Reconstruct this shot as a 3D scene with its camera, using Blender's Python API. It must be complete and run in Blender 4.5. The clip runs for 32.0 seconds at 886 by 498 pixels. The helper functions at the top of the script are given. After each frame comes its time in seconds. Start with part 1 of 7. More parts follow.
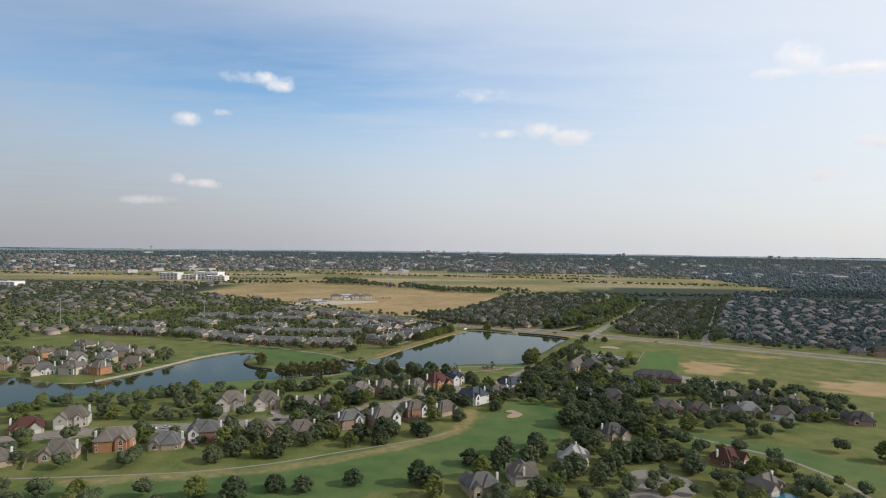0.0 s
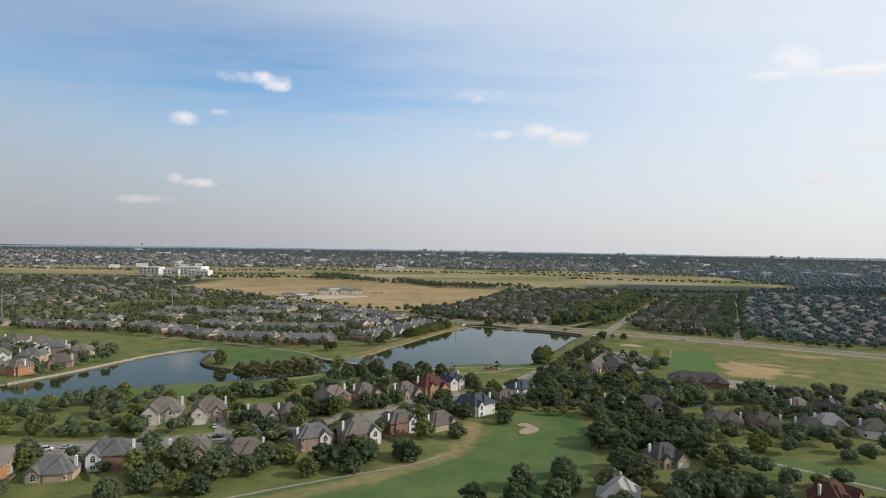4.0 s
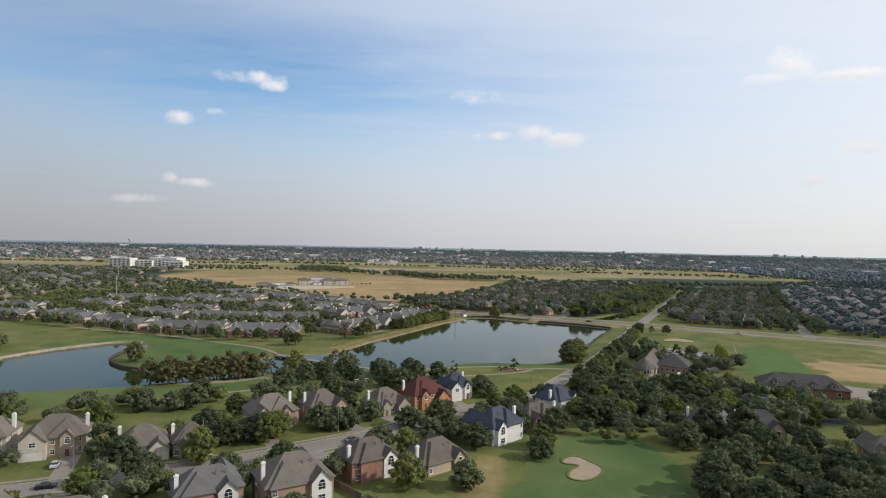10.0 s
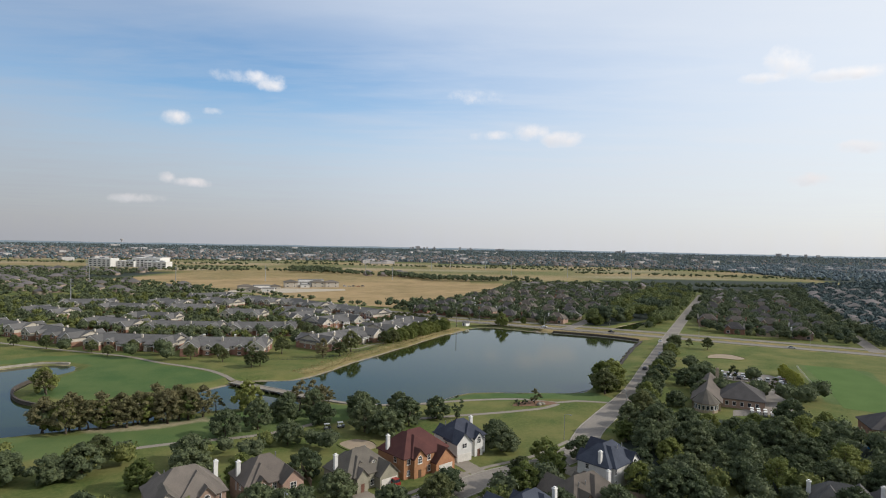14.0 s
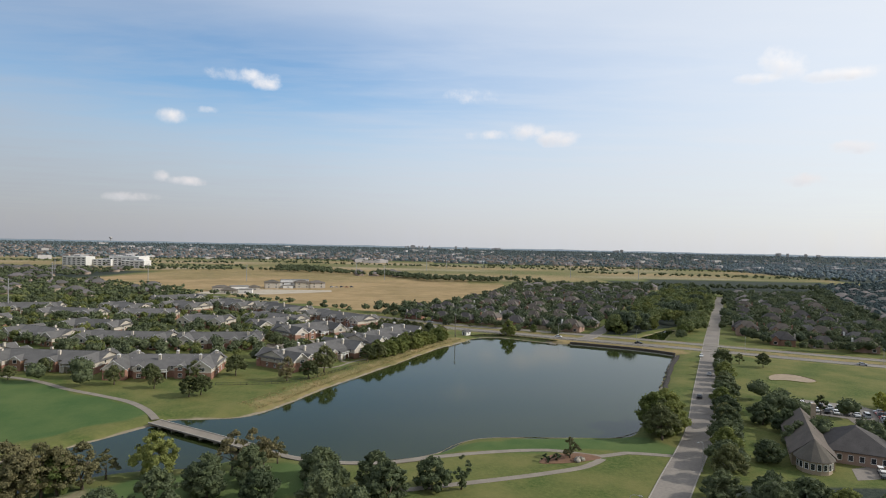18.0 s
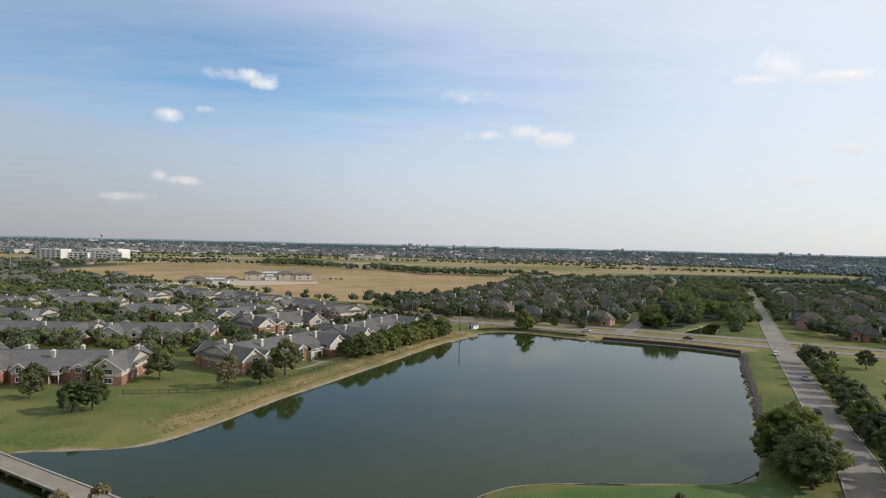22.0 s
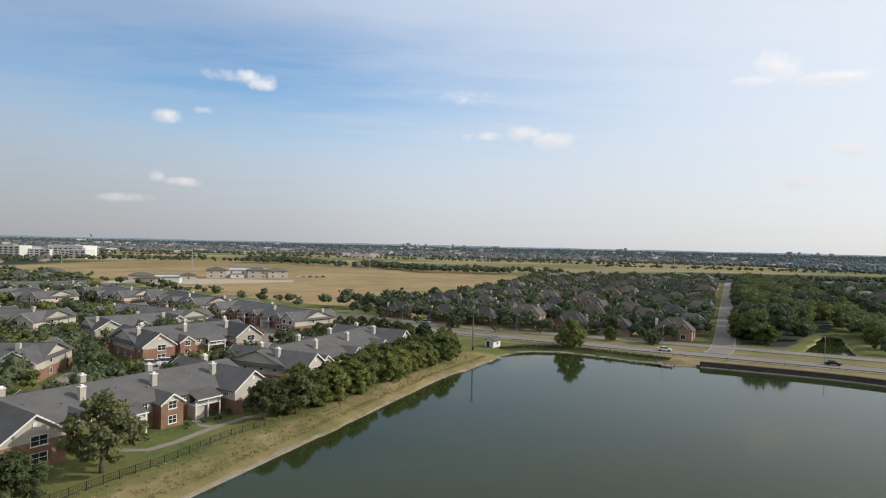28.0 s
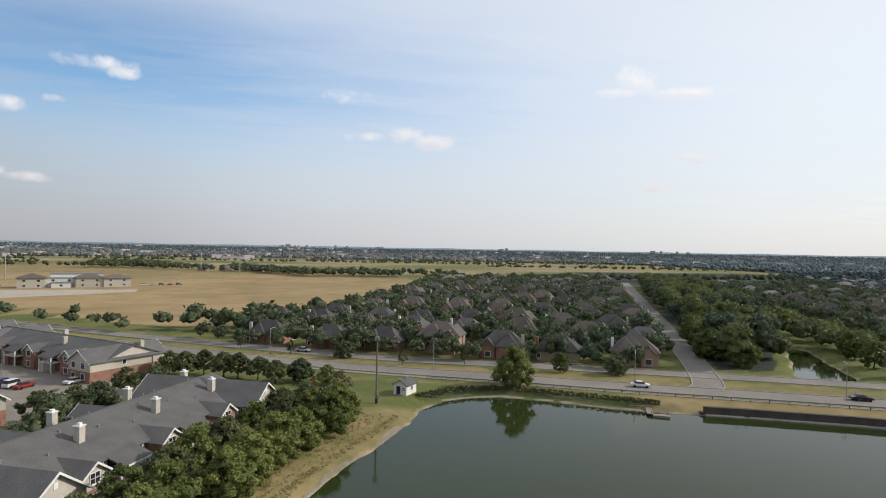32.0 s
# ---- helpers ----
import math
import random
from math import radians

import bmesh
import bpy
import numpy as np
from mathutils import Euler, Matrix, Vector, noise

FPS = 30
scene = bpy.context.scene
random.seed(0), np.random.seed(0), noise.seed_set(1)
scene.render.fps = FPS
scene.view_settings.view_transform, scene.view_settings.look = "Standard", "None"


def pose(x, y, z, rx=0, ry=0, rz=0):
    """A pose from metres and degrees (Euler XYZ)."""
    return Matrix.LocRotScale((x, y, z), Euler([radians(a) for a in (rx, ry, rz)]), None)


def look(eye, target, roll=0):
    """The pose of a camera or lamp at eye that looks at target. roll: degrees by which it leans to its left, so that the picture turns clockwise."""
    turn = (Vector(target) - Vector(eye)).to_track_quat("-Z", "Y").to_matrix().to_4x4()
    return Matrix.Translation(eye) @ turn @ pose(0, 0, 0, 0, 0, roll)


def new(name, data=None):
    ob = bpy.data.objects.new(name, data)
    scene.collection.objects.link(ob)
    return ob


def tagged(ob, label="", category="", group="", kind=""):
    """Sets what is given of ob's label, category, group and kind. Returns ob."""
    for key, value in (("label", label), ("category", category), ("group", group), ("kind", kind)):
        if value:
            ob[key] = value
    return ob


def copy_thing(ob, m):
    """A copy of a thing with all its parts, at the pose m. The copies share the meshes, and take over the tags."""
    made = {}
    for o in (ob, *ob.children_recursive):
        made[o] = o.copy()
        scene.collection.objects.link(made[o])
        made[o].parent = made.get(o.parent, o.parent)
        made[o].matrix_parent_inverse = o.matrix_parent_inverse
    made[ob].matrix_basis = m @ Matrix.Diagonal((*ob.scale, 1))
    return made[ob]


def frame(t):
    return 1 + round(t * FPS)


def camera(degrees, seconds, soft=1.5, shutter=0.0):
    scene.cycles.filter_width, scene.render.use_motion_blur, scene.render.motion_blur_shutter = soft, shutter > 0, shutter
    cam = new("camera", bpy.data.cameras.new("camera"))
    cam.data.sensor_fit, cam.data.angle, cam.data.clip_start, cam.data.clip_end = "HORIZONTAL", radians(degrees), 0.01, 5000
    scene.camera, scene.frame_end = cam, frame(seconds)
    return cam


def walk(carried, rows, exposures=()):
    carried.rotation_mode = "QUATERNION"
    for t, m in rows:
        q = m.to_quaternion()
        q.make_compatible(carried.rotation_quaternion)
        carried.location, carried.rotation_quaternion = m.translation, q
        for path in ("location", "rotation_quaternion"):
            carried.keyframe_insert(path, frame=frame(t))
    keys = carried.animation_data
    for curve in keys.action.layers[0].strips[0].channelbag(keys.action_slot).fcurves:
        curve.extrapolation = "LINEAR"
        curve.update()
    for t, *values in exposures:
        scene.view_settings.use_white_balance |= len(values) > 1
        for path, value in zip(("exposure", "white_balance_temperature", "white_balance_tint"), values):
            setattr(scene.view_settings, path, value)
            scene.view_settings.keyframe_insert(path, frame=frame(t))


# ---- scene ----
cam = camera(73.5, 32.0, soft=1.1)
PATH = [
    (0, pose(0.56, -127.62, 101.93, 89.471, -0.722, 1.070)),
    (3, pose(0.65, -67.05, 89.34, 89.515, -0.894, 0.858)),
    (6, pose(0.00, -9.52, 77.27, 89.566, -1.081, 0.670)),
    (9, pose(-1.27, 44.86, 65.42, 89.604, -1.207, 0.423)),
    (10.4, pose(-1.80, 69.06, 61.32, 89.595, -1.176, 0.363)),
    (13, pose(-2.78, 114.01, 60.76, 89.577, -1.119, 0.251)),
    (16.5, pose(-3.50, 171.59, 61.31, 89.557, -1.149, -0.140)),
    (17.5, pose(-3.77, 188.95, 59.75, 89.535, -1.192, -0.237)),
    (19, pose(-4.17, 215.00, 54.22, 89.502, -1.257, -0.383)),
    (21, pose(-5.17, 250.23, 47.00, 89.562, -1.318, -0.498)),
    (23, pose(-5.83, 286.33, 40.12, 89.541, -1.353, -0.545)),
    (24.6, pose(-6.12, 314.77, 34.61, 89.565, -1.357, -0.513)),
    (25.5, pose(-6.28, 330.76, 34.13, 89.578, -1.359, -0.495)),
    (28, pose(-6.05, 374.39, 34.47, 89.646, -1.311, -0.655)),
    (29, pose(-6.15, 391.52, 34.26, 89.682, -1.288, -0.759)),
    (30, pose(-6.37, 408.55, 34.05, 89.708, -1.275, -0.847)),
    (31, pose(-6.51, 425.52, 33.95, 89.722, -1.262, -0.890)),
    (31.2, pose(-6.46, 428.91, 33.89, 89.725, -1.276, -1.040)),
    (31.5, pose(-6.37, 434.01, 33.80, 89.731, -1.296, -2.970)),
    (31.75, pose(-6.25, 438.25, 33.70, 89.843, -1.167, -6.670)),
    (32, pose(-6.13, 442.48, 33.59, 89.955, -1.037, -11.923)),
]
walk(cam, PATH, exposures=[(0, 0.0), (32, 0.0)])

# ---- light ----
SUN_AZ, SUN_EL = 94.0, 30.0   # degrees: bearing of the sun from +y towards +x, and height
world = bpy.data.worlds.new("world")
scene.world = world
world.use_nodes = True


def build_sky():
    nt = world.node_tree
    nt.nodes.clear()
    N, L = nt.nodes.new, nt.links.new

    def math_node(op, a, b=None, clamp=False):
        n = N("ShaderNodeMath")
        n.operation, n.use_clamp = op, clamp
        for i, s in enumerate((a, b)):
            if s is None:
                continue
            if isinstance(s, (int, float)):
                n.inputs[i].default_value = s
            else:
                L(s, n.inputs[i])
        return n.outputs[0]

    sky = N("ShaderNodeTexSky")
    sky.sky_type, sky.sun_disc = "NISHITA", False
    sky.sun_elevation, sky.sun_rotation = radians(SUN_EL), radians(SUN_AZ)
    sky.altitude, sky.air_density, sky.dust_density, sky.ozone_density = 250, 1.0, 1.6, 1.0
    coord = N("ShaderNodeTexCoord").outputs["Generated"]
    sep = N("ShaderNodeSeparateXYZ")
    L(coord, sep.inputs[0])
    x, y, z = sep.outputs
    zc = math_node("MAXIMUM", z, 0.03)
    comb = N("ShaderNodeCombineXYZ")
    L(math_node("DIVIDE", x, zc), comb.inputs[0])
    L(math_node("DIVIDE", y, zc), comb.inputs[1])

    def cloud_noise(scale, stretch, turn, detail, lo, hi, rough=0.55, distort=0.3):
        m = N("ShaderNodeMapping")
        m.inputs["Rotation"].default_value = (0, 0, radians(turn))
        m.inputs["Scale"].default_value = (scale, scale * stretch, 1)
        L(comb.outputs[0], m.inputs[0])
        n = N("ShaderNodeTexNoise")
        n.inputs["Scale"].default_value, n.inputs["Detail"].default_value = 1.0, detail
        n.inputs["Roughness"].default_value, n.inputs["Distortion"].default_value = rough, distort
        L(m.outputs[0], n.inputs["Vector"])
        r = N("ShaderNodeMapRange")
        r.interpolation_type = "SMOOTHSTEP"
        r.inputs["From Min"].default_value, r.inputs["From Max"].default_value = lo, hi
        L(n.outputs["Fac"], r.inputs["Value"])
        return r.outputs[0]

    veil = cloud_noise(0.38, 2.0, 24, 5, 0.25, 0.75)
    wisps = cloud_noise(0.9, 2.6, 30, 9, 0.32, 0.80, 0.6)
    bearing = math_node("MULTIPLY", math_node("ARCTAN2", x, y), 57.29578)
    height = math_node("MULTIPLY", math_node("ARCSINE", z), 57.29578)

    def bell(value, middle, half):
        d = math_node("DIVIDE", math_node("SUBTRACT", value, middle), half)
        return math_node("POWER", 2.71828, math_node("MULTIPLY", math_node("MULTIPLY", d, d), -1.0))

    # a break in the high cloud, ahead and to the west; elsewhere the veil is nearly closed
    gap = math_node("MULTIPLY", bell(bearing, -18.0, 31.0), bell(height, 14.5, 6.0))
    low = N("ShaderNodeMapRange")
    low.inputs["From Min"].default_value, low.inputs["From Max"].default_value = 0.27, 0.03
    L(z, low.inputs["Value"])
    side = N("ShaderNodeMapRange")
    side.inputs["From Min"].default_value, side.inputs["From Max"].default_value = -0.25, 0.65
    L(x, side.inputs["Value"])
    streak = math_node("ADD", math_node("MULTIPLY", veil, 0.55), math_node("MULTIPLY", wisps, 0.45))
    open_sky = math_node("MULTIPLY", math_node("ADD", math_node("MULTIPLY", gap, 1.0), 0.16), math_node("SUBTRACT", 1.05, math_node("MULTIPLY", streak, 0.62)), True)
    cover = math_node("SUBTRACT", 1.0, open_sky, True)
    # small fair-weather clouds: bearing, height, half width, half height (degrees)
    puff_noise = N("ShaderNodeTexNoise")
    puff_noise.inputs["Scale"].default_value, puff_noise.inputs["Detail"].default_value, puff_noise.inputs["Roughness"].default_value = 22.0, 9, 0.62
    L(coord, puff_noise.inputs["Vector"])
    warp = math_node("MULTIPLY", math_node("SUBTRACT", puff_noise.outputs["Fac"], 0.52), 6.0)
    puffs = under = None
    for az, el, w, h in PUFFS:
        u = math_node("DIVIDE", math_node("SUBTRACT", bearing, az), w)
        v = math_node("DIVIDE", math_node("SUBTRACT", height, el), h)
        d = math_node("ADD", math_node("POWER", math_node("ABSOLUTE", u), 2), math_node("POWER", math_node("ABSOLUTE", v), 2))
        r = N("ShaderNodeMapRange")
        r.interpolation_type = "SMOOTHSTEP"
        r.inputs["From Min"].default_value, r.inputs["From Max"].default_value = 1.9, -0.6
        L(math_node("SUBTRACT", d, warp), r.inputs["Value"])
        puffs = r.outputs[0] if puffs is None else math_node("MAXIMUM", puffs, r.outputs[0])
        # the flat underside of each cloud lies in shade
        foot = math_node("MULTIPLY", r.outputs[0], math_node("SUBTRACT", 0.15, math_node("ADD", math_node("MULTIPLY", v, 0.55), math_node("MULTIPLY", u, 0.35))), True)
        under = foot if under is None else math_node("MAXIMUM", under, foot)

    def mix(fac, a, b):
        m = N("ShaderNodeMix")
        m.data_type = "RGBA"
        for s, v in ((0, fac), (6, a), (7, b)):
            if isinstance(v, (tuple, float)):
                m.inputs[s].default_value = v
            else:
                L(v, m.inputs[s])
        return m.outputs[2]

    hsv = N("ShaderNodeHueSaturation")
    hsv.inputs["Saturation"].default_value, hsv.inputs["Value"].default_value = 1.25, 1.75
    L(sky.outputs[0], hsv.inputs["Color"])
    veil_colour = mix(low.outputs[0], CLOUD_LIT, CLOUD_SHADE)
    veil_colour = mix(math_node("MULTIPLY", side.outputs[0], math_node("SUBTRACT", 0.9, math_node("MULTIPLY", low.outputs[0], 0.25))), veil_colour, SUN_SIDE)
    # away from the sun the whole sky is dimmer
    away = N("ShaderNodeMapRange")
    away.interpolation_type = "SMOOTHSTEP"
    away.inputs["From Min"].default_value, away.inputs["From Max"].default_value = -0.75, 0.05
    away.inputs["To Min"].default_value, away.inputs["To Max"].default_value = 0.72, 1.0
    L(x, away.inputs["Value"])
    base = mix(cover, hsv.outputs[0], veil_colour)
    dim = N("ShaderNodeVectorMath")
    dim.operation = "SCALE"
    L(base, dim.inputs[0]), L(away.outputs[0], dim.inputs["Scale"])
    base = dim.outputs[0]
    soft = N("ShaderNodeTexNoise")
    soft.inputs["Scale"].default_value, soft.inputs["Detail"].default_value = 60.0, 6
    L(coord, soft.inputs["Vector"])
    base = mix(math_node("MULTIPLY", puffs, math_node("ADD", 0.38, math_node("MULTIPLY", soft.outputs["Fac"], 0.8)), True), base, mix(under, mix(low.outputs[0], PUFF_COLOUR, PUFF_LOW), PUFF_SHADE))
    bg = N("ShaderNodeBackground")
    bg.inputs["Strength"].default_value = SKY_STRENGTH
    L(base, bg.inputs["Color"])
    out = N("ShaderNodeOutputWorld")
    L(bg.outputs[0], out.inputs["Surface"])


SKY_STRENGTH = 0.11
CLOUD_SHADE, CLOUD_LIT, SUN_SIDE = (4.85, 4.98, 5.55, 1), (5.9, 6.6, 7.8, 1), (8.1, 8.3, 8.5, 1)
PUFF_COLOUR, PUFF_LOW, PUFF_SHADE = (9.3, 9.0, 8.9, 1), (6.9, 6.5, 6.6, 1), (5.9, 6.2, 6.8, 1)
PUFFS = [(-18.4, 14.6, 2.6, 0.6), (-16.9, 14.2, 1.4, 0.5), (2.9, 13.9, 2.1, 0.65), (8.1, 10.7, 1.4, 0.7), (11.0, 10.1, 1.9, 0.6), (4.3, 10.4, 1.7, 0.45), (29.8, 15.4, 1.4, 1.2), (28.4, 14.4, 1.8, 0.4), (-24.5, 10.6, 1.3, 0.55),
         (-25.3, 5.4, 0.7, 0.45), (-23.4, 5.1, 1.3, 0.35), (31.3, 5.9, 1.5, 0.5), (-27.3, 3.5, 1.8, 0.4), (34.4, 14.0, 2.6, 0.45), (34.9, 8.4, 1.6, 0.5), (-21.6, 11.4, 0.9, 0.3)]
build_sky()
sun = new("sun", bpy.data.lights.new("sun", "SUN"))
sun.data.energy, sun.data.angle, sun.data.color = 3.5, radians(0.6), (1.0, 0.965, 0.90)
sun.matrix_world = look((0, 0, 500), (-math.sin(radians(SUN_AZ)) * 500 * math.cos(radians(SUN_EL)), -math.cos(radians(SUN_AZ)) * 500 * math.cos(radians(SUN_EL)), 500 - 500 * math.sin(radians(SUN_EL))))

# ---- materials ----
def material(name, base, other=None, rough=0.85, metal=0.0, scale=0.5, fine=6.0, vary=0.0, bump=0.0, bump_scale=4.0, island=False, spec=0.3, mixing=(0.35, 0.65), stretch=None, through_light=0.0, ior=1.5):
    """Two colours mixed by noise at two scales, with a change of value from object to object (vary)."""
    m = bpy.data.materials.new(name)
    m.use_nodes = True
    nt = m.node_tree
    N, L = nt.nodes.new, nt.links.new
    bsdf = nt.nodes["Principled BSDF"]
    bsdf.inputs["Roughness"].default_value, bsdf.inputs["Metallic"].default_value = rough, metal
    bsdf.inputs["Specular IOR Level"].default_value, bsdf.inputs["IOR"].default_value = spec, ior
    other = other or tuple(c * 0.75 for c in base)
    geo = N("ShaderNodeNewGeometry")
    vector = geo.outputs["Position"]
    if stretch:
        mp = N("ShaderNodeMapping")
        mp.inputs["Scale"].default_value = stretch
        L(vector, mp.inputs[0])
        vector = mp.outputs[0]

    def noise_node(s, detail):
        n = N("ShaderNodeTexNoise")
        n.inputs["Scale"].default_value, n.inputs["Detail"].default_value = s, detail
        L(vector, n.inputs["Vector"])
        return n.outputs["Fac"]

    big, small = noise_node(scale, 4), noise_node(fine, 3)
    add = N("ShaderNodeMath")
    add.operation = "MULTIPLY_ADD"
    add.inputs[1].default_value, add.inputs[2].default_value = 0.45, 0.0
    L(small, add.inputs[0])
    add2 = N("ShaderNodeMath")
    add2.operation = "MULTIPLY_ADD"
    add2.inputs[1].default_value = 0.55
    L(big, add2.inputs[0])
    L(add.outputs[0], add2.inputs[2])
    ramp = N("ShaderNodeValToRGB")
    ramp.color_ramp.elements[0].position, ramp.color_ramp.elements[1].position = mixing
    ramp.color_ramp.elements[0].color, ramp.color_ramp.elements[1].color = (*other, 1), (*base, 1)
    L(add2.outputs[0], ramp.inputs[0])
    colour = ramp.outputs[0]
    if vary:
        hsv = N("ShaderNodeHueSaturation")
        if island:
            rnd = geo.outputs["Random Per Island"]
        else:
            rnd = N("ShaderNodeObjectInfo").outputs["Random"]
        r = N("ShaderNodeMapRange")
        r.inputs["To Min"].default_value, r.inputs["To Max"].default_value = 1 - vary, 1 + vary
        L(rnd, r.inputs["Value"])
        L(r.outputs[0], hsv.inputs["Value"])
        h = N("ShaderNodeMapRange")
        h.inputs["To Min"].default_value, h.inputs["To Max"].default_value = 0.5 + vary * 0.06, 0.5 - vary * 0.06
        L(rnd, h.inputs["Value"])
        L(h.outputs[0], hsv.inputs["Hue"])
        L(colour, hsv.inputs["Color"])
        colour = hsv.outputs[0]
    L(colour, bsdf.inputs["Base Color"])
    if through_light:
        tr, mx = N("ShaderNodeBsdfTranslucent"), N("ShaderNodeMixShader")
        L(colour, tr.inputs["Color"])
        mx.inputs[0].default_value = through_light
        L(bsdf.outputs[0], mx.inputs[1]), L(tr.outputs[0], mx.inputs[2])
        L(mx.outputs[0], nt.nodes["Material Output"].inputs["Surface"])
    if bump:
        b = N("ShaderNodeBump")
        b.inputs["Strength"].default_value, b.inputs["Distance"].default_value = 1.0, bump
        L(noise_node(bump_scale, 4), b.inputs["Height"])
        L(b.outputs[0], bsdf.inputs["Normal"])
    return m


def ground_material():
    """Grass, lawn, dry grass, bare earth and dark cover with tree shade in it, mixed by the four masks that the ground
    carries.
    """
    m = bpy.data.materials.new("grass and earth")
    m.use_nodes = True
    nt = m.node_tree
    N, L = nt.nodes.new, nt.links.new
    bsdf = nt.nodes["Principled BSDF"]
    bsdf.inputs["Roughness"].default_value, bsdf.inputs["Specular IOR Level"].default_value = 0.95, 0.1
    pos = N("ShaderNodeNewGeometry").outputs["Position"]

    def noise_node(s, detail, rough=0.55):
        n = N("ShaderNodeTexNoise")
        n.inputs["Scale"].default_value, n.inputs["Detail"].default_value, n.inputs["Roughness"].default_value = s, detail, rough
        L(pos, n.inputs["Vector"])
        return n.outputs["Fac"]

    def ramp(fac, a, b, lo=0.35, hi=0.65):
        r = N("ShaderNodeValToRGB")
        r.color_ramp.elements[0].position, r.color_ramp.elements[1].position = lo, hi
        r.color_ramp.elements[0].color, r.color_ramp.elements[1].color = (*a, 1), (*b, 1)
        L(fac, r.inputs[0])
        return r.outputs[0]

    def mix(fac, a, b):
        x = N("ShaderNodeMix")
        x.data_type = "RGBA"
        L(fac, x.inputs[0]), L(a, x.inputs[6]), L(b, x.inputs[7])
        return x.outputs[2]

    def mask(name):
        """The mask with a ragged edge."""
        a = N("ShaderNodeAttribute")
        a.attribute_name = name
        k = N("ShaderNodeMath")
        k.operation = "MULTIPLY_ADD"
        k.inputs[1].default_value, k.inputs[2].default_value = 0.5, -0.25
        L(edge, k.inputs[0])
        s = N("ShaderNodeMath")
        s.operation = "ADD"
        L(a.outputs["Fac"], s.inputs[0]), L(k.outputs[0], s.inputs[1])
        r = N("ShaderNodeMapRange")
        r.interpolation_type = "SMOOTHSTEP"
        r.inputs["From Min"].default_value, r.inputs["From Max"].default_value = 0.25, 0.75
        L(s.outputs[0], r.inputs["Value"])
        return r.outputs[0]

    edge = noise_node(0.22, 5)
    patches, fine, wide = noise_node(0.06, 5, 0.6), noise_node(0.9, 4, 0.65), noise_node(0.012, 4)
    rough_grass = mix(fine, ramp(patches, (0.056, 0.082, 0.022), (0.190, 0.160, 0.062), 0.36, 0.64), ramp(fine, (0.062, 0.094, 0.024), (0.130, 0.142, 0.044), 0.36, 0.62))
    lawn = mix(fine, ramp(patches, (0.052, 0.094, 0.030), (0.104, 0.136, 0.046), 0.38, 0.62), ramp(wide, (0.052, 0.096, 0.030), (0.104, 0.132, 0.046), 0.4, 0.6))
    dry = mix(fine, ramp(patches, (0.235, 0.165, 0.080), (0.355, 0.252, 0.132)), ramp(wide, (0.205, 0.154, 0.070), (0.34, 0.240, 0.122), 0.4, 0.6))
    earth = mix(fine, ramp(patches, (0.30, 0.235, 0.15), (0.42, 0.34, 0.23)), ramp(fine, (0.25, 0.19, 0.12), (0.40, 0.33, 0.24)))
    colour = mix(mask("lawn"), rough_grass, lawn)
    colour = mix(mask("dry"), colour, dry)
    colour = mix(mask("earth"), colour, earth)
    # dark ground cover, with the shade between trees put into its colour
    shady_cover = ramp(fine, (0.026, 0.036, 0.028), (0.050, 0.058, 0.044))
    colour = mix(mask("shady_cover"), colour, shady_cover)
    L(colour, bsdf.inputs["Base Color"])
    b = N("ShaderNodeBump")
    b.inputs["Strength"].default_value, b.inputs["Distance"].default_value = 1.0, 0.12
    L(noise_node(2.5, 4), b.inputs["Height"])
    L(b.outputs[0], bsdf.inputs["Normal"])
    return m


M_GROUND = ground_material()
M_WATER = material("pond water", (0.025, 0.034, 0.010), (0.020, 0.028, 0.008), rough=0.06, scale=0.02, fine=0.3, bump=0.008, bump_scale=0.8, spec=0.25, ior=1.33)
M_ROAD = material("worn concrete paving", (0.235, 0.205, 0.172), (0.155, 0.137, 0.117), rough=0.9, scale=0.06, fine=1.2, bump=0.01)
M_PATH = material("pale concrete path", (0.250, 0.215, 0.172), (0.18, 0.155, 0.125), rough=0.9, scale=0.3, fine=3, bump=0.01)
M_KERB = material("kerb concrete", (0.33, 0.30, 0.255), rough=0.9, scale=0.5, fine=5)
M_SAND = material("bunker sand", (0.33, 0.255, 0.178), (0.24, 0.185, 0.125), rough=0.95, scale=0.3, fine=3, bump=0.05)
M_STONE = material("stone edging", (0.36, 0.32, 0.26), (0.2, 0.18, 0.15), rough=0.9, scale=0.4, fine=3, vary=0.2, bump=0.05)
M_DARKWALL = material("dark retaining wall", (0.090, 0.072, 0.060), (0.05, 0.042, 0.036), rough=0.9, scale=0.3, fine=2, bump=0.03)
M_LEAF = material("oak leaves", (0.132, 0.158, 0.072), (0.058, 0.075, 0.042), rough=0.7, scale=0.45, fine=3.0, vary=0.28, spec=0.2, through_light=0.3)
M_LEAF_OLIVE = material("olive green leaves", (0.142, 0.156, 0.062), (0.064, 0.075, 0.034), rough=0.7, scale=0.45, fine=3.0, vary=0.28, spec=0.2, through_light=0.3)
# bluish air haze over the eastern suburb is mixed into this leaf colour
M_LEAF_EAST_HAZY = material("haze-tinted eastern leaves", (0.098, 0.128, 0.124), (0.060, 0.082, 0.082), rough=0.85, scale=0.05, fine=0.6, vary=0.25, island=True, spec=0.2)
M_LEAF_BRIGHT = material("fresh green leaves", (0.200, 0.222, 0.064), (0.100, 0.126, 0.038), rough=0.7, scale=0.35, fine=3.0, vary=0.25, spec=0.2, through_light=0.35)
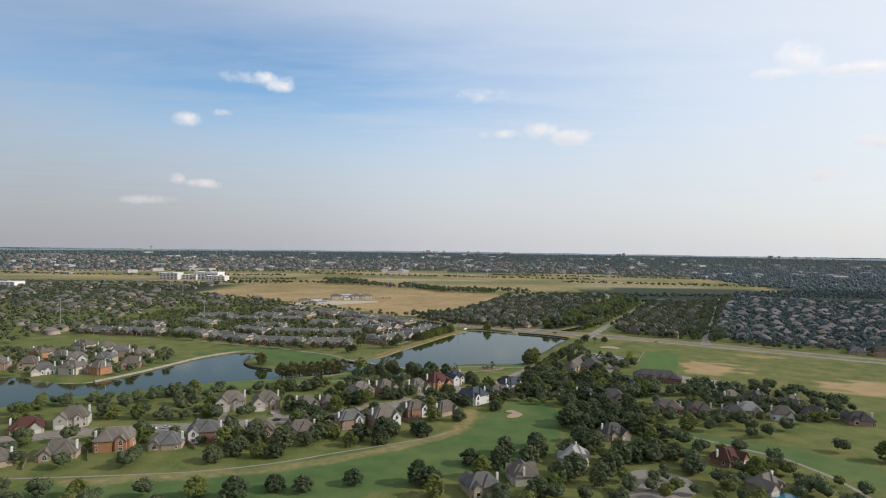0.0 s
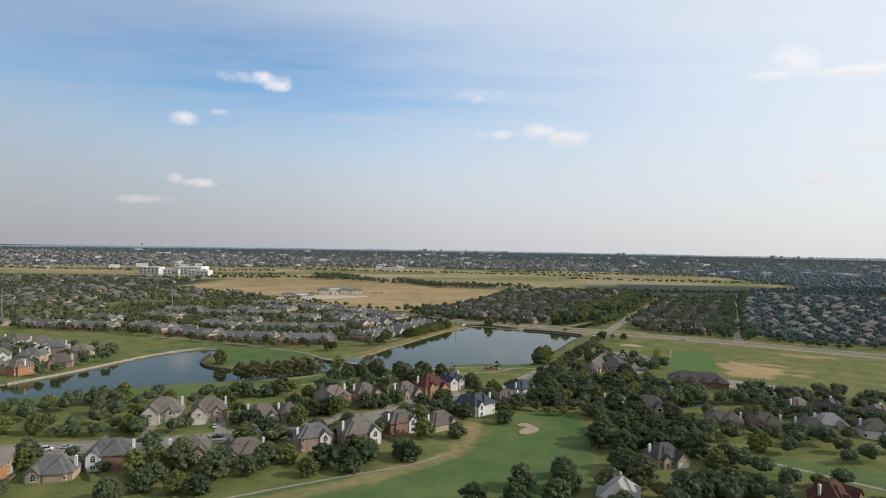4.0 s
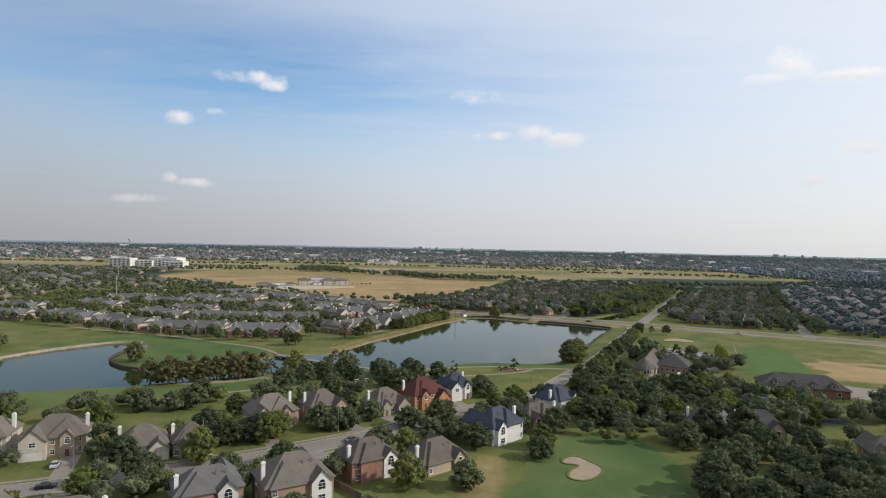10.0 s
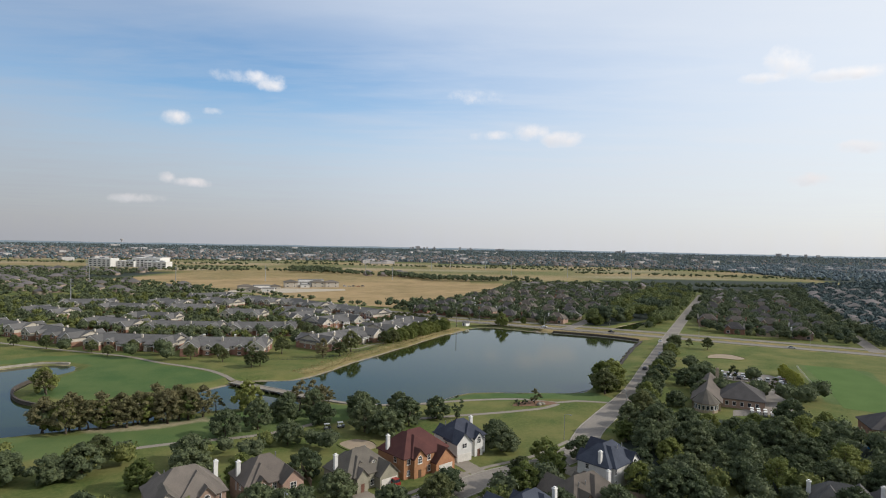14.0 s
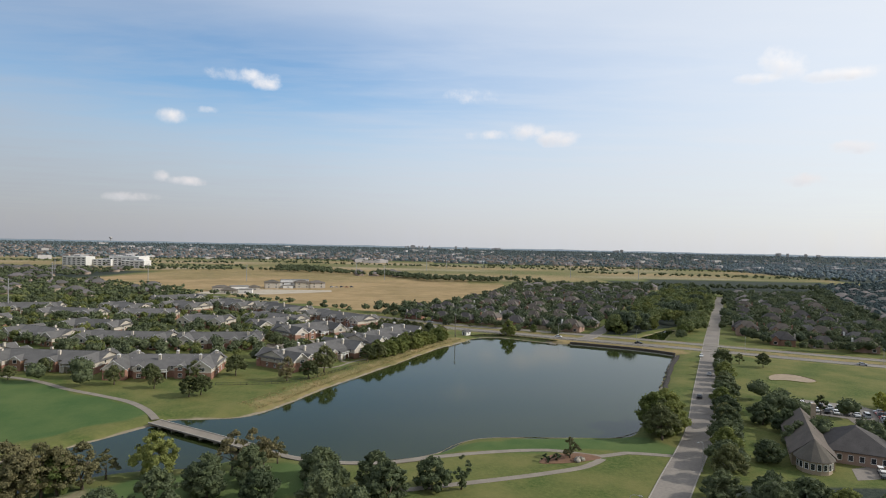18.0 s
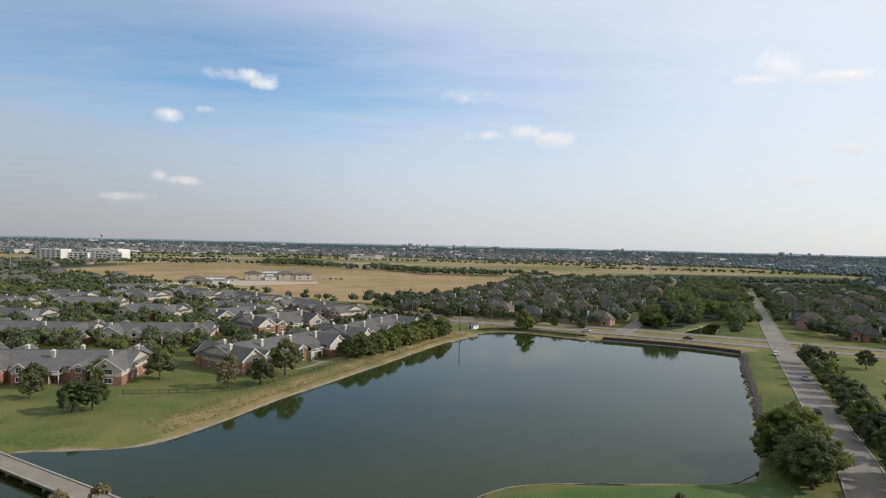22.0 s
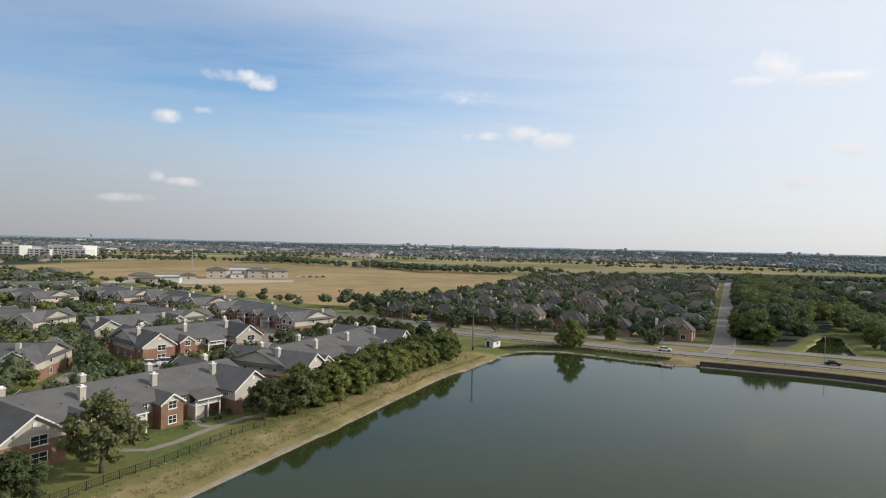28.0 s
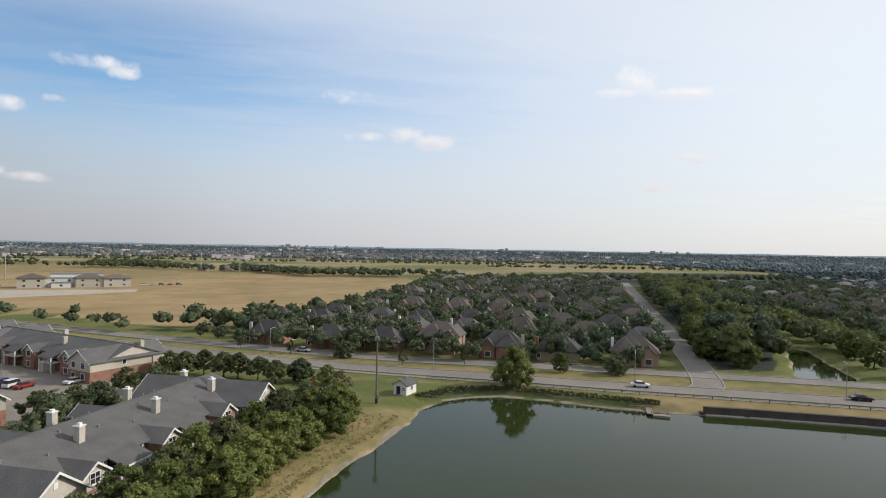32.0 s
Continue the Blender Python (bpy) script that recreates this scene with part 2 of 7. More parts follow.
M_LEAF_RUST = material("turning bronze leaves", (0.190, 0.172, 0.080), (0.100, 0.098, 0.048), rough=0.7, scale=0.3, fine=3.0, vary=0.3, spec=0.2, through_light=0.3)
M_LEAF_MASS = material("yard tree leaves", (0.136, 0.156, 0.078), (0.056, 0.072, 0.042), rough=0.8, scale=0.11, fine=1.2, vary=0.22, island=True, spec=0.15, through_light=0.25)
M_LEAF_WOOD = material("creek wood leaves", (0.190, 0.212, 0.080), (0.080, 0.104, 0.048), rough=0.8, scale=0.07, fine=0.8, vary=0.22, island=True, spec=0.15, through_light=0.3)
M_LEAF_YELLOW = material("yellowing leaves", (0.36, 0.36, 0.075), (0.22, 0.24, 0.05), rough=0.7, scale=0.5, fine=3.0, spec=0.2, through_light=0.35)
M_LEAF_RED = material("red autumn leaves", (0.25, 0.05, 0.02), (0.14, 0.04, 0.02), rough=0.7, scale=0.5, fine=3.0, spec=0.25)
M_BARK = material("grey-brown bark", (0.11, 0.085, 0.06), (0.06, 0.047, 0.035), rough=0.95, scale=2, fine=9, bump=0.03, bump_scale=8)
# distance haze is put into this base colour, lighter and bluer than leaves
M_FAR_LEAF_HAZY = material("haze-tinted distant foliage", (0.114, 0.146, 0.154), (0.084, 0.111, 0.120), rough=0.75, scale=0.012, fine=0.3, vary=0.22, island=True, spec=0.3)
ROOF_TONES = {"grey": ((0.126, 0.120, 0.114), (0.088, 0.084, 0.080)), "brown": ((0.128, 0.108, 0.090), (0.088, 0.076, 0.065)), "taupe": ((0.150, 0.130, 0.108), (0.105, 0.092, 0.078)),
              "navy": ((0.060, 0.066, 0.085), (0.038, 0.042, 0.056)), "red": ((0.088, 0.040, 0.032), (0.060, 0.028, 0.024)), "dark": ((0.085, 0.078, 0.074), (0.055, 0.05, 0.048)),
              "pale": ((0.27, 0.26, 0.24), (0.20, 0.19, 0.18))}
M_ROOF = {k: material(k + " asphalt shingles", a, b, rough=0.92, scale=0.35, fine=5.0, vary=0.16, bump=0.03, bump_scale=5, spec=0.15) for k, (a, b) in ROOF_TONES.items()}
WALL_TONES = {"brick": ((0.285, 0.160, 0.110), (0.180, 0.098, 0.070)), "tan": ((0.40, 0.32, 0.23), (0.30, 0.235, 0.165)), "cream": ((0.47, 0.425, 0.355), (0.38, 0.34, 0.285)), "white": ((0.66, 0.64, 0.60), (0.55, 0.53, 0.50)),
              "pink": ((0.36, 0.25, 0.19), (0.27, 0.18, 0.135)), "orange": ((0.42, 0.21, 0.11), (0.30, 0.14, 0.08)), "olive": ((0.27, 0.25, 0.19), (0.2, 0.185, 0.14))}
M_WALL = {k: material(k + " brick and render", a, b, rough=0.9, scale=0.8, fine=7.0, vary=0.12, bump=0.01, bump_scale=9, spec=0.2) for k, (a, b) in WALL_TONES.items()}
M_TRIM = material("white painted trim", (0.72, 0.70, 0.66), (0.60, 0.58, 0.54), rough=0.6, scale=0.8, fine=6)
M_GLASS = material("dark window glass", (0.030, 0.034, 0.040), (0.018, 0.02, 0.024), rough=0.08, scale=0.3, fine=2, spec=0.6)
M_DOOR = material("painted door", (0.13, 0.07, 0.045), rough=0.5, vary=0.3)
M_GARAGE = material("garage door", (0.62, 0.58, 0.52), rough=0.6, vary=0.1)
M_METAL = material("galvanised steel", (0.42, 0.42, 0.42), rough=0.45, metal=0.8)
M_DARKMETAL = material("dark painted metal", (0.04, 0.04, 0.042), rough=0.5, metal=0.3)
M_WOOD = material("weathered fence wood", (0.20, 0.15, 0.105), (0.13, 0.10, 0.07), rough=0.9, scale=1, fine=8, vary=0.2)
M_POLE = material("weathered utility pole", (0.19, 0.155, 0.12), (0.12, 0.10, 0.08), rough=0.95, scale=1, fine=8)
M_TYRE = material("rubber", (0.015, 0.015, 0.015), rough=0.9)
M_CAR = {k: material(k + " car paint", c, rough=0.25, spec=0.5) for k, c in {"white": (0.75, 0.75, 0.74), "black": (0.015, 0.015, 0.017), "silver": (0.45, 0.46, 0.47), "blue": (0.03, 0.06, 0.14), "red": (0.30, 0.03, 0.025), "grey": (0.13, 0.13, 0.135)}.items()}
M_PALE = material("pale far buildings", (0.42, 0.39, 0.37), (0.28, 0.27, 0.26), rough=0.8, scale=0.05, fine=0.4, vary=0.15, island=True)
M_FAR_ROOF = material("far house roofs", (0.132, 0.116, 0.106), (0.088, 0.080, 0.076), rough=0.9, scale=0.02, fine=0.3, vary=0.4, island=True)
M_FAR_WALL = material("far house walls", (0.34, 0.275, 0.215), (0.24, 0.19, 0.15), rough=0.9, scale=0.02, fine=0.3, vary=0.3, island=True)
M_TURF = material("mown playing turf", (0.088, 0.138, 0.040), (0.064, 0.108, 0.028), rough=0.95, scale=0.08, fine=1.5, bump=0.02, spec=0.1)
M_LEAF_DEEP = material("deep green leaves", (0.104, 0.130, 0.074), (0.052, 0.070, 0.045), rough=0.8, scale=0.11, fine=1.2, vary=0.22, island=True, spec=0.15, through_light=0.25)
M_LEAF_FRESH = material("yellow-green leaves", (0.185, 0.195, 0.062), (0.085, 0.105, 0.036), rough=0.8, scale=0.11, fine=1.2, vary=0.22, island=True, spec=0.15, through_light=0.3)
M_YARD = material("pale graded gravel", (0.43, 0.37, 0.29), (0.32, 0.27, 0.20), rough=0.95, scale=0.1, fine=1.5)
M_POOL = material("pool water", (0.05, 0.28, 0.36), rough=0.08, spec=0.5)
M_TARP = material("bright blue cover", (0.02, 0.22, 0.55), rough=0.5)

# ---- building helpers ----
class Mesh:
    """Collects vertices and faces for one mesh."""
    def __init__(self):
        self.v, self.f = [], []

    def add(self, verts, faces):
        n = len(self.v)
        self.v.extend(verts)
        self.f.extend(tuple(i + n for i in f) for f in faces)
        return self

    def box(self, x0, y0, z0, x1, y1, z1, bottom=True):
        v = [(x0, y0, z0), (x1, y0, z0), (x1, y1, z0), (x0, y1, z0), (x0, y0, z1), (x1, y0, z1), (x1, y1, z1), (x0, y1, z1)]
        f = [(4, 5, 6, 7), (0, 1, 5, 4), (1, 2, 6, 5), (2, 3, 7, 6), (3, 0, 4, 7)] + ([(3, 2, 1, 0)] if bottom else [])
        return self.add(v, f)

    def obox(self, cx, cy, a, lx, ly, z0, z1):
        """A box turned by a (radians) about its middle."""
        c, s = math.cos(a), math.sin(a)
        n = len(self.v)
        self.box(-lx / 2, -ly / 2, z0, lx / 2, ly / 2, z1)
        self.v[n:] = [(cx + c * x - s * y, cy + s * x + c * y, z) for x, y, z in self.v[n:]]
        return self

    def tube(self, a, b, r0, r1, n=6, cap=True):
        a, b = Vector(a), Vector(b)
        d = (b - a).normalized()
        u = d.orthogonal().normalized()
        w = d.cross(u)
        ring = [u * math.cos(2 * math.pi * i / n) + w * math.sin(2 * math.pi * i / n) for i in range(n)]
        v = [tuple(a + r * r0) for r in ring] + [tuple(b + r * r1) for r in ring]
        f = [(i, (i + 1) % n, n + (i + 1) % n, n + i) for i in range(n)]
        if cap:
            f += [tuple(range(n - 1, -1, -1)), tuple(range(n, 2 * n))]
        return self.add(v, f)

    def data(self, name, mat, smooth=False):
        me = bpy.data.meshes.new(name)
        me.from_pydata(self.v, [], self.f)
        me.materials.append(mat)
        if smooth:
            me.shade_smooth()
        return me


def part(name, mesh, mat, parent, label="", smooth=False):
    """Links a mesh as one object under a thing or under a part."""
    ob = new(name, mesh.data(name, mat, smooth) if isinstance(mesh, Mesh) else mesh)
    ob.parent = parent
    return tagged(ob, label)


def thing(name, label, category, group="", kind="", at=None):
    ob = new(name)
    ob.empty_display_size = 0.5
    if at is not None:
        ob.matrix_basis = at
    return tagged(ob, label, category, group, kind)


def solid(name, mesh, mat, label, category, kind="structure", smooth=False):
    return tagged(new(name, mesh.data(name, mat, smooth)), label, category, "", kind)


def smooth_line(points, step=4.0, closed=False):
    """A Catmull-Rom line through a few points, sampled about every step metres."""
    p = [np.array(q, float) for q in points]
    n, out = len(p), []
    for i in range(n if closed else n - 1):
        a, b, c, d = (p[(i + k) % n] if closed else p[min(max(i + k, 0), n - 1)] for k in (-1, 0, 1, 2))
        m = max(1, int(np.linalg.norm(c - b) / step))
        for j in range(m):
            t = j / m
            out.append(0.5 * (2 * b + (c - a) * t + (2 * a - 5 * b + 4 * c - d) * t * t + (3 * b - a - 3 * c + d) * t ** 3))
    if not closed:
        out.append(p[-1])
    return np.array(out)


def normals(line):
    d = np.gradient(line, axis=0)
    d /= np.maximum(np.linalg.norm(d, axis=1, keepdims=True), 1e-9)
    return np.stack([-d[:, 1], d[:, 0]], 1)


def ribbon(line, half, z0, z1, offset=0.0):
    """A slab that follows a line."""
    nrm = normals(line)
    l, r = line + nrm * (offset + half), line + nrm * (offset - half)
    n = len(line)
    m = Mesh()
    v = [(*p, z) for z in (z1, z0) for s in (l, r) for p in s]
    f = []
    for i in range(n - 1):
        f += [(n + i, n + i + 1, i + 1, i), (i, i + 1, 2 * n + i + 1, 2 * n + i), (n + i + 1, n + i, 3 * n + i, 3 * n + i + 1)]
    f += [(0, 2 * n, 3 * n, n), (n - 1, 2 * n - 1, 4 * n - 1, 3 * n - 1)]
    return m.add([(float(a), float(b), float(c)) for a, b, c in v], f)


def slab(points, z0, z1):
    """A flat polygon with thickness."""
    n = len(points)
    a = sum(points[i][0] * points[(i + 1) % n][1] - points[(i + 1) % n][0] * points[i][1] for i in range(n))
    p = list(points) if a > 0 else list(points)[::-1]
    v = [(float(x), float(y), z1) for x, y in p] + [(float(x), float(y), z0) for x, y in p]
    return Mesh().add(v, [tuple(range(n))] + [(i, n + i, n + (i + 1) % n, (i + 1) % n) for i in range(n)])


def inside(poly, X, Y):
    p = np.asarray(poly, float)
    q = np.roll(p, -1, axis=0)
    if X.size < 64:
        y0, y1, x0, x1 = p[:, 1], q[:, 1], p[:, 0], q[:, 0]
        dy = np.where(y1 == y0, 1e-9, y1 - y0)
        Xc, Yc = X[:, None], Y[:, None]
        return ((((y0 > Yc) != (y1 > Yc)) & (Xc < (x1 - x0) * (Yc - y0) / dy + x0)).sum(1) % 2).astype(bool)
    r = np.zeros(X.shape, bool)
    for (x0, y0), (x1, y1) in zip(p, q):
        if y0 != y1:
            r ^= ((y0 > Y) != (y1 > Y)) & (X < (x1 - x0) * (Y - y0) / (y1 - y0) + x0)
    return r


def distance(line, X, Y, closed=True):
    """The distance from each place to a line."""
    p = np.asarray(line, float)
    q = np.roll(p, -1, axis=0)
    if not closed:
        p, q = p[:-1], q[:-1]
    d = q - p
    n2 = (d ** 2).sum(1) + 1e-9
    if X.size < 64:
        t = np.clip(((X[:, None] - p[:, 0]) * d[:, 0] + (Y[:, None] - p[:, 1]) * d[:, 1]) / n2, 0, 1)
        return np.hypot(X[:, None] - p[:, 0] - t * d[:, 0], Y[:, None] - p[:, 1] - t * d[:, 1]).min(1)
    best = np.full(X.shape, 1e9)
    for (x0, y0), (dx, dy), m in zip(p, d, n2):
        t = np.clip(((X - x0) * dx + (Y - y0) * dy) / m, 0, 1)
        best = np.minimum(best, np.hypot(X - x0 - t * dx, Y - y0 - t * dy))
    return best


def ramp01(x, a, b):
    t = np.clip((x - a) / (b - a), 0, 1)
    return t * t * (3 - 2 * t)


# ---- plan ----
WATER_Z = -1.2
FAR_RISE = 24.0     # the land climbs gently towards the horizon
GRID = radians(-26.3)                                # the streets' grid is turned by this
E1 = np.array([math.cos(GRID), math.sin(GRID)])      # along the main road
E2 = np.array([-math.sin(GRID), math.cos(GRID)])     # along the side streets
LAKE = smooth_line([(12, 559), (6, 548), (-3.5, 533), (-20, 497.5), (-37.5, 460), (-49.5, 435), (-58, 413), (-67, 397), (-80, 392.5), (-92, 391), (-86, 381), (-66, 369.5), (-52, 363.5), (-41, 360.5), (-32, 358), (-22, 358), (-12, 360.5),
                    (-3, 366), (5, 376), (15, 380), (36, 381), (52, 382), (63, 391), (80, 426), (97, 462), (112, 495), (127, 525), (120, 532), (107, 541), (92, 548), (78, 554), (68, 558), (58, 563), (49, 569), (40, 574.5), (31, 576.5), (22, 574), (16.5, 568.5)], 4, True)
POND = smooth_line([(-94, 384), (-88, 377), (-66, 365), (-59, 357), (-62, 352.5), (-71, 350), (-85, 346), (-97, 336), (-108, 328), (-122, 321), (-140, 311), (-168, 301), (-190, 288), (-214, 272), (-255, 247), (-300, 205), (-420, 130), (-470, 190), (-420, 250),
                    (-334, 303), (-300, 295), (-276, 288), (-256, 295), (-242, 324), (-230, 358), (-221, 383), (-210, 402), (-197, 415), (-182, 416), (-174, 405), (-177, 386), (-173, 366), (-160, 351), (-143, 343), (-122, 349), (-108, 362)], 4, True)
NARROWS = smooth_line([(-90, 391), (-80, 391), (-62, 373), (-53, 364.5), (-58, 356), (-70, 357), (-88, 374), (-93, 384)], 3, True)
CREEK = smooth_line([(126, 581), (136, 577), (145, 585), (152, 598), (160, 612), (168, 626), (163, 630), (152, 616), (141, 602), (132, 592)], 4, True)
WOOD = [(107, 592), (124, 590), (136, 604), (152, 622), (176, 642), (214, 706), (284, 836), (338, 944), (302, 968), (238, 852), (168, 716)]
MAIN_ROAD = smooth_line([(-260, 812), (-180, 742), (-110, 690), (-53, 651), (-16, 627), (16, 609), (46, 597), (86, 580), (123, 563), (160, 544), (200, 523), (260, 492), (350, 437), (470, 365), (700, 240)], 6)
NEAR_ROAD = MAIN_ROAD - E2 * (4.6 + 4.6 * ramp01(MAIN_ROAD[:, :1], 10, 85))
SIDE_STREET = smooth_line([(38, 306), (46, 326), (56, 344), (79.5, 384.5), (104.5, 437), (150, 532), (178, 590), (266, 770), (340, 920)], 6)
WOODS_STREET = smooth_line([(88, 572), (103, 596), (174, 738), (250, 890), (320, 1030)], 6)
EAST_STREET = smooth_line([(262, 492), (280, 530), (345, 668), (440, 870), (522, 1040)], 6)
HOME_STREET = smooth_line([(42, 312), (28, 297), (10, 285), (-6, 270), (-26, 252), (-52, 233), (-82, 216), (-110, 203), (-140, 194), (-175, 186), (-215, 172), (-262, 140)], 4)
FAIRWAY = smooth_line([(-190, 88), (-154, 120), (-123, 127), (-80, 142), (-29, 172), (0, 186), (14, 206), (28, 240), (40, 256), (56, 259), (66, 242), (62, 205), (50, 170), (28, 136), (-7, 128), (-40, 105), (-90, 80), (-150, 60)], 6, True)
FAIRWAY_EAST = smooth_line([(98, 232), (120, 206), (146, 192), (172, 178), (200, 150), (230, 110), (214, 96), (188, 124), (160, 158), (130, 180), (104, 196), (80, 214)], 6, True)
GREEN_WEST = smooth_line([(-232, 400), (-205, 432), (-172, 436), (-140, 420), (-112, 404), (-100, 392), (-112, 376), (-126, 360), (-143, 350), (-160, 360), (-168, 384), (-170, 408), (-186, 421), (-212, 412), (-226, 392)], 5, True)
GREEN_SOUTH = smooth_line([(-190, 284), (-140, 305), (-108, 318), (-84, 336), (-62, 344), (-44, 352), (-28, 348), (-40, 330), (-66, 312), (-100, 296), (-150, 276), (-220, 250), (-260, 225), (-262, 238), (-226, 262)], 6, True)
ISLAND_LAWN = smooth_line([(-6, 363), (10, 374), (34, 379), (58, 380), (66, 366), (40, 366), (14, 365)], 5, True)
SPORT = [(152, 370), (189, 450), (216, 434), (176, 354)]
DRY_EAST = [(186, 352), (214, 430), (250, 470), (363, 390), (520, 300), (440, 220), (305, 285), (234, 288), (193, 318)]
FIELD = [(-520, 1010), (-500, 1305), (-380, 1509), (-201, 1437), (103, 1050), (56, 870), (0, 742), (-50, 692), (-112, 730), (-180, 790), (-262, 848), (-310, 896)]
BUNKER = smooth_line([(34, 236), (38, 238), (41, 234), (43.5, 229), (41, 223), (36, 219.5), (32.5, 221.5), (34, 227), (37, 230.5), (33, 232)], 1.2, True)
BUNKER_NORTH = smooth_line([(146, 463), (150, 472), (157, 477), (164, 476), (167, 469), (167, 463), (161, 459), (153, 463)], 1.5, True)
BUNKER_WEST = smooth_line([(-34, 309), (-30, 314), (-24, 312), (-22, 306), (-28, 303)], 1.2, True)


def build_ground():
    """One sheet to the horizon: lake beds, banks, and masks for the kinds of grass and for painted tree shade."""
    def axis(lo, a, b, hi, step, n):
        far0 = a - (a - lo) * np.linspace(1, 0, n, endpoint=False) ** 1.8
        far1 = b + (hi - b) * np.linspace(0, 1, n + 1)[1:] ** 1.8
        return np.concatenate([far0, np.arange(a, b + 0.1, step), far1])
    xs, ys = axis(-4900, -330, 330, 4900, 3.0, 34), axis(-1500, 75, 720, 4900, 3.0, 40)
    X, Y = np.meshgrid(xs, ys)
    Z = FAR_RISE * ramp01(np.hypot(X, Y - 200), 2300, 5200)
    lawn, dry, earth, shady_cover = (np.zeros(X.shape) for _ in range(4))
    near = (X > -480) & (X < 420) & (Y > 60) & (Y < 760)
    x, y = X[near], Y[near]
    wob = 1.2 * np.sin(x * 0.21 + 1.7 * np.sin(y * 0.13)) + 0.9 * np.sin(y * 0.37 + x * 0.11)
    z = np.zeros(x.shape)
    rim = np.zeros(x.shape)
    for line, bank in ((LAKE, 7.0), (POND, 5.0), (CREEK, 4.0), (NARROWS, 4.0)):
        d = distance(line, x, y) * np.where(inside(line, x, y), -1, 1) + 0.35 * wob
        shape = np.where(d < 0, WATER_Z + np.maximum(d * 0.35, -1.4), WATER_Z + 1.2 * ramp01(d, -1.0, bank))
        z = np.minimum(z, shape)
        rim = np.maximum(rim, 1 - ramp01(d, 0.1, 1.5))
    Z[near] = z
    earth[near] = rim * 0.62
    a, b, c = np.zeros(x.shape), np.zeros(x.shape), np.zeros(x.shape)
    for line in (FAIRWAY, FAIRWAY_EAST, GREEN_WEST, GREEN_SOUTH, ISLAND_LAWN):
        d = distance(line, x, y) * np.where(inside(line, x, y), -1, 1) + wob
        a = np.maximum(a, 1 - ramp01(d, -4, 4))
    d = distance(SPORT, x, y) * np.where(inside(SPORT, x, y), -1, 1)
    a = np.maximum(a, 1 - ramp01(d, -2, 2))
    d = distance(DRY_EAST, x, y) * np.where(inside(DRY_EAST, x, y), -1, 1) + 4 * wob
    b = np.maximum(b, (0.30 + 0.75 * ramp01(np.sin(x * 0.021 + 0.9) * np.sin(y * 0.043 + 1.1) + 0.12 * wob, 0.1, 0.8)) * (1 - ramp01(d, -10, 10)))
    b *= ramp01(distance(SPORT, x, y) * np.where(inside(SPORT, x, y), -1, 1), -2, 2)
    west_bank = smooth_line([(-62, 409), (-46, 442), (-26, 487), (-2, 539), (8, 560)], 5)
    b = np.maximum(b, 0.5 * (1 - ramp01(distance(west_bank, x, y, False), 6, 14 + 2 * wob)))
    dam = smooth_line([(70, 563), (100, 550), (132, 532)], 5)
    b = np.maximum(b, 0.6 * (1 - ramp01(distance(dam, x, y, False), 4, 12 + wob)))
    south_band = smooth_line([(-160, 116), (-80, 136), (-29, 166), (4, 196), (12, 232)], 5)
    b = np.maximum(b, 0.5 * (1 - ramp01(distance(south_band, x, y, False), 2, 10 + wob)))
    # worn track above the west shore, dry verges of the main road
    track = smooth_line([(-70, 409), (-54, 442), (-36, 479), (-17, 522), (-5, 545), (3, 560)], 5)
    c = np.maximum(c, 0.36 * (1 - ramp01(distance(track, x, y, False), 0.6, 2.6 + 0.5 * wob)))
    d = distance(MAIN_ROAD, x, y, False)
    b = np.maximum(b, 0.5 * (1 - ramp01(d, 5.5, 8)) + 0.42 * ramp01(d, 12, 14) * (1 - ramp01(d, 18, 24 + wob)))
    north_bank = smooth_line([(20, 577), (34, 580), (46, 575), (70, 560)], 4)
    e = 0.45 * (1 - ramp01(distance(north_bank, x, y, False), 3, 6))
    creek_bank = smooth_line([(-150, 330), (-110, 318), (-84, 330)], 5)
    c = np.maximum(c, 0.55 * (1 - ramp01(distance(creek_bank, x, y, False), 1, 7 + wob)))
    earth[near] *= 1 - e * 2.2
    lawn[near], dry[near], shady_cover[near] = a, b, e
    earth[near] = np.maximum(earth[near], c)
    d = inside(FIELD, X, Y)
    dry[d] = 1.0 - 0.42 * ramp01(Y[d] + 40 * np.sin(X[d] * 0.03), 960, 1120)
    far = (np.hypot(X, Y) > 1500)
    dry[far & (inside([(-1500, 1400), (-1500, 1800), (1200, 1900), (1800, 1400), (400, 1420), (-200, 1500)], X, Y))] = 0.7
    open_land = inside([(-1600, 1350), (-1500, 1750), (-300, 2100), (300, 1950), (760, 1900), (800, 1260), (400, 1300), (100, 1040), (-400, 1250)], X, Y) | d
    plain = open_land & ~d
    dry[plain] = 0.30 + 0.30 * ramp01(np.sin(X[plain] * 0.009 + 0.5) * np.sin(Y[plain] * 0.016), -0.4, 0.6)
    earth[plain] = 0.34 + 0.22 * ramp01(np.sin(X[plain] * 0.006 + 2.0) * np.sin(Y[plain] * 0.021 + 1.0), 0.1, 0.8)
    # far town and woods: canopy shade painted as dark ground
    shady_cover[(np.hypot(X, Y) > 1050) & (Y > 300) & ~open_land] = 0.9
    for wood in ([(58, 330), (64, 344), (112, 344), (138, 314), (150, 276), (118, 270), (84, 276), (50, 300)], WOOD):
        shady_cover[inside(wood, X, Y)] = 0.8
    me = bpy.data.meshes.new("ground")
    ny, nx = X.shape
    idx = np.arange(nx * ny).reshape(ny, nx)
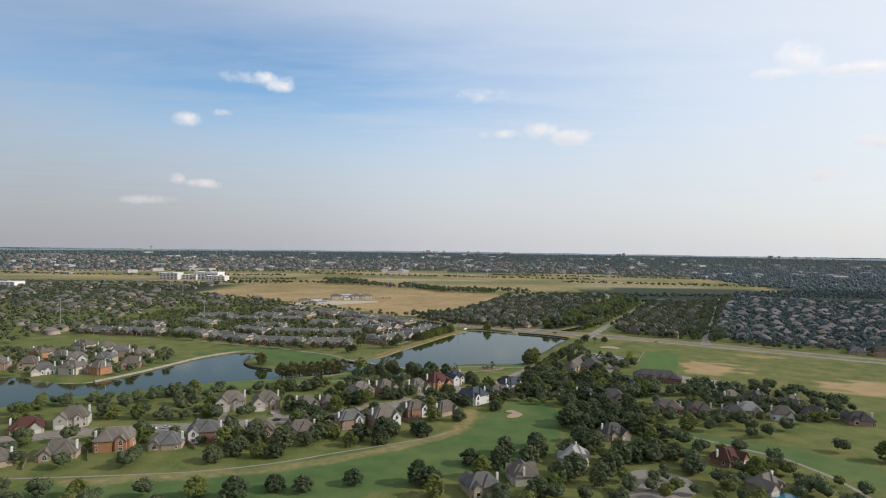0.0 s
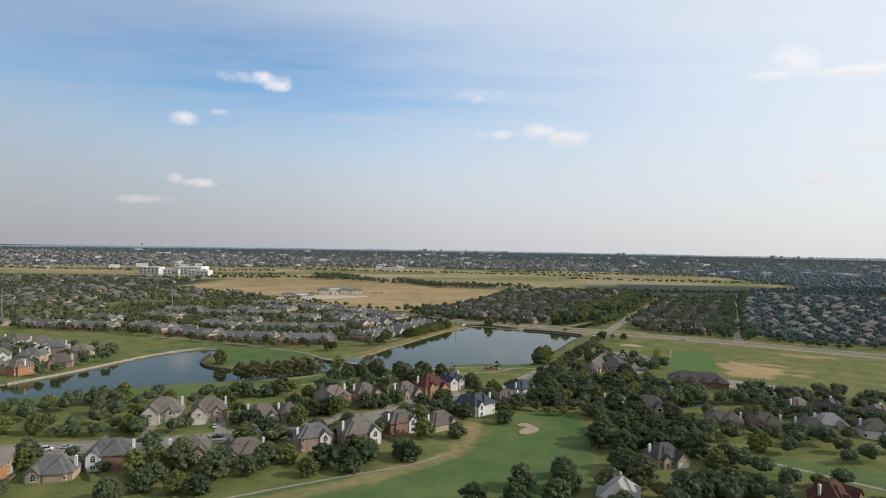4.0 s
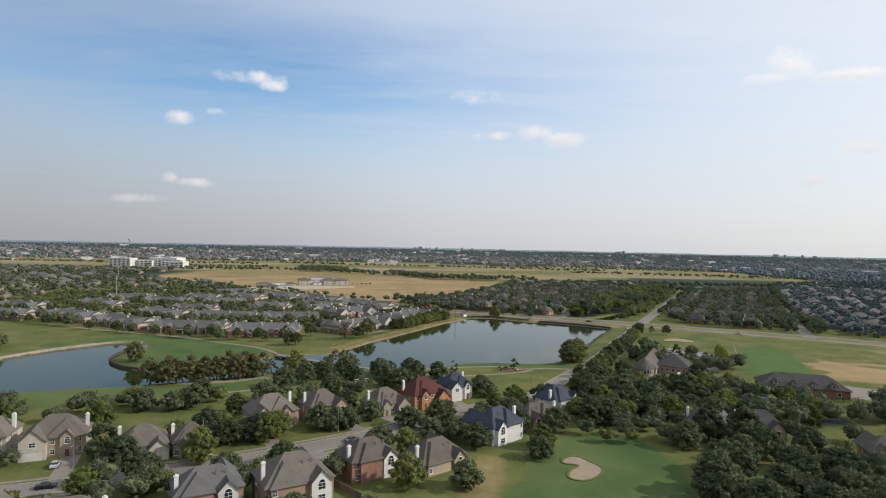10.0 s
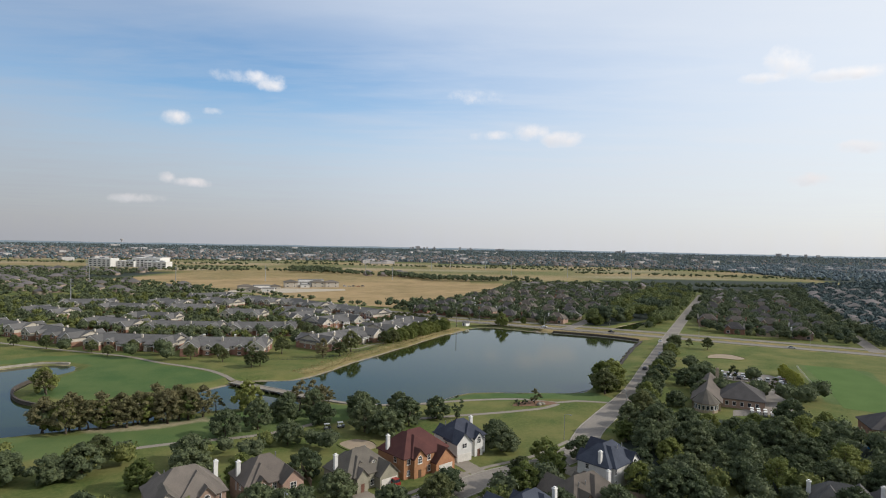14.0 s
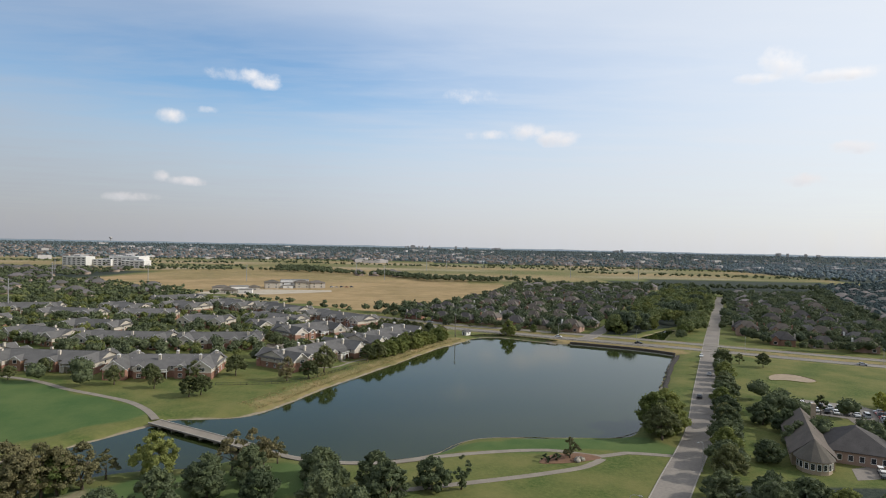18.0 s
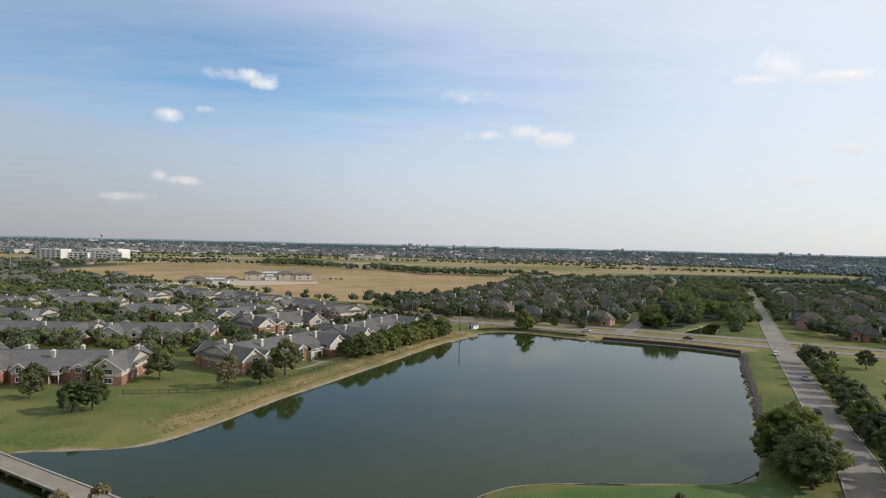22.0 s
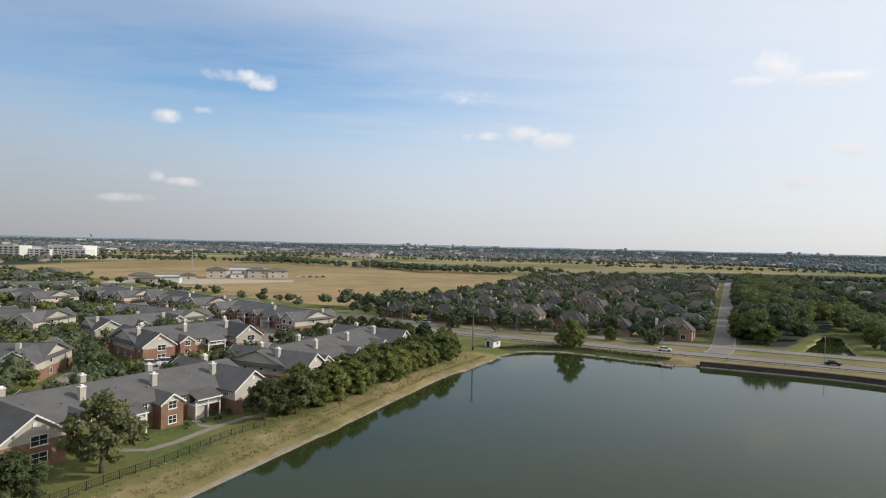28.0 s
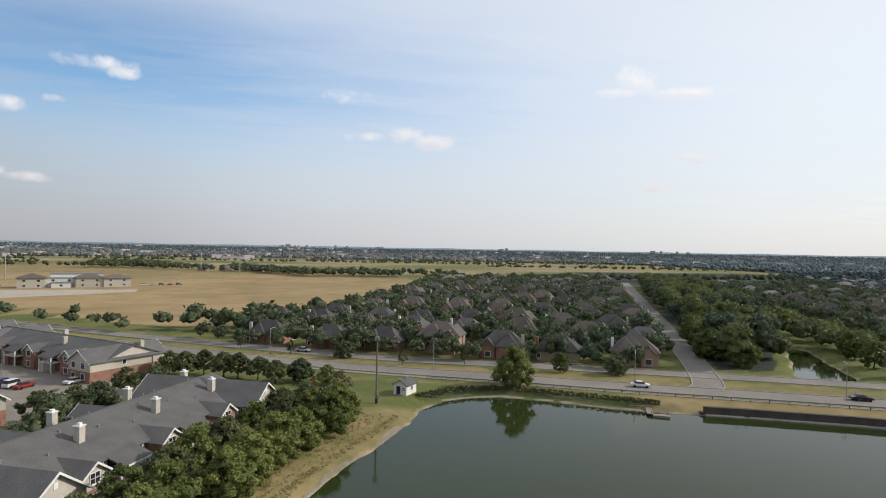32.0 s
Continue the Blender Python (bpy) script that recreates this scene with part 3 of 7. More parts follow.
    faces = np.stack([idx[:-1, :-1], idx[:-1, 1:], idx[1:, 1:], idx[1:, :-1]], -1).reshape(-1, 4)
    me.from_pydata(np.stack([X, Y, Z], -1).reshape(-1, 3).tolist(), [], faces.tolist())
    for name, values in (("lawn", lawn), ("dry", dry), ("earth", earth), ("shady_cover", shady_cover)):
        me.attributes.new(name, "FLOAT", "POINT").data.foreach_set("value", values.ravel().astype(np.float32))
    me.materials.append(M_GROUND)
    me.shade_smooth()
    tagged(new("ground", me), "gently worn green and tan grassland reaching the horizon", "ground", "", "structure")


def offset_outline(line, d):
    """A closed line pushed outwards by d."""
    nrm = normals(np.vstack([line[-1:], line, line[:1]]))[1:-1]
    area = np.sum(line[:, 0] * np.roll(line[:, 1], -1) - np.roll(line[:, 0], -1) * line[:, 1])
    return line - nrm * d * (1 if area > 0 else -1)


build_ground()
for nm, outline, words in (("water_lake", LAKE, "calm grey-green lake water mirroring the sky"), ("water_pond", POND, "calm golf course pond water, grey-green"), ("water_creek", CREEK, "narrow creek water between wooded banks")):
    solid(nm, slab(offset_outline(outline, 1.6), WATER_Z - 0.3, WATER_Z), M_WATER, words, "water")


def road(name, line, width, words, kerbs=True, z=0.06):
    ob = solid(name, ribbon(line, width / 2, -0.2, z), M_ROAD, words, "road")
    if kerbs:
        for side in (1, -1):
            part("kerb", ribbon(line, 0.15, -0.2, z + 0.13, side * (width / 2 + 0.15)), M_KERB, ob)
    return ob


road("road_main_far", MAIN_ROAD + E2 * 11.0, 7.2, "pale concrete carriageway of the divided road")
road("road_main_near", NEAR_ROAD, 7.8, "pale concrete carriageway beside the lake dam")
road("road_side_street", SIDE_STREET, 8.0, "wide worn concrete street past the lake", z=0.064)
road("road_woods_street", WOODS_STREET, 7.2, "concrete street running beside the creek woods", z=0.064)
road("road_east_street", EAST_STREET, 7.5, "concrete street through the eastern housing", z=0.064)
road("road_home_street", HOME_STREET, 8.6, "residential concrete street curving between houses", z=0.07)

# ---- trees ----
def clumps_of_leaves(rng, centres, radii, per, size):
    """Leaf sprays, as small bent quads, over the outside of many clumps."""
    c = np.repeat(np.array(centres), per, axis=0)
    r = np.repeat(np.array(radii), per)
    n = len(c)
    d = rng.normal(size=(n, 3))
    d /= np.linalg.norm(d, axis=1, keepdims=True)
    d[:, 2] = np.abs(d[:, 2]) * 0.75 + d[:, 2] * 0.25
    p = c + d * (r * rng.uniform(0.62, 1.08, n))[:, None]
    t = d + rng.normal(size=(n, 3)) * 0.75
    a = np.cross(t, rng.normal(size=(n, 3)))
    a /= np.linalg.norm(a, axis=1, keepdims=True)
    b = np.cross(t, a)
    b /= np.linalg.norm(b, axis=1, keepdims=True)
    s = (size * rng.uniform(0.6, 1.35, n))[:, None]
    v = np.stack([p - a * s, p - b * s * 0.6, p + a * s, p + b * s * 0.6 + d * s * 0.25], 1).reshape(-1, 3)
    return v, np.arange(4 * n).reshape(-1, 4)


def blob(rng, centre, radius, flat=0.85, rings=4, seg=7, rough=0.2):
    """A low, uneven lump: the shaded inside of a crown."""
    v, f = [], []
    for i in range(rings + 1):
        a = math.pi * i / rings
        for j in range(seg):
            b = 2 * math.pi * (j + 0.5 * (i % 2)) / seg
            k = radius * (1 + rng.uniform(-rough, rough))
            v.append((centre[0] + k * math.sin(a) * math.cos(b), centre[1] + k * math.sin(a) * math.sin(b), centre[2] + k * flat * math.cos(a)))
    for i in range(rings):
        for j in range(seg):
            f.append((i * seg + j, (i + 1) * seg + j, (i + 1) * seg + (j + 1) % seg, i * seg + (j + 1) % seg))
    return v, f


def tree_meshes(seed, height, spread, clumps, per, size, mat, base=0.28, top=0.55, airy=0.0):
    """Trunk with limbs, and a crown of clumps; crown from base*height up; top: how pointed it is."""
    rng = np.random.default_rng(seed)
    trunk = Mesh()
    lean = rng.normal(size=2) * 0.25
    fork = height * (base + 0.06)
    r0 = 0.035 * height * (0.8 + 0.04 * spread)
    trunk.tube((0, 0, -0.3), (lean[0] * 0.4, lean[1] * 0.4, fork * 0.6), r0 * 1.25, r0 * 0.8, 7)
    trunk.tube((lean[0] * 0.4, lean[1] * 0.4, fork * 0.58), (lean[0], lean[1], fork), r0 * 0.8, r0 * 0.7, 7)
    centres, radii = [], []
    z0, z1 = height * base, height
    for k in range(clumps):
        for _ in range(30):
            u = rng.uniform(0, 1) ** 0.85
            z = z0 + (z1 - z0) * u
            wide = spread * math.sin(math.pi * (0.12 + 0.88 * u) ** top) ** 0.65
            a, q = rng.uniform(0, 2 * math.pi), math.sqrt(rng.uniform(0.16, 1))
            c = (lean[0] + wide * q * math.cos(a), lean[1] + wide * q * math.sin(a), z)
            if all((c[0] - o[0]) ** 2 + (c[1] - o[1]) ** 2 + (c[2] - o[2]) ** 2 > (0.13 * spread + 0.2) ** 2 for o in centres):
                break
        centres.append(c)
        radii.append(spread * rng.uniform(0.18, 0.31) * (1 - 0.25 * u))
    for k in range(5):
        c = centres[rng.integers(len(centres))]
        trunk.tube((lean[0], lean[1], fork * 0.97), tuple(np.array(c) * 0.8 + np.array((lean[0], lean[1], fork)) * 0.2), r0 * 0.5, r0 * 0.12, 5)
    v, f = clumps_of_leaves(rng, centres, radii, per, size)
    m = Mesh().add([tuple(q) for q in v.tolist()], [tuple(q) for q in f.tolist()])
    for c, r in zip(centres, radii):
        m.add(*blob(rng, c, r * (0.74 - airy), 0.85, 3, 5, 0.25))
    return trunk.data("trunk", M_BARK, True), m.data("crown", mat)


TREE_KINDS = {
    # name: words, material, (height, spread, clumps, sprays a clump, leaf size, crown base, point, airiness)
    "oak": ("broad dark green live oak with a dense crown", M_LEAF, (7.8, 5.2, 62, 44, 0.30, 0.13, 0.80, -0.08)),
    "oak_tall": ("tall dark green oak with a rounded crown", M_LEAF, (10.6, 5.2, 68, 44, 0.31, 0.14, 0.84, -0.08)),
    "bright": ("rounded fresh green shade tree", M_LEAF_BRIGHT, (8.4, 4.3, 60, 60, 0.25, 0.11, 0.82, -0.05)),
    "full": ("full rounded bright green tree leafy to the ground", M_LEAF_BRIGHT, (8.2, 4.5, 78, 60, 0.25, 0.04, 0.84, -0.05)),
    "shade": ("round-headed green shade tree on a clear trunk", M_LEAF_OLIVE, (8.4, 4.3, 58, 54, 0.25, 0.24, 0.82, 0.0)),
    "young": ("young green street tree with a narrow crown", M_LEAF_OLIVE, (6.2, 2.6, 22, 54, 0.28, 0.28, 0.7, 0.0)),
    "bronze": ("slender waterside tree with bronze-green leaves and bare lower trunk", M_LEAF_RUST, (9.6, 3.8, 46, 50, 0.25, 0.18, 0.82, 0.05)),
    "conical": ("narrow dark evergreen tree", M_LEAF, (8.5, 2.2, 28, 54, 0.28, 0.08, 1.5, 0.0)),
    "airy": ("thin open-crowned tree by the water", M_LEAF_RUST, (7.2, 3.0, 24, 46, 0.28, 0.26, 0.65, 0.25)),
    "hedge": ("bushy yellow-green tree of an autumn hedge row", M_LEAF_YELLOW, (6.0, 2.8, 40, 54, 0.25, 0.05, 0.84, -0.05)),
    "red": ("small red-leaved autumn tree", M_LEAF_RED, (4.5, 2.0, 16, 48, 0.26, 0.2, 0.65, 0.0)),
    "bush": ("low rounded green shrub", M_LEAF, (2.2, 1.6, 12, 44, 0.2, 0.05, 0.6, 0.0)),
}
PROTO = {}
for i, (kind, (words, mat, (hh, sp, cl, pe, sz, ba, to, ai))) in enumerate(TREE_KINDS.items()):
    PROTO[kind] = [tree_meshes(10 * i + k, hh, sp, cl, pe, sz, mat, ba, to, ai) for k in range(3)]
tree_rng = np.random.default_rng(77)
PLANTED, OUTER = [], []     # every tree so far; those to either side, past the nearest ones


def plant(kind, x, y, scale=1.0, group="", z=0.0, words=""):
    if kind in ("oak", "oak_tall") and (x < -112 or x > 112):
        OUTER.append((x, y))
        PLANTED.append((x, y))
        return None
    trunk, crown = PROTO[kind][int(tree_rng.integers(3))]
    s = scale * tree_rng.uniform(0.9, 1.12)
    name = "shrub" if kind == "bush" else "tree"
    ob = thing(name, words or TREE_KINDS[kind][0], "shrub" if kind == "bush" else "tree", group,
               at=Matrix.LocRotScale((x, y, z), Euler((0, 0, tree_rng.uniform(0, 6.283))), (s, s, s * tree_rng.uniform(0.92, 1.1))))
    part("trunk", trunk, None, ob)
    part("crown", crown, None, ob)
    PLANTED.append((x, y))
    return ob


KEEP_OUT = []     # footprints (x, y, radius) of buildings


def clear(x, y, r=0.0):
    return all((x - a) ** 2 + (y - b) ** 2 > (c + r) ** 2 for a, b, c in KEEP_OUT)


ROADS = [(MAIN_ROAD, 16.0), (SIDE_STREET, 8.0), (WOODS_STREET, 5.5), (EAST_STREET, 5.5), (HOME_STREET, 7.5)]


def off_road(x, y, extra=0.0):
    X, Y = np.array([x]), np.array([y])
    return all(distance(line, X, Y, False)[0] > w + extra for line, w in ROADS)


def dry_land(x, y):
    X, Y = np.array([x]), np.array([y])
    return not any(inside(line, X, Y)[0] for line in (LAKE, POND, CREEK)) and distance(LAKE, X, Y)[0] > 2


def scatter_things(poly, spacing, kinds, group, scale=(0.8, 1.15), gap=0.0, seed=1, most=400, lines=()):
    """Plants a wood or the trees of a quarter inside a polygon."""
    rng = np.random.default_rng(seed)
    poly = np.array(poly, float)
    (x0, y0), (x1, y1) = poly.min(0), poly.max(0)
    made, tries = [], int((x1 - x0) * (y1 - y0) / spacing ** 2 * 4)
    for _ in range(tries):
        x, y = rng.uniform(x0, x1), rng.uniform(y0, y1)
        if not inside(poly, np.array([x]), np.array([y]))[0] or any((x - a) ** 2 + (y - b) ** 2 < spacing ** 2 for a, b in made):
            continue
        if not clear(x, y, gap) or not off_road(x, y) or not dry_land(x, y):
            continue
        made.append((x, y))
        if group:
            plant(kinds[int(rng.integers(len(kinds)))], x, y, rng.uniform(*scale), group)
        if len(made) >= most:
            break
    return made

# ---- houses ----
def hip_roof(m, x0, y0, x1, y1, z, pitch, over=0.45):
    x0, y0, x1, y1 = x0 - over, y0 - over, x1 + over, y1 + over
    w, d = x1 - x0, y1 - y0
    cx, cy, t = (x0 + x1) / 2, (y0 + y1) / 2, 0.2
    if w >= d:
        r0, r1, top = (x0 + d / 2, cy), (x1 - d / 2, cy), z + d / 2 * pitch
        sides = [(0, 1, 5, 4), (1, 2, 5), (2, 3, 4, 5), (3, 0, 4)]
    else:
        r0, r1, top = (cx, y0 + w / 2), (cx, y1 - w / 2), z + w / 2 * pitch
        sides = [(0, 1, 4), (1, 2, 5, 4), (2, 3, 5), (3, 0, 4, 5)]
    v = [(x0, y0, z), (x1, y0, z), (x1, y1, z), (x0, y1, z), (*r0, top), (*r1, top), (x0, y0, z - t), (x1, y0, z - t), (x1, y1, z - t), (x0, y1, z - t)]
    m.add(v, sides + [(6, 7, 1, 0), (7, 8, 2, 1), (8, 9, 3, 2), (9, 6, 0, 3), (9, 8, 7, 6)])
    return top


def gable_roof(m, x0, y0, x1, y1, z, pitch, over=0.4, along="y"):
    """Two slopes with thickness; the ridge runs along y or x."""
    if along == "x":
        n = len(m.v)
        gable_roof(m, y0, x0, y1, x1, z, pitch, over)
        m.v[n:] = [(b, a, c) for a, b, c in m.v[n:]]
        return z + (y1 - y0) / 2 * pitch
    cx, h = (x0 + x1) / 2, (x1 - x0) / 2
    e, t = over, 0.18
    ye0, ye1 = y0 - e, y1 + e
    ze, top = z - e * pitch, z + h * pitch
    v = []
    for y in (ye0, ye1):
        v += [(x0 - e, y, ze), (cx, y, top), (x1 + e, y, ze), (x1 + e, y, ze - t), (cx, y, top - t), (x0 - e, y, ze - t)]
    f = [(0, 1, 7, 6), (1, 2, 8, 7), (2, 3, 9, 8), (3, 4, 10, 9), (4, 5, 11, 10), (5, 0, 6, 11), (0, 5, 4, 1), (1, 4, 3, 2), (6, 7, 10, 11), (7, 8, 9, 10)]
    m.add(v, f)
    return top


def gable_wall(m, x0, y0, x1, y1, z1, pitch):
    """A box with gable ends on its y faces."""
    cx = (x0 + x1) / 2
    top = z1 + (x1 - x0) / 2 * pitch - 0.1
    v = []
    for y in (y0, y1):
        v += [(x0, y, -0.3), (x1, y, -0.3), (x1, y, z1), (cx, y, top), (x0, y, z1)]
    m.add(v, [(0, 1, 2, 3, 4), (9, 8, 7, 6, 5), (1, 6, 7, 2), (5, 0, 4, 9), (2, 7, 8, 3), (3, 8, 9, 4)])


def window_mesh(w, h, arched=False):
    """A window's frame with its bars, facing -y, its middle at the origin, and its glass."""
    fr, t = Mesh(), 0.09
    fr.box(-w / 2, -0.06, -h / 2, -w / 2 + t, 0.05, h / 2).box(w / 2 - t, -0.06, -h / 2, w / 2, 0.05, h / 2)
    fr.box(-w / 2 + t, -0.06, -h / 2, w / 2 - t, 0.05, -h / 2 + t).box(-w / 2 + t, -0.06, h / 2 - t, w / 2 - t, 0.05, h / 2)
    fr.box(-0.03, -0.05, -h / 2 + t, 0.03, 0.04, h / 2 - t).box(-w / 2 + t, -0.05, -0.03, -0.03, 0.04, 0.03).box(0.03, -0.05, -0.03, w / 2 - t, 0.04, 0.03)
    fr.box(-w / 2 - 0.08, -0.12, -h / 2 - 0.1, w / 2 + 0.08, 0.05, -h / 2)
    gl = Mesh().box(-w / 2 + t, -0.02, -h / 2 + t, w / 2 - t, 0.03, h / 2 - t)
    if arched:
        n, r = 8, w / 2
        pts = [(r * math.cos(math.pi * k / n), h / 2 + r * math.sin(math.pi * k / n)) for k in range(n + 1)]
        gl.add([(x * 0.82, y, h / 2 + (z - h / 2) * 0.82) for y in (-0.02, 0.03) for x, z in pts],
               [tuple(range(n + 1)), tuple(range(2 * n + 1, n, -1))] + [(k, n + 1 + k, n + 2 + k, k + 1) for k in range(n)])
        for k in range(n):
            (xa, za), (xb, zb) = pts[k], pts[k + 1]
            q = [(xa, za), (xb, zb), (xb * 0.82, h / 2 + (zb - h / 2) * 0.82), (xa * 0.82, h / 2 + (za - h / 2) * 0.82)]
            fr.add([(x, y, z) for y in (-0.06, 0.05) for x, z in q], [(0, 3, 2, 1), (4, 5, 6, 7), (0, 1, 5, 4), (2, 3, 7, 6)])
    return fr, gl


WINDOW_DATA = {}


def window(parent, x, y, z, face, w=1.1, h=1.5, arched=False, fine=True):
    """face: the direction in degrees that the window looks to; 0 is -y, 90 is +x."""
    key = (w, h, arched)
    if key not in WINDOW_DATA:
        fr, gl = window_mesh(w, h, arched)
        WINDOW_DATA[key] = (fr.data("window_frame", M_TRIM), gl.data("pane", M_GLASS))
    fr, gl = WINDOW_DATA[key]
    if not fine:
        if (key, 0) not in WINDOW_DATA:
            # one piece: a frame with its glass set in
            a, b, t = w / 2 + 0.04, h / 2 + 0.04, 0.12
            v = [(-a, 0.05, -b), (a, 0.05, -b), (a, 0.05, b), (-a, 0.05, b), (-a, -0.08, -b), (a, -0.08, -b), (a, -0.08, b), (-a, -0.08, b)]
            v += [(-a + t, y, -b + t) if k == 0 else (a - t, y, -b + t) if k == 1 else (a - t, y, b - t) if k == 2 else (-a + t, y, b - t) for y in (-0.08, -0.03) for k in range(4)]
            q = Mesh().add(v, [(0, 1, 5, 4), (1, 2, 6, 5), (2, 3, 7, 6), (3, 0, 4, 7)] + [(4 + k, 4 + (k + 1) % 4, 8 + (k + 1) % 4, 8 + k) for k in range(4)] + [(8 + k, 8 + (k + 1) % 4, 12 + (k + 1) % 4, 12 + k) for k in range(4)] + [(12, 13, 14, 15)])
            me = q.data("window", M_TRIM)
            me.materials.append(M_GLASS)
            me.polygons[len(me.polygons) - 1].material_index = 1
            WINDOW_DATA[(key, 0)] = me
        ob = part("window", WINDOW_DATA[(key, 0)], None, parent)
        ob.matrix_basis = pose(x, y, z, 0, 0, face)
        return ob
    ob = part("window", fr, None, parent)
    ob.matrix_basis = pose(x, y, z, 0, 0, face)
    part("pane", gl, None, ob)
    return ob


def chimney(parent, x, y, z0, z1, mat, w=1.3, d=0.9, fine=True):
    c = part("chimney", Mesh().box(x - w / 2, y - d / 2, z0, x + w / 2, y + d / 2, z1), mat, parent)
    if not fine:
        return
    cap = Mesh().box(x - w / 2 - 0.1, y - d / 2 - 0.1, z1, x + w / 2 + 0.1, y + d / 2 + 0.1, z1 + 0.14)
    cap.box(x - 0.25, y - 0.25, z1 + 0.14, x + 0.25, y + 0.25, z1 + 0.45)
    part("chimney_cap", cap, M_TRIM, c)


def house(roof, wall, w=16.0, d=13.0, storeys=2, seed=0, label="", trim="white", flue="white", rear_gable=True, fine=2, dormers=0, category="house", group=""):
    """A suburban house, its front towards -y."""
    rng = random.Random(seed)
    w, d = w * 0.91, d * 0.93
    ob = thing("house", label or "suburban house with %s walls and %s shingle roof" % (wall, roof), category, group)
    h = {1: 3.0, 1.5: 4.0, 2: 5.5}[storeys]
    pitch = 0.88 if storeys < 2 else 0.86
    M_r, M_w = M_ROOF[roof], M_WALL[wall]
    walls, roofs = Mesh(), Mesh()
    x0, x1, y0, y1 = -w / 2, w / 2, -d / 2 + 1, d / 2 - 1
    walls.box(x0, y0, -0.3, x1, y1, h)
    top = hip_roof(roofs, x0, y0, x1, y1, h, pitch)
    side = rng.choice((-1, 1))
    bx = -side * w * rng.uniform(0.10, 0.2)
    bw = w * rng.uniform(0.44, 0.52)
    walls.box(bx - bw / 2, y0 - 0.6, -0.3, bx + bw / 2, y1 + 1.0, h - 0.02)
    hip_roof(roofs, bx - bw / 2, y0 - 0.6, bx + bw / 2, y1 + 1.0, h + 0.02, pitch * 1.12)
    part("wall", walls, M_w, ob)
    part("roof", roofs, M_r, ob)
    # the garage wing, under a gable
    gw = w * rng.uniform(0.40, 0.47)
    gx0, gx1 = (x0 - 0.2, x0 - 0.2 + gw) if side < 0 else (x1 + 0.2 - gw, x1 + 0.2)
    gh = h if storeys == 2 and rng.random() < 0.85 else min(h, 3.4)
    wing, wroof = Mesh(), Mesh()
    gable_wall(wing, gx0, y0 - 2.6, gx1, y0 + 2.0, gh, pitch + 0.1)
    gable_roof(wroof, gx0, y0 - 2.6, gx1, y0 + 3.5, gh, pitch + 0.1)
    part("wing_wall", wing, M_WALL[wall] if rng.random() < 0.6 else M_WALL["cream"], ob)
    part("wing_roof", wroof, M_r, ob)
    gm = (gx0 + gx1) / 2
    if fine:
        g = Mesh().box(gm - 2.4, y0 - 2.68, 0, gm + 2.4, y0 - 2.58, 2.2)
        for k in range(3):
            g.box(gm - 2.4, y0 - 2.70, 0.53 + 0.55 * k, gm + 2.4, y0 - 2.68, 0.57 + 0.55 * k)
        part("garage_door", g, M_GARAGE, ob)
    # a smaller entrance gable
    ew = w * 0.24
    ex = -side * w * 0.22
    ent, eroof = Mesh(), Mesh()
    gable_wall(ent, ex - ew / 2, y0 - 1.3, ex + ew / 2, y0 + 1.5, h, pitch + 0.25)
    gable_roof(eroof, ex - ew / 2, y0 - 1.3, ex + ew / 2, y0 + 3.0, h, pitch + 0.25)
    part("porch_wall", ent, M_WALL["cream"] if wall in ("pink", "tan") and rng.random() < 0.4 else M_w, ob)
    part("porch_roof", eroof, M_r, ob)
    if rear_gable:
        rw = w * 0.30
        rx = side * w * rng.uniform(0.24, 0.3)
        rear, rroof = Mesh(), Mesh()
        gable_wall(rear, rx - rw / 2, y1 - 1.5, rx + rw / 2, y1 + 1.2, h, pitch + 0.2)
        gable_roof(rroof, rx - rw / 2, y1 - 3.5, rx + rw / 2, y1 + 1.2, h, pitch + 0.2)
        part("rear_wall", rear, M_WALL["white"] if storeys == 2 and rng.random() < 0.5 else M_w, ob)
        part("rear_roof", rroof, M_r, ob)
        window(ob, rx, y1 + 1.22, min(h - 1.4, 4.1) if storeys == 2 else 1.6, 180, 1.9, 1.7, True, fine=fine > 1)
        if fine and storeys == 2:
            window(ob, rx, y1 + 1.22, 1.5, 180, 1.9, 1.5, fine=fine > 1)
    cx = -side * (w / 2 - 0.2)
    chimney(ob, cx * 0.96, rng.uniform(0.5, 2.0), h * 0.5, max(top * 0.90, h + 2.6), M_WALL[flue] if flue in M_WALL else M_TRIM, 0.9, 0.75, fine=fine > 0)
    if fine:
        part("front_door", Mesh().box(ex - 0.5, y0 - 1.36, 0, ex + 0.5, y0 - 1.28, 2.1), M_DOOR, ob)
    levels = [1.5] if storeys < 2 else [1.5, 4.4]
    for z in levels:
        if z > 3 and gh > 3.5:
            window(ob, gm, y0 - 2.62, z, 0, 1.6, 1.4, fine=fine > 1)
        xs = (-side * w * 0.40, side * 0.02 * w) if fine else (-side * w * 0.40,)
        for x in xs:
            window(ob, x, y0 - (0.62 if abs(x - bx) < bw / 2 else 0.02), z, 0, 1.1, 1.5, fine=fine > 1)
        if z > 3:
            window(ob, ex, y0 - 1.32, z, 0, 1.4, 1.4, True, fine=fine > 1)
        for k in ((-0.36, 0.38) if fine else (0.38,)):
            window(ob, k * w, y1 + (1.02 if abs(k * w - bx) < bw / 2 else 0.02), z, 180, 1.1, 1.5, fine=fine > 1)
        if fine:
            window(ob, x0 - 0.02, -0.15 * d, z, -90, 1.1, 1.4, fine=fine > 1)
        window(ob, x1 + 0.02, -0.15 * d, z, 90, 1.1, 1.4, fine=fine > 1)
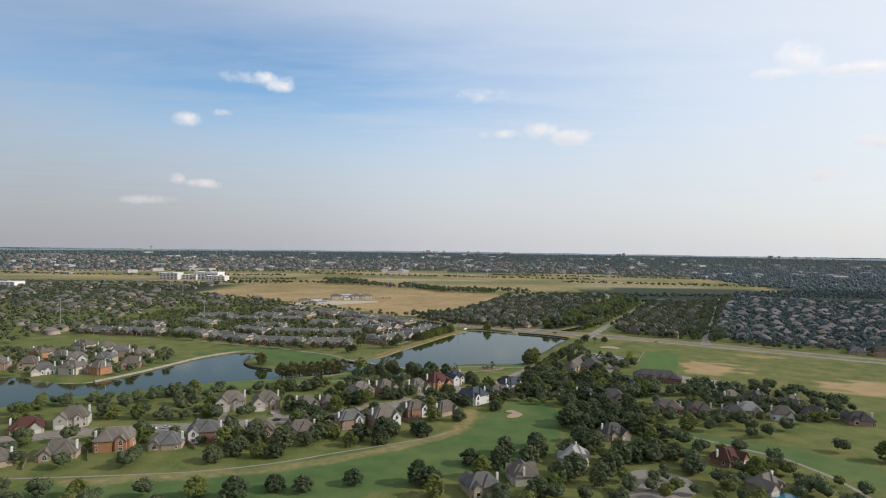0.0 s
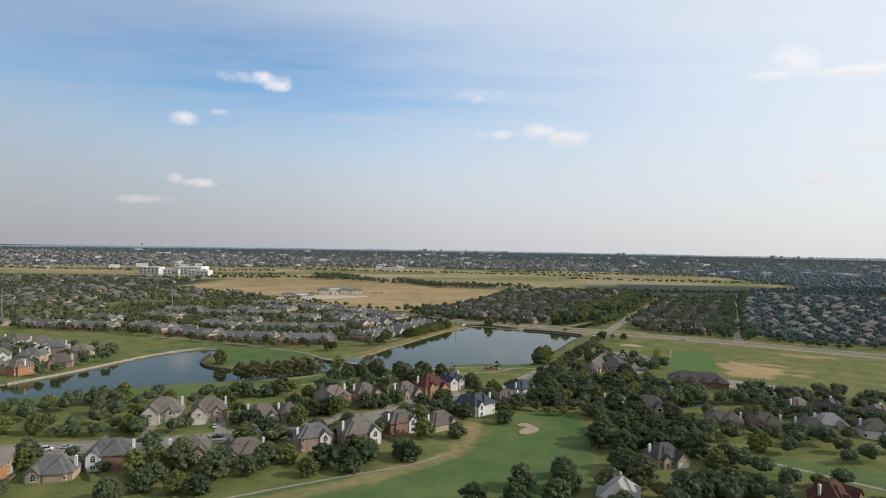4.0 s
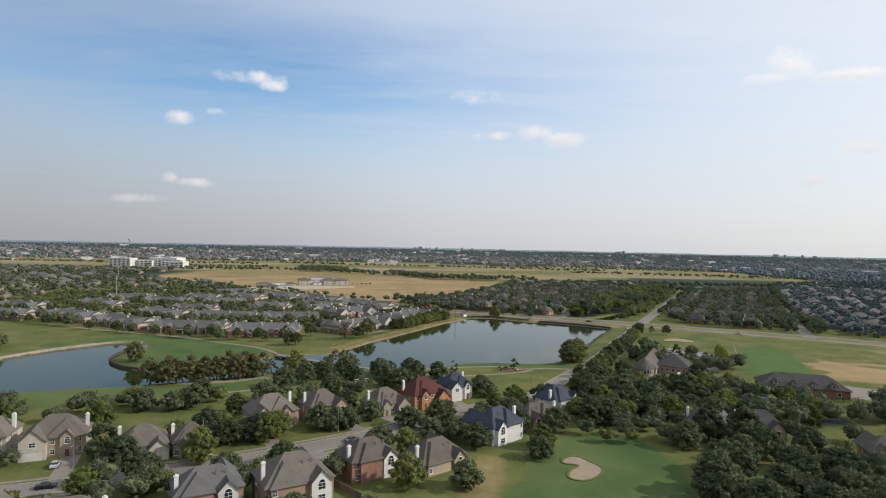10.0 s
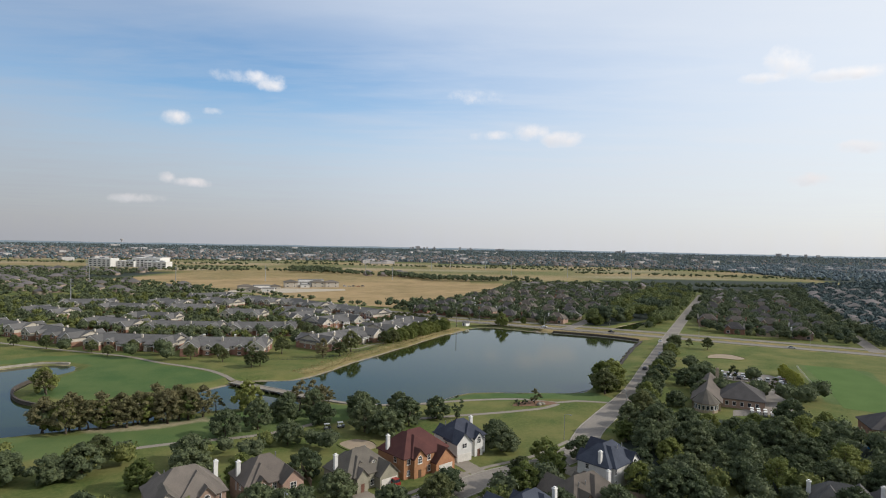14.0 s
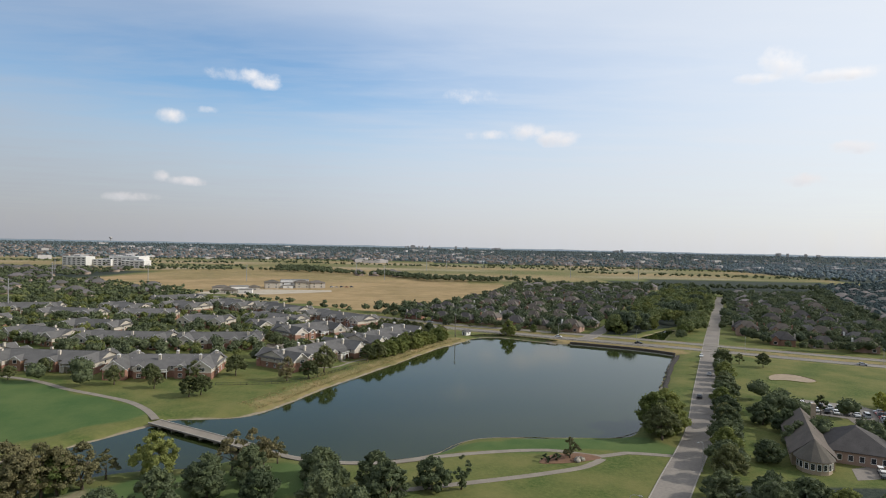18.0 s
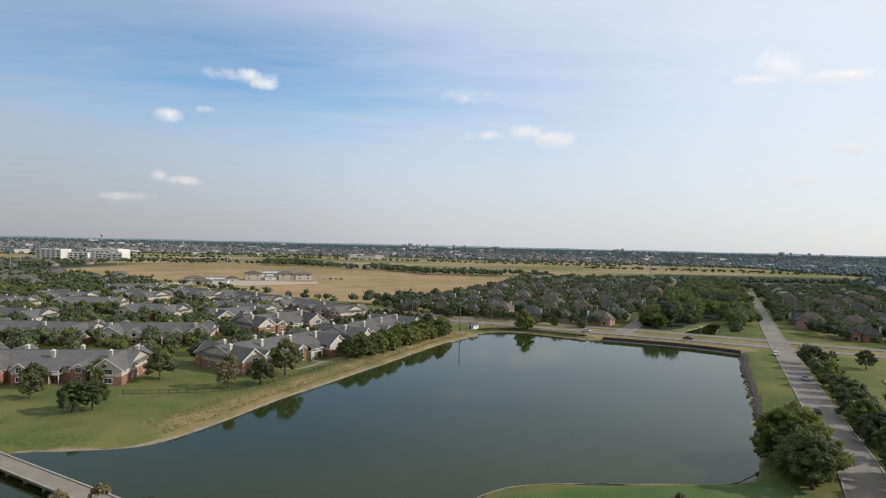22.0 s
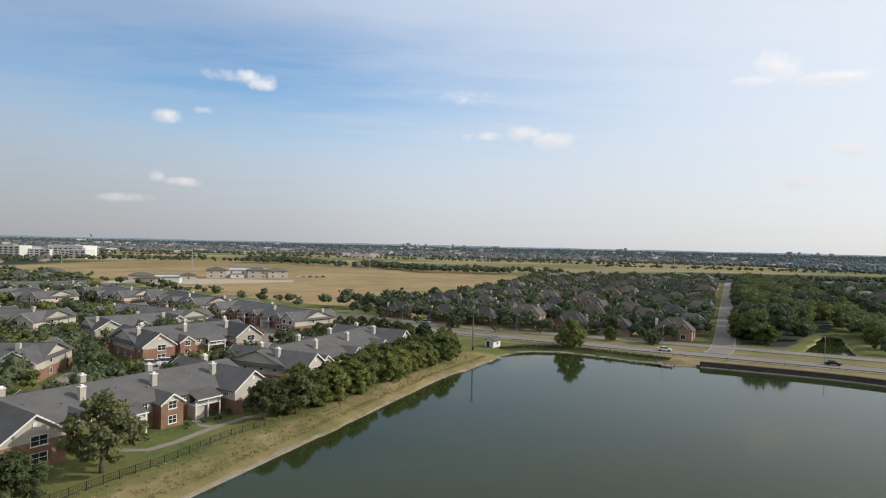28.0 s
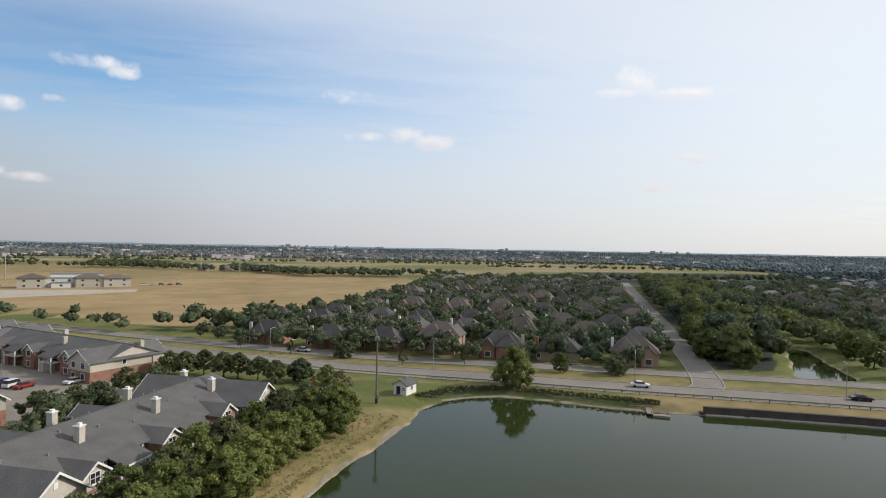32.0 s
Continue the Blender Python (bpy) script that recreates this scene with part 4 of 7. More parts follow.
    for k in range(2 if fine > 1 else 0):
        vx = side * (1.5 + 2.2 * k)
        part("roof_vent", Mesh().tube((vx, y1 * 0.45, h + 0.4 * pitch * d / 2), (vx, y1 * 0.45, h + 0.56 * pitch * d / 2 + 0.9), 0.13, 0.13, 6), M_METAL, ob)
    for k in range(dormers):
        dx = (k - (dormers - 1) / 2) * 4.0
        dm, dr = Mesh(), Mesh()
        gable_wall(dm, dx - 0.9, y0 + 1.2, dx + 0.9, y0 + 3.0, h + 2.0, 0.8)
        gable_roof(dr, dx - 0.9, y0 + 1.2, dx + 0.9, y0 + 3.5, h + 2.0, 0.8, 0.2)
        q = part("dormer", dm, M_w, ob)
        part("dormer_roof", dr, M_r, q)
        window(ob, dx, y0 + 1.18, h + 1.55, 0, 0.9, 1.0, fine=fine > 1)
    return ob


def stand(ob, x, y, turn, r=9.5):
    ob.matrix_basis = pose(x, y, 0, 0, 0, turn)
    KEEP_OUT.append((x, y, r))
    return ob


def facing(x, y, line):
    """The turn, in degrees, that points a front (-y) at the nearest place of a street."""
    k = np.argmin(np.hypot(line[:, 0] - x, line[:, 1] - y))
    a = line[max(k - 2, 0)], line[min(k + 2, len(line) - 1)]
    d = (a[1] - a[0]) / np.linalg.norm(a[1] - a[0])
    n = np.array([-d[1], d[0]])
    to = line[k] - np.array([x, y])
    if n @ to < 0:
        n = -n
    return math.degrees(math.atan2(n[1], n[0])) + 90


HOMES = [
    # x, y, roof, wall, width, depth, storeys, dormers, words
    (-134, 231, "taupe", "cream", 18, 15, 2, 0, "two-storey cream house with a taupe shingle roof"),
    (-113.5, 233.5, "taupe", "tan", 17, 14, 2, 0, "tan two-storey house with steep taupe gables"),
    (-88, 232, "taupe", "white", 14, 13, 1.5, 0, "low house with a white-gabled garage wing"),
    (-76, 236, "brown", "tan", 11, 12, 1.5, 0, "narrow tan house with a brown roof"),
    (-60, 262, "taupe", "pink", 17, 14, 2, 0, "pink-brick two-storey house with a taupe roof"),
    (-45, 271.5, "brown", "pink", 14, 13, 2, 0, "pink-brick house with a steep brown roof"),
    (-24, 281.5, "taupe", "olive", 15, 13, 1.5, 2, "grey-tan house with two white dormers"),
    (-10.5, 292, "red", "orange", 17, 14, 2, 0, "orange-brick house with a dark red roof"),
    (2.5, 305, "navy", "white", 13, 12, 2, 0, "white house with a dark blue-grey roof"),
    (41, 287, "navy", "white", 15, 12, 2, 0, "white two-storey house with a navy shingle roof"),
    (31, 271, "brown", "pink", 17, 12, 1, 0, "single-storey brick house with a brown roof"),
    (15.5, 253.5, "navy", "white", 16, 13, 2, 0, "white house with a navy roof and white chimney"),
    (-4, 228.5, "brown", "tan", 17, 13, 1, 0, "single-storey tan brick house with a brown roof"),
    (-22, 221.5, "brown", "brick", 15, 12, 2, 0, "red-brick house with a white arched gable window"),
    (-38, 206, "taupe", "pink", 18, 15, 2, 0, "large pink-brick house with a steep taupe roof"),
    (-56, 199, "grey", "pink", 16, 12, 2, 0, "pink-brick house with a pale grey roof"),
    (-80, 185, "brown", "tan", 17, 13, 1, 0, "single-storey tan house with a brown roof"),
    (-100.5, 182.5, "taupe", "pink", 16, 14, 1.5, 0, "brick house with a steep taupe roof"),
    (-126, 174, "grey", "brick", 18, 13, 2, 0, "red-brick two-storey house with white bay and grey roof"),
    (-140, 162, "grey", "tan", 17, 13, 1, 0, "single-storey tan house with a grey roof"),
    (-164, 158, "taupe", "orange", 18, 13, 2, 0, "orange-brick house with a taupe roof"),
    (-183, 146, "taupe", "tan", 18, 14, 1, 0, "tan house with a wide taupe roof"),
    (-205, 134, "taupe", "tan", 16, 13, 1, 0, "tan brick house with taupe hip roof"),
    (-207, 193.5, "taupe", "cream", 17, 14, 2, 0, "cream house with white gable and taupe roof"),
    (-224, 181, "red", "orange", 17, 13, 1, 0, "single-storey orange-brick house with red-brown roof"),
    (-252, 172, "brown", "tan", 16, 13, 1, 0, "tan house with a brown hip roof"),
]
EAST_HOMES = [
    (90, 268, "grey", "tan", 15, 12, 1, 0, "house with a pale grey roof among oaks"),
    (106, 266, "dark", "tan", 17, 13, 1, 0, "low house with a dark roof among oaks"),
    (134, 241, "brown", "brick", 17, 12, 1, 1, "low brick house with a bay and brown roof"),
    (152, 238, "brown", "brick", 15, 12, 1, 0, "low brick house with white windows"),
    (170, 232, "dark", "pink", 15, 12, 1, 0, "low house with a dark hip roof"),
    (181, 236, "pale", "tan", 15, 12, 1.5, 0, "house with a pale grey roof facing the golf course"),
    (197, 228, "taupe", "white", 14, 12, 1.5, 0, "white-gabled brick house facing the golf course"),
    (218, 232, "dark", "tan", 15, 12, 1, 0, "low tan house with a dark roof"),
    (238, 222, "dark", "pink", 15, 12, 1, 0, "low brick house with a dark roof"),
    (185, 269, "taupe", "tan", 15, 12, 1, 0, "low tan house with a taupe roof"),
    (202, 268, "dark", "pink", 15, 12, 1, 0, "low brick house with a dark roof"),
    (219, 258, "brown", "tan", 15, 12, 1, 0, "low tan house with a brown roof"),
    (86, 188, "dark", "tan", 14, 12, 1.5, 1, "dark-roofed house hidden by oaks"),
    (58, 150, "pale", "cream", 16, 12, 1.5, 0, "cream house with a pale roof and white chimneys"),
    (31, 129, "taupe", "cream", 15, 12, 1.5, 1, "cream house with taupe gables"),
    (13, 116, "grey", "tan", 15, 12, 1.5, 0, "tan house with grey gables"),
    (131, 155, "red", "brick", 15, 12, 1, 0, "low brick house with a dark red roof"),
    (133, 124, "taupe", "tan", 14, 11, 1, 0, "tan house beside a swimming pool"),
]
WEST_HOMES = [(-352, 326), (-330, 330), (-308, 314), (-288, 316), (-268, 318), (-257, 342), (-284, 352), (-306, 350), (-330, 366), (-352, 372), (-290, 386), (-268, 380), (-312, 402), (-338, 408)]
for i, (x, y, rf, wl, w, d, st, dm, words) in enumerate(HOMES):
    stand(house(rf, wl, w, d, st, i * 7 + 3, words, dormers=dm, group="houses of the home street"), x, y, facing(x, y, HOME_STREET))
for i, (x, y, rf, wl, w, d, st, dm, words) in enumerate(EAST_HOMES):
    stand(house(rf, wl, w, d, st, i * 5 + 1, words, dormers=dm, group="houses by the golf course", fine=1), x, y, [150, 170, 165, 172, 160, 168, 160][i % 7] if i < 9 else [200, 40, 30, 20, 60, 100][(i - 9) % 6])
for i, (x, y) in enumerate(WEST_HOMES):
    rf, wl = ["taupe", "brown", "grey", "taupe"][i % 4], ["pink", "tan", "white", "cream", "orange"][i % 5]
    stand(house(rf, wl, 16, 13, [2, 2, 1.5][i % 3], 40 + i, "%s two-storey house with a %s roof across the pond" % (wl, rf), group="houses across the pond", fine=1), x, y, [200, 190, 30, 175, 160][i % 5])


# ---- apartments ----
def apartment(length, seed, tone="cream", roof="grey", fine=True):
    """A two-storey block along x, its front towards -y, with gabled wings, balconies and chimneys."""
    rng = random.Random(seed)
    ob = thing("apartment_building", "two-storey brick and cream apartment block with grey roof", "apartment building", "apartment blocks west of the lake")
    d, h, pitch, wp = (18.0, 5.0, 0.35, 5.2) if fine else (14.5, 5.2, 0.38, 4.0)
    x0, x1, y0, y1 = -length / 2, length / 2, -d / 2, d / 2
    part("lower_wall", Mesh().box(x0, y0, -0.3, x1, y1, 2.7), M_WALL["brick"], ob, "red brick ground floor")
    part("upper_wall", Mesh().box(x0 + 0.04, y0 + 0.04, 2.7, x1 - 0.04, y1 - 0.04, h), M_WALL[tone], ob, "cream boarded upper floor")
    roofs = Mesh()
    top = gable_roof(roofs, x0, y0, x1, y1, h, pitch, 0.5, "x")
    part("roof", roofs, M_ROOF[roof], ob)
    part("ridge_cap", Mesh().box(x0 - 0.3, -0.16, top - 0.06, x1 + 0.3, 0.16, top + 0.05), M_ROOF[roof], ob)
    for s in (-1, 1):
        g = Mesh().add([(s * (length / 2 - 0.06) + dx, y, z) for dx in (-0.08, 0.0) for y, z in ((y0 + 0.1, h), (y1 - 0.1, h), (0, top - 0.15))], [(0, 2, 1), (3, 4, 5), (0, 3, 5, 2), (2, 5, 4, 1)])
        part("end_gable", g, M_WALL["cream"], ob)
    ew, steep = 8.8, 0.72 if fine else 0.6

    def barge_boards(cx, half, yy, z_eave, z_top, turn=None):
        m = Mesh()
        for q in (-1, 1):
            a, b = (cx + q * half, z_eave), (cx, z_top)
            m.add([(x, yy + dy, z + dz) for dy in (-0.03, 0.05) for (x, z), dz in ((a, 0), (b, 0), (b, -0.3), (a, -0.3))], [(0, 1, 2, 3), (7, 6, 5, 4), (3, 2, 6, 7), (0, 4, 5, 1)])
        o = part("barge_board", m, M_TRIM, ob)
        if turn:
            o.matrix_basis = turn

    for s in (-1, 1):
        cx = s * (length / 2 - ew / 2 + 0.3)
        for back in (0, 1):
            turn = pose(0, 0, 0, 0, 0, 180 * back)
            out = wp if not back else 1.6
            lo, up, rf = Mesh(), Mesh(), Mesh()
            brick_up = 2.75 if (s < 0) == bool(back) or not fine else 4.0
            lo.box(cx - ew / 2, y0 - out, -0.3, cx + ew / 2, y0 + 1, brick_up)
            gable_wall(up, cx - ew / 2 + 0.04, y0 - out + 0.04, cx + ew / 2 - 0.04, y0 + 2, h, steep)
            up.v = [(x, y, max(z, brick_up)) for x, y, z in up.v]
            gable_roof(rf, cx - ew / 2, y0 - out, cx + ew / 2, y0 + 9.0 * d / 19, h, steep, 0.5)
            made = [part("wing_brickwork", lo, M_WALL["brick"], ob), part("wing_boarding", up, M_WALL[tone], ob), part("wing_roof", rf, M_ROOF[roof], ob)]
            if fine:
                made.append(part("gable_vent", Mesh().box(cx - 0.3, y0 - out - 0.04, h + 1.2, cx + 0.3, y0 - out + 0.1, h + 1.9), M_TRIM, ob))
            for o in made:
                o.matrix_basis = turn
            barge_boards(cx, ew / 2 + 0.52, y0 - out - 0.52, h - 0.36, h + ew / 2 * steep + 0.03, turn)
            for z in (1.5, 4.1):
                for dx in ((0.6,) if fine else (-2.2, 1.6)):
                    window(ob, 0, 0, 0, 0, 2.4 if fine else 1.6, 1.6, fine=fine).matrix_basis = turn @ pose(cx + dx, y0 - out - 0.02, z)
            if fine:
                for q in (-1, 1):
                    window(ob, 0, 0, 0, 0, 1.1, 1.5, fine=fine).matrix_basis = turn @ pose(cx + q * (ew / 2 + 0.02), y0 - out / 2, 4.1, 0, 0, 90 * q)
    n = max(1, int((length - 2 * ew) / 7.2))
    for face in (-1, 1):
        turn = pose(0, 0, 0, 0, 0, 0 if face < 0 else 180)
        for k in range(n if face < 0 or fine else 1):
            wx = x0 + ew + (length - 2 * ew) * (k + 0.5) / n
            made = []
            if k % 2 == (0 if face < 0 else 1):
                # a bay under its own small gable, brick to the top on some
                ww, yb = (4.4, y0 - 2.6) if fine else (5.0, y0 - 2.0)
                tall = h - 0.6 if rng.random() < 0.6 else 2.72
                lo, wm, wr = Mesh(), Mesh(), Mesh()
                lo.box(wx - ww / 2, yb, -0.3, wx + ww / 2, y0 + 0.5, tall)
                gable_wall(wm, wx - ww / 2 + 0.03, yb + 0.03, wx + ww / 2 - 0.03, y0 + 1, h - 0.3, 0.66)
                wm.v = [(x, y, max(z, tall)) for x, y, z in wm.v]
                gable_roof(wr, wx - ww / 2, yb, wx + ww / 2, y0 + 3.6, h - 0.3, 0.66, 0.35)
                made += [part("bay_brickwork", lo, M_WALL["brick"], ob), part("bay_boarding", wm, M_WALL["cream"], ob), part("bay_roof", wr, M_ROOF[roof], ob)]
                barge_boards(wx, ww / 2 + 0.37, yb - 0.42, h - 0.58, h - 0.3 + ww / 2 * 0.66 + 0.04, turn)
                for z in (1.4, 4.1):
                    window(ob, 0, 0, 0, 0, 1.7, 1.5, fine=fine).matrix_basis = turn @ pose(wx, yb - 0.02, z)
            else:
                # balconies over porches, under the roof that comes down over them
                bw, yb = 5.6, y0 - 2.6
                ze = h - 2.6 * pitch - 0.5 * pitch
                shed = Mesh().add([(wx + q * bw / 2, y, z + dz) for dz in (0.02, -0.18) for q, y, z in ((-1, y0 + 0.4, h + 0.4 * pitch), (1, y0 + 0.4, h + 0.4 * pitch), (1, yb - 0.5, ze), (-1, yb - 0.5, ze))],
                                  [(3, 2, 1, 0), (4, 5, 6, 7), (3, 7, 6, 2), (0, 4, 7, 3), (2, 6, 5, 1)])
                deck = Mesh().box(wx - bw / 2, yb, 2.55, wx + bw / 2, y0, 2.75)
                rail = Mesh().box(wx - bw / 2, yb, 3.66, wx + bw / 2, yb + 0.09, 3.78).box(wx - bw / 2, yb, 2.82, wx + bw / 2, yb + 0.08, 2.9)
                for j in range(22 if fine else 9):
                    bx = wx - bw / 2 + 0.1 + j * (bw - 0.2) / (21 if fine else 8)
                    rail.box(bx - 0.025, yb + 0.02, 2.9, bx + 0.025, yb + 0.07, 3.66)
                made += [part("balcony_roof", shed, M_ROOF[roof], ob), part("balcony_floor", deck, M_TRIM, ob), part("balcony_railing", rail, M_TRIM, ob, "white balcony railing")]
                made.append(part("porch_wall", Mesh().box(wx - bw / 2 + 0.02, yb + 0.3, -0.3, wx - bw / 2 + (2.1 if fine else 1.8), y0 + 0.1, 2.55).box(wx - 0.1, yb + 0.3, -0.3, wx + 0.1, y0 + 0.1, 2.55), M_WALL["brick" if k % 3 else tone], ob))
                for q in ((-1, 0, 1) if fine else (-1, 1)):
                    px = wx + q * (bw / 2 - 0.14)
                    made.append(part("post", Mesh().box(px - 0.13, yb + 0.01, -0.3, px + 0.13, yb + 0.26, ze + 0.05), M_TRIM, ob))
                if fine:
                    made.append(part("fascia", Mesh().box(wx - bw / 2, yb - 0.53, ze - 0.24, wx + bw / 2, yb - 0.5, ze + 0.02), M_TRIM, ob))
                for q in (-1, 1) if fine else (0,):
                    made.append(part("balcony_door", Mesh().box(wx + q * 1.45 - 0.85, y0 - 0.05, 2.8, wx + q * 1.45 + 0.85, y0 + 0.05, 4.9), M_GLASS, ob))
                    if fine:
                        made.append(part("porch_door", Mesh().box(wx + q * 1.45 - 0.6, y0 - 0.05, 0, wx + q * 1.45 + 0.6, y0 + 0.05, 2.1), M_DOOR, ob))
            for o in made:
                o.matrix_basis = turn
            if k and fine:
                window(ob, 0, 0, 0, 0, 1.1, 1.5, fine=fine).matrix_basis = turn @ pose(x0 + ew + (length - 2 * ew) * k / n, y0 - 0.02, 4.1)
    flues = max(3, n // 2 + 2)
    for k in range(flues):
        cx = x0 + 4.5 + (length - 9) * k / (flues - 1)
        for q in ((-1, 1) if fine else ((-1, 1)[k % 2],)):
            cy = q * d * 0.25
            chimney(ob, cx + q * 2.2, cy, h, top + 0.45, M_WALL["cream"], 1.0, 1.0, fine)
    for k in range(int(length / 5) if fine else 0):
        for q in (-1, 1):
            vy = q * (1.6 + 1.7 * (k % 3))
            part("roof_vent", Mesh().tube((x0 + 3 + 5 * k + q, vy, top - abs(vy) * pitch - 0.1), (x0 + 3 + 5 * k + q, vy, top - abs(vy) * pitch + 0.4), 0.14, 0.12, 6), M_METAL, ob)
    for s in (-1, 1):
        for yy in ((-5.5, -1.5, 3.5) if fine else (-2.5,)):
            for z in (1.5, 4.2):
                window(ob, s * (length / 2 + 0.02), yy, z, 90 * s, 1.1, 1.5, fine=fine)
    return ob


BLOCKS = [(-78.9, 467.1, -52.3, 507.1), (-48.1, 518.7, -26.8, 565.5), (-96, 547, -72, 574), (-142, 517, -101, 524), (-193, 517, -148, 517), (-240, 534, -200, 517), (-172, 594, -142, 590),
          (-228, 618, -192, 624), (-282, 620, -242, 615), (-229, 562, -195, 559), (-134, 617, -98, 600), (-148, 688, -106, 652), (-97, 644, -51, 605), (-192, 706, -155, 682),
          (-196, 461, -149, 459), (-142, 452, -98, 457), (-297, 511, -256, 496), (-246, 489, -204, 468), (-404, 513, -360, 509), (-354, 507, -311, 504), (-222, 682, -190, 668),
          (-262, 664, -226, 650), (-320, 590, -284, 574), (-330, 640, -292, 650), (-256, 716, -220, 742), (-118, 576, -104, 590), (-372, 560, -336, 552)]
BLOCK_PROTO = {}
for i, (xa, ya, xb, yb) in enumerate(BLOCKS):
    L_ = max(30, round(math.hypot(xb - xa, yb - ya) / 6) * 6)
    m = pose((xa + xb) / 2, (ya + yb) / 2, 0, 0, 0, math.degrees(math.atan2(yb - ya, xb - xa)))
    close = i in (0, 1, 2, 15)
    if (L_, close) in BLOCK_PROTO:
        copy_thing(BLOCK_PROTO[L_, close], m)
    else:
        BLOCK_PROTO[L_, close] = apartment(L_, L_, fine=close)
        BLOCK_PROTO[L_, close].matrix_basis = m
    for t in np.linspace(0.0, 1.0, 5):
        KEEP_OUT.append((xa + (xb - xa) * t, ya + (yb - ya) * t, 12.0 if close else 9.5))


# ---- housing north of the main road ----
def fill_houses(poly, du, dv, seed, most, group, words):
    """Rows of houses on the streets' grid inside a polygon."""
    rng = random.Random(seed)
    protos = []
    for k, (rf, wl, st) in enumerate((("brown", "pink", 1.5), ("dark", "tan", 1), ("dark", "brick", 1.5), ("grey", "tan", 1), ("brown", "pink", 2), ("dark", "brick", 1))):
        protos.append(house(rf, wl, 15, 12, st, 90 + k, words % (wl, rf), flue=["white", "brick", "cream"][k % 3], rear_gable=k % 2 == 0, fine=0, group=group))
    poly = np.array(poly, float)
    uv = np.stack([poly @ E1, poly @ E2], 1)
    (u0, v0), (u1, v1) = uv.min(0), uv.max(0)
    spots = []
    v, row = v0 + 9, 0
    while v < v1:
        u = u0 + 8 + (row % 2) * 4
        while u < u1:
            p = E1 * (u + rng.uniform(-1.5, 1.5)) + E2 * (v + rng.uniform(-2, 2))
            if inside(poly, p[:1], p[1:])[0] and off_road(p[0], p[1], 4) and dry_land(p[0], p[1]):
                spots.append((p[0], p[1], math.degrees(GRID) + (0 if row % 2 else 180) + rng.uniform(-6, 6)))
            u += du * rng.uniform(0.92, 1.1)
        v += dv[row % 2]
        row += 1
    spots.sort(key=lambda s: s[1])
    for k, (x, y, a) in enumerate(spots[:most]):
        if k < len(protos):
            protos[k].matrix_basis = pose(x, y, 0, 0, 0, a)
        else:
            copy_thing(protos[rng.randrange(len(protos))], pose(x, y, 0, 0, 0, a))
        KEEP_OUT.append((x, y, 6.0))
    return spots[most:]


NORTH_QUARTER = [(-44, 676), (-20, 650), (40, 618), (88, 596), (98, 602), (168, 745), (252, 930), (302, 1040), (110, 1040), (62, 880), (8, 752)]
EAST_QUARTER = [(196, 562), (262, 528), (300, 600), (360, 730), (470, 960), (340, 940), (262, 745), (200, 640)]
FAR_EAST_QUARTER = [(292, 512), (470, 405), (760, 620), (900, 900), (560, 1060), (440, 850), (346, 650)]
rest_houses = fill_houses(NORTH_QUARTER, 20.5, (35, 24), 5, 85, "houses north of the main road", "%s brick house with a %s hip roof in a dense suburb")
rest_houses += fill_houses(EAST_QUARTER, 20.5, (35, 24), 6, 40, "houses east of the woods", "%s house with a %s roof under mature trees")
rest_houses += fill_houses(FAR_EAST_QUARTER, 21, (36, 25), 7, 18, "houses of the eastern quarter", "%s house with %s roof half hidden by trees")

# ---- trees near the path ----
def grove(kinds, flat, group, scale=1.0, jitter=1.0):
    """Trees at x, y, x, y...; the kinds take turns."""
    for i in range(0, len(flat), 2):
        x, y = flat[i] + tree_rng.uniform(-jitter, jitter), flat[i + 1] + tree_rng.uniform(-jitter, jitter)
        if clear(x, y, -2.5):
            plant(kinds[(i // 2) % len(kinds)], x, y, scale, group)


def infill(kinds, flat, group, scale=1.0, apart=6.0, gap=-2.5):
    """Trees at x, y, x, y... where none stands yet."""
    for i in range(0, len(flat), 2):
        x, y = flat[i], flat[i + 1]
        if clear(x, y, gap) and off_road(x, y, -2) and all((x - a) ** 2 + (y - b) ** 2 > apart ** 2 for a, b in PLANTED):
            plant(kinds[(i // 2) % len(kinds)], x, y, scale, group)


grove(["oak", "oak_tall", "oak", "bright"], [-161, 221, -190, 252, -181, 259, -171, 263, -155, 261, -132, 270, -123, 270, -145, 227, -119, 213, -98, 230, -78, 213, -70, 227, -68, 243, -62, 270, -43, 258, -85, 200, 
      -46, 176.5, -36, 175, -18, 189, -11, 213, -114, 180, -99, 170, -84, 173, -113, 166, -33, 190], "yard trees of the home street")
grove(["oak", "oak", "bright", "oak_tall"], [-252, 210, -236, 228, -246, 219, -201, 212, -194, 224, -157, 232, -139, 245, -120, 264, -99, 276, -162, 178, -107, 168, -82, 160, -146, 142, -173, 131, -240, 200, -216, 212, -212, 160,
      -192, 166, -178, 206, -150, 204, -134, 206, -88, 222, -112, 252, -230, 148, -246, 156], "yard trees of the home street", 0.95)
grove(["oak", "oak_tall", "bright"], [-179, 104, -161, 101, -147, 104, -137, 98, -121, 104, -102, 106, -85, 103, -14, 121, -7, 110, -200, 112, -190, 96, -215, 108], "oaks along the fairway", 0.95)
grove(["oak"], [-72, 114, -60, 112, -41, 120, -8, 122, -72, 167, -35, 172, -15, 186, -82, 150], "single oaks on the fairway", 0.85)
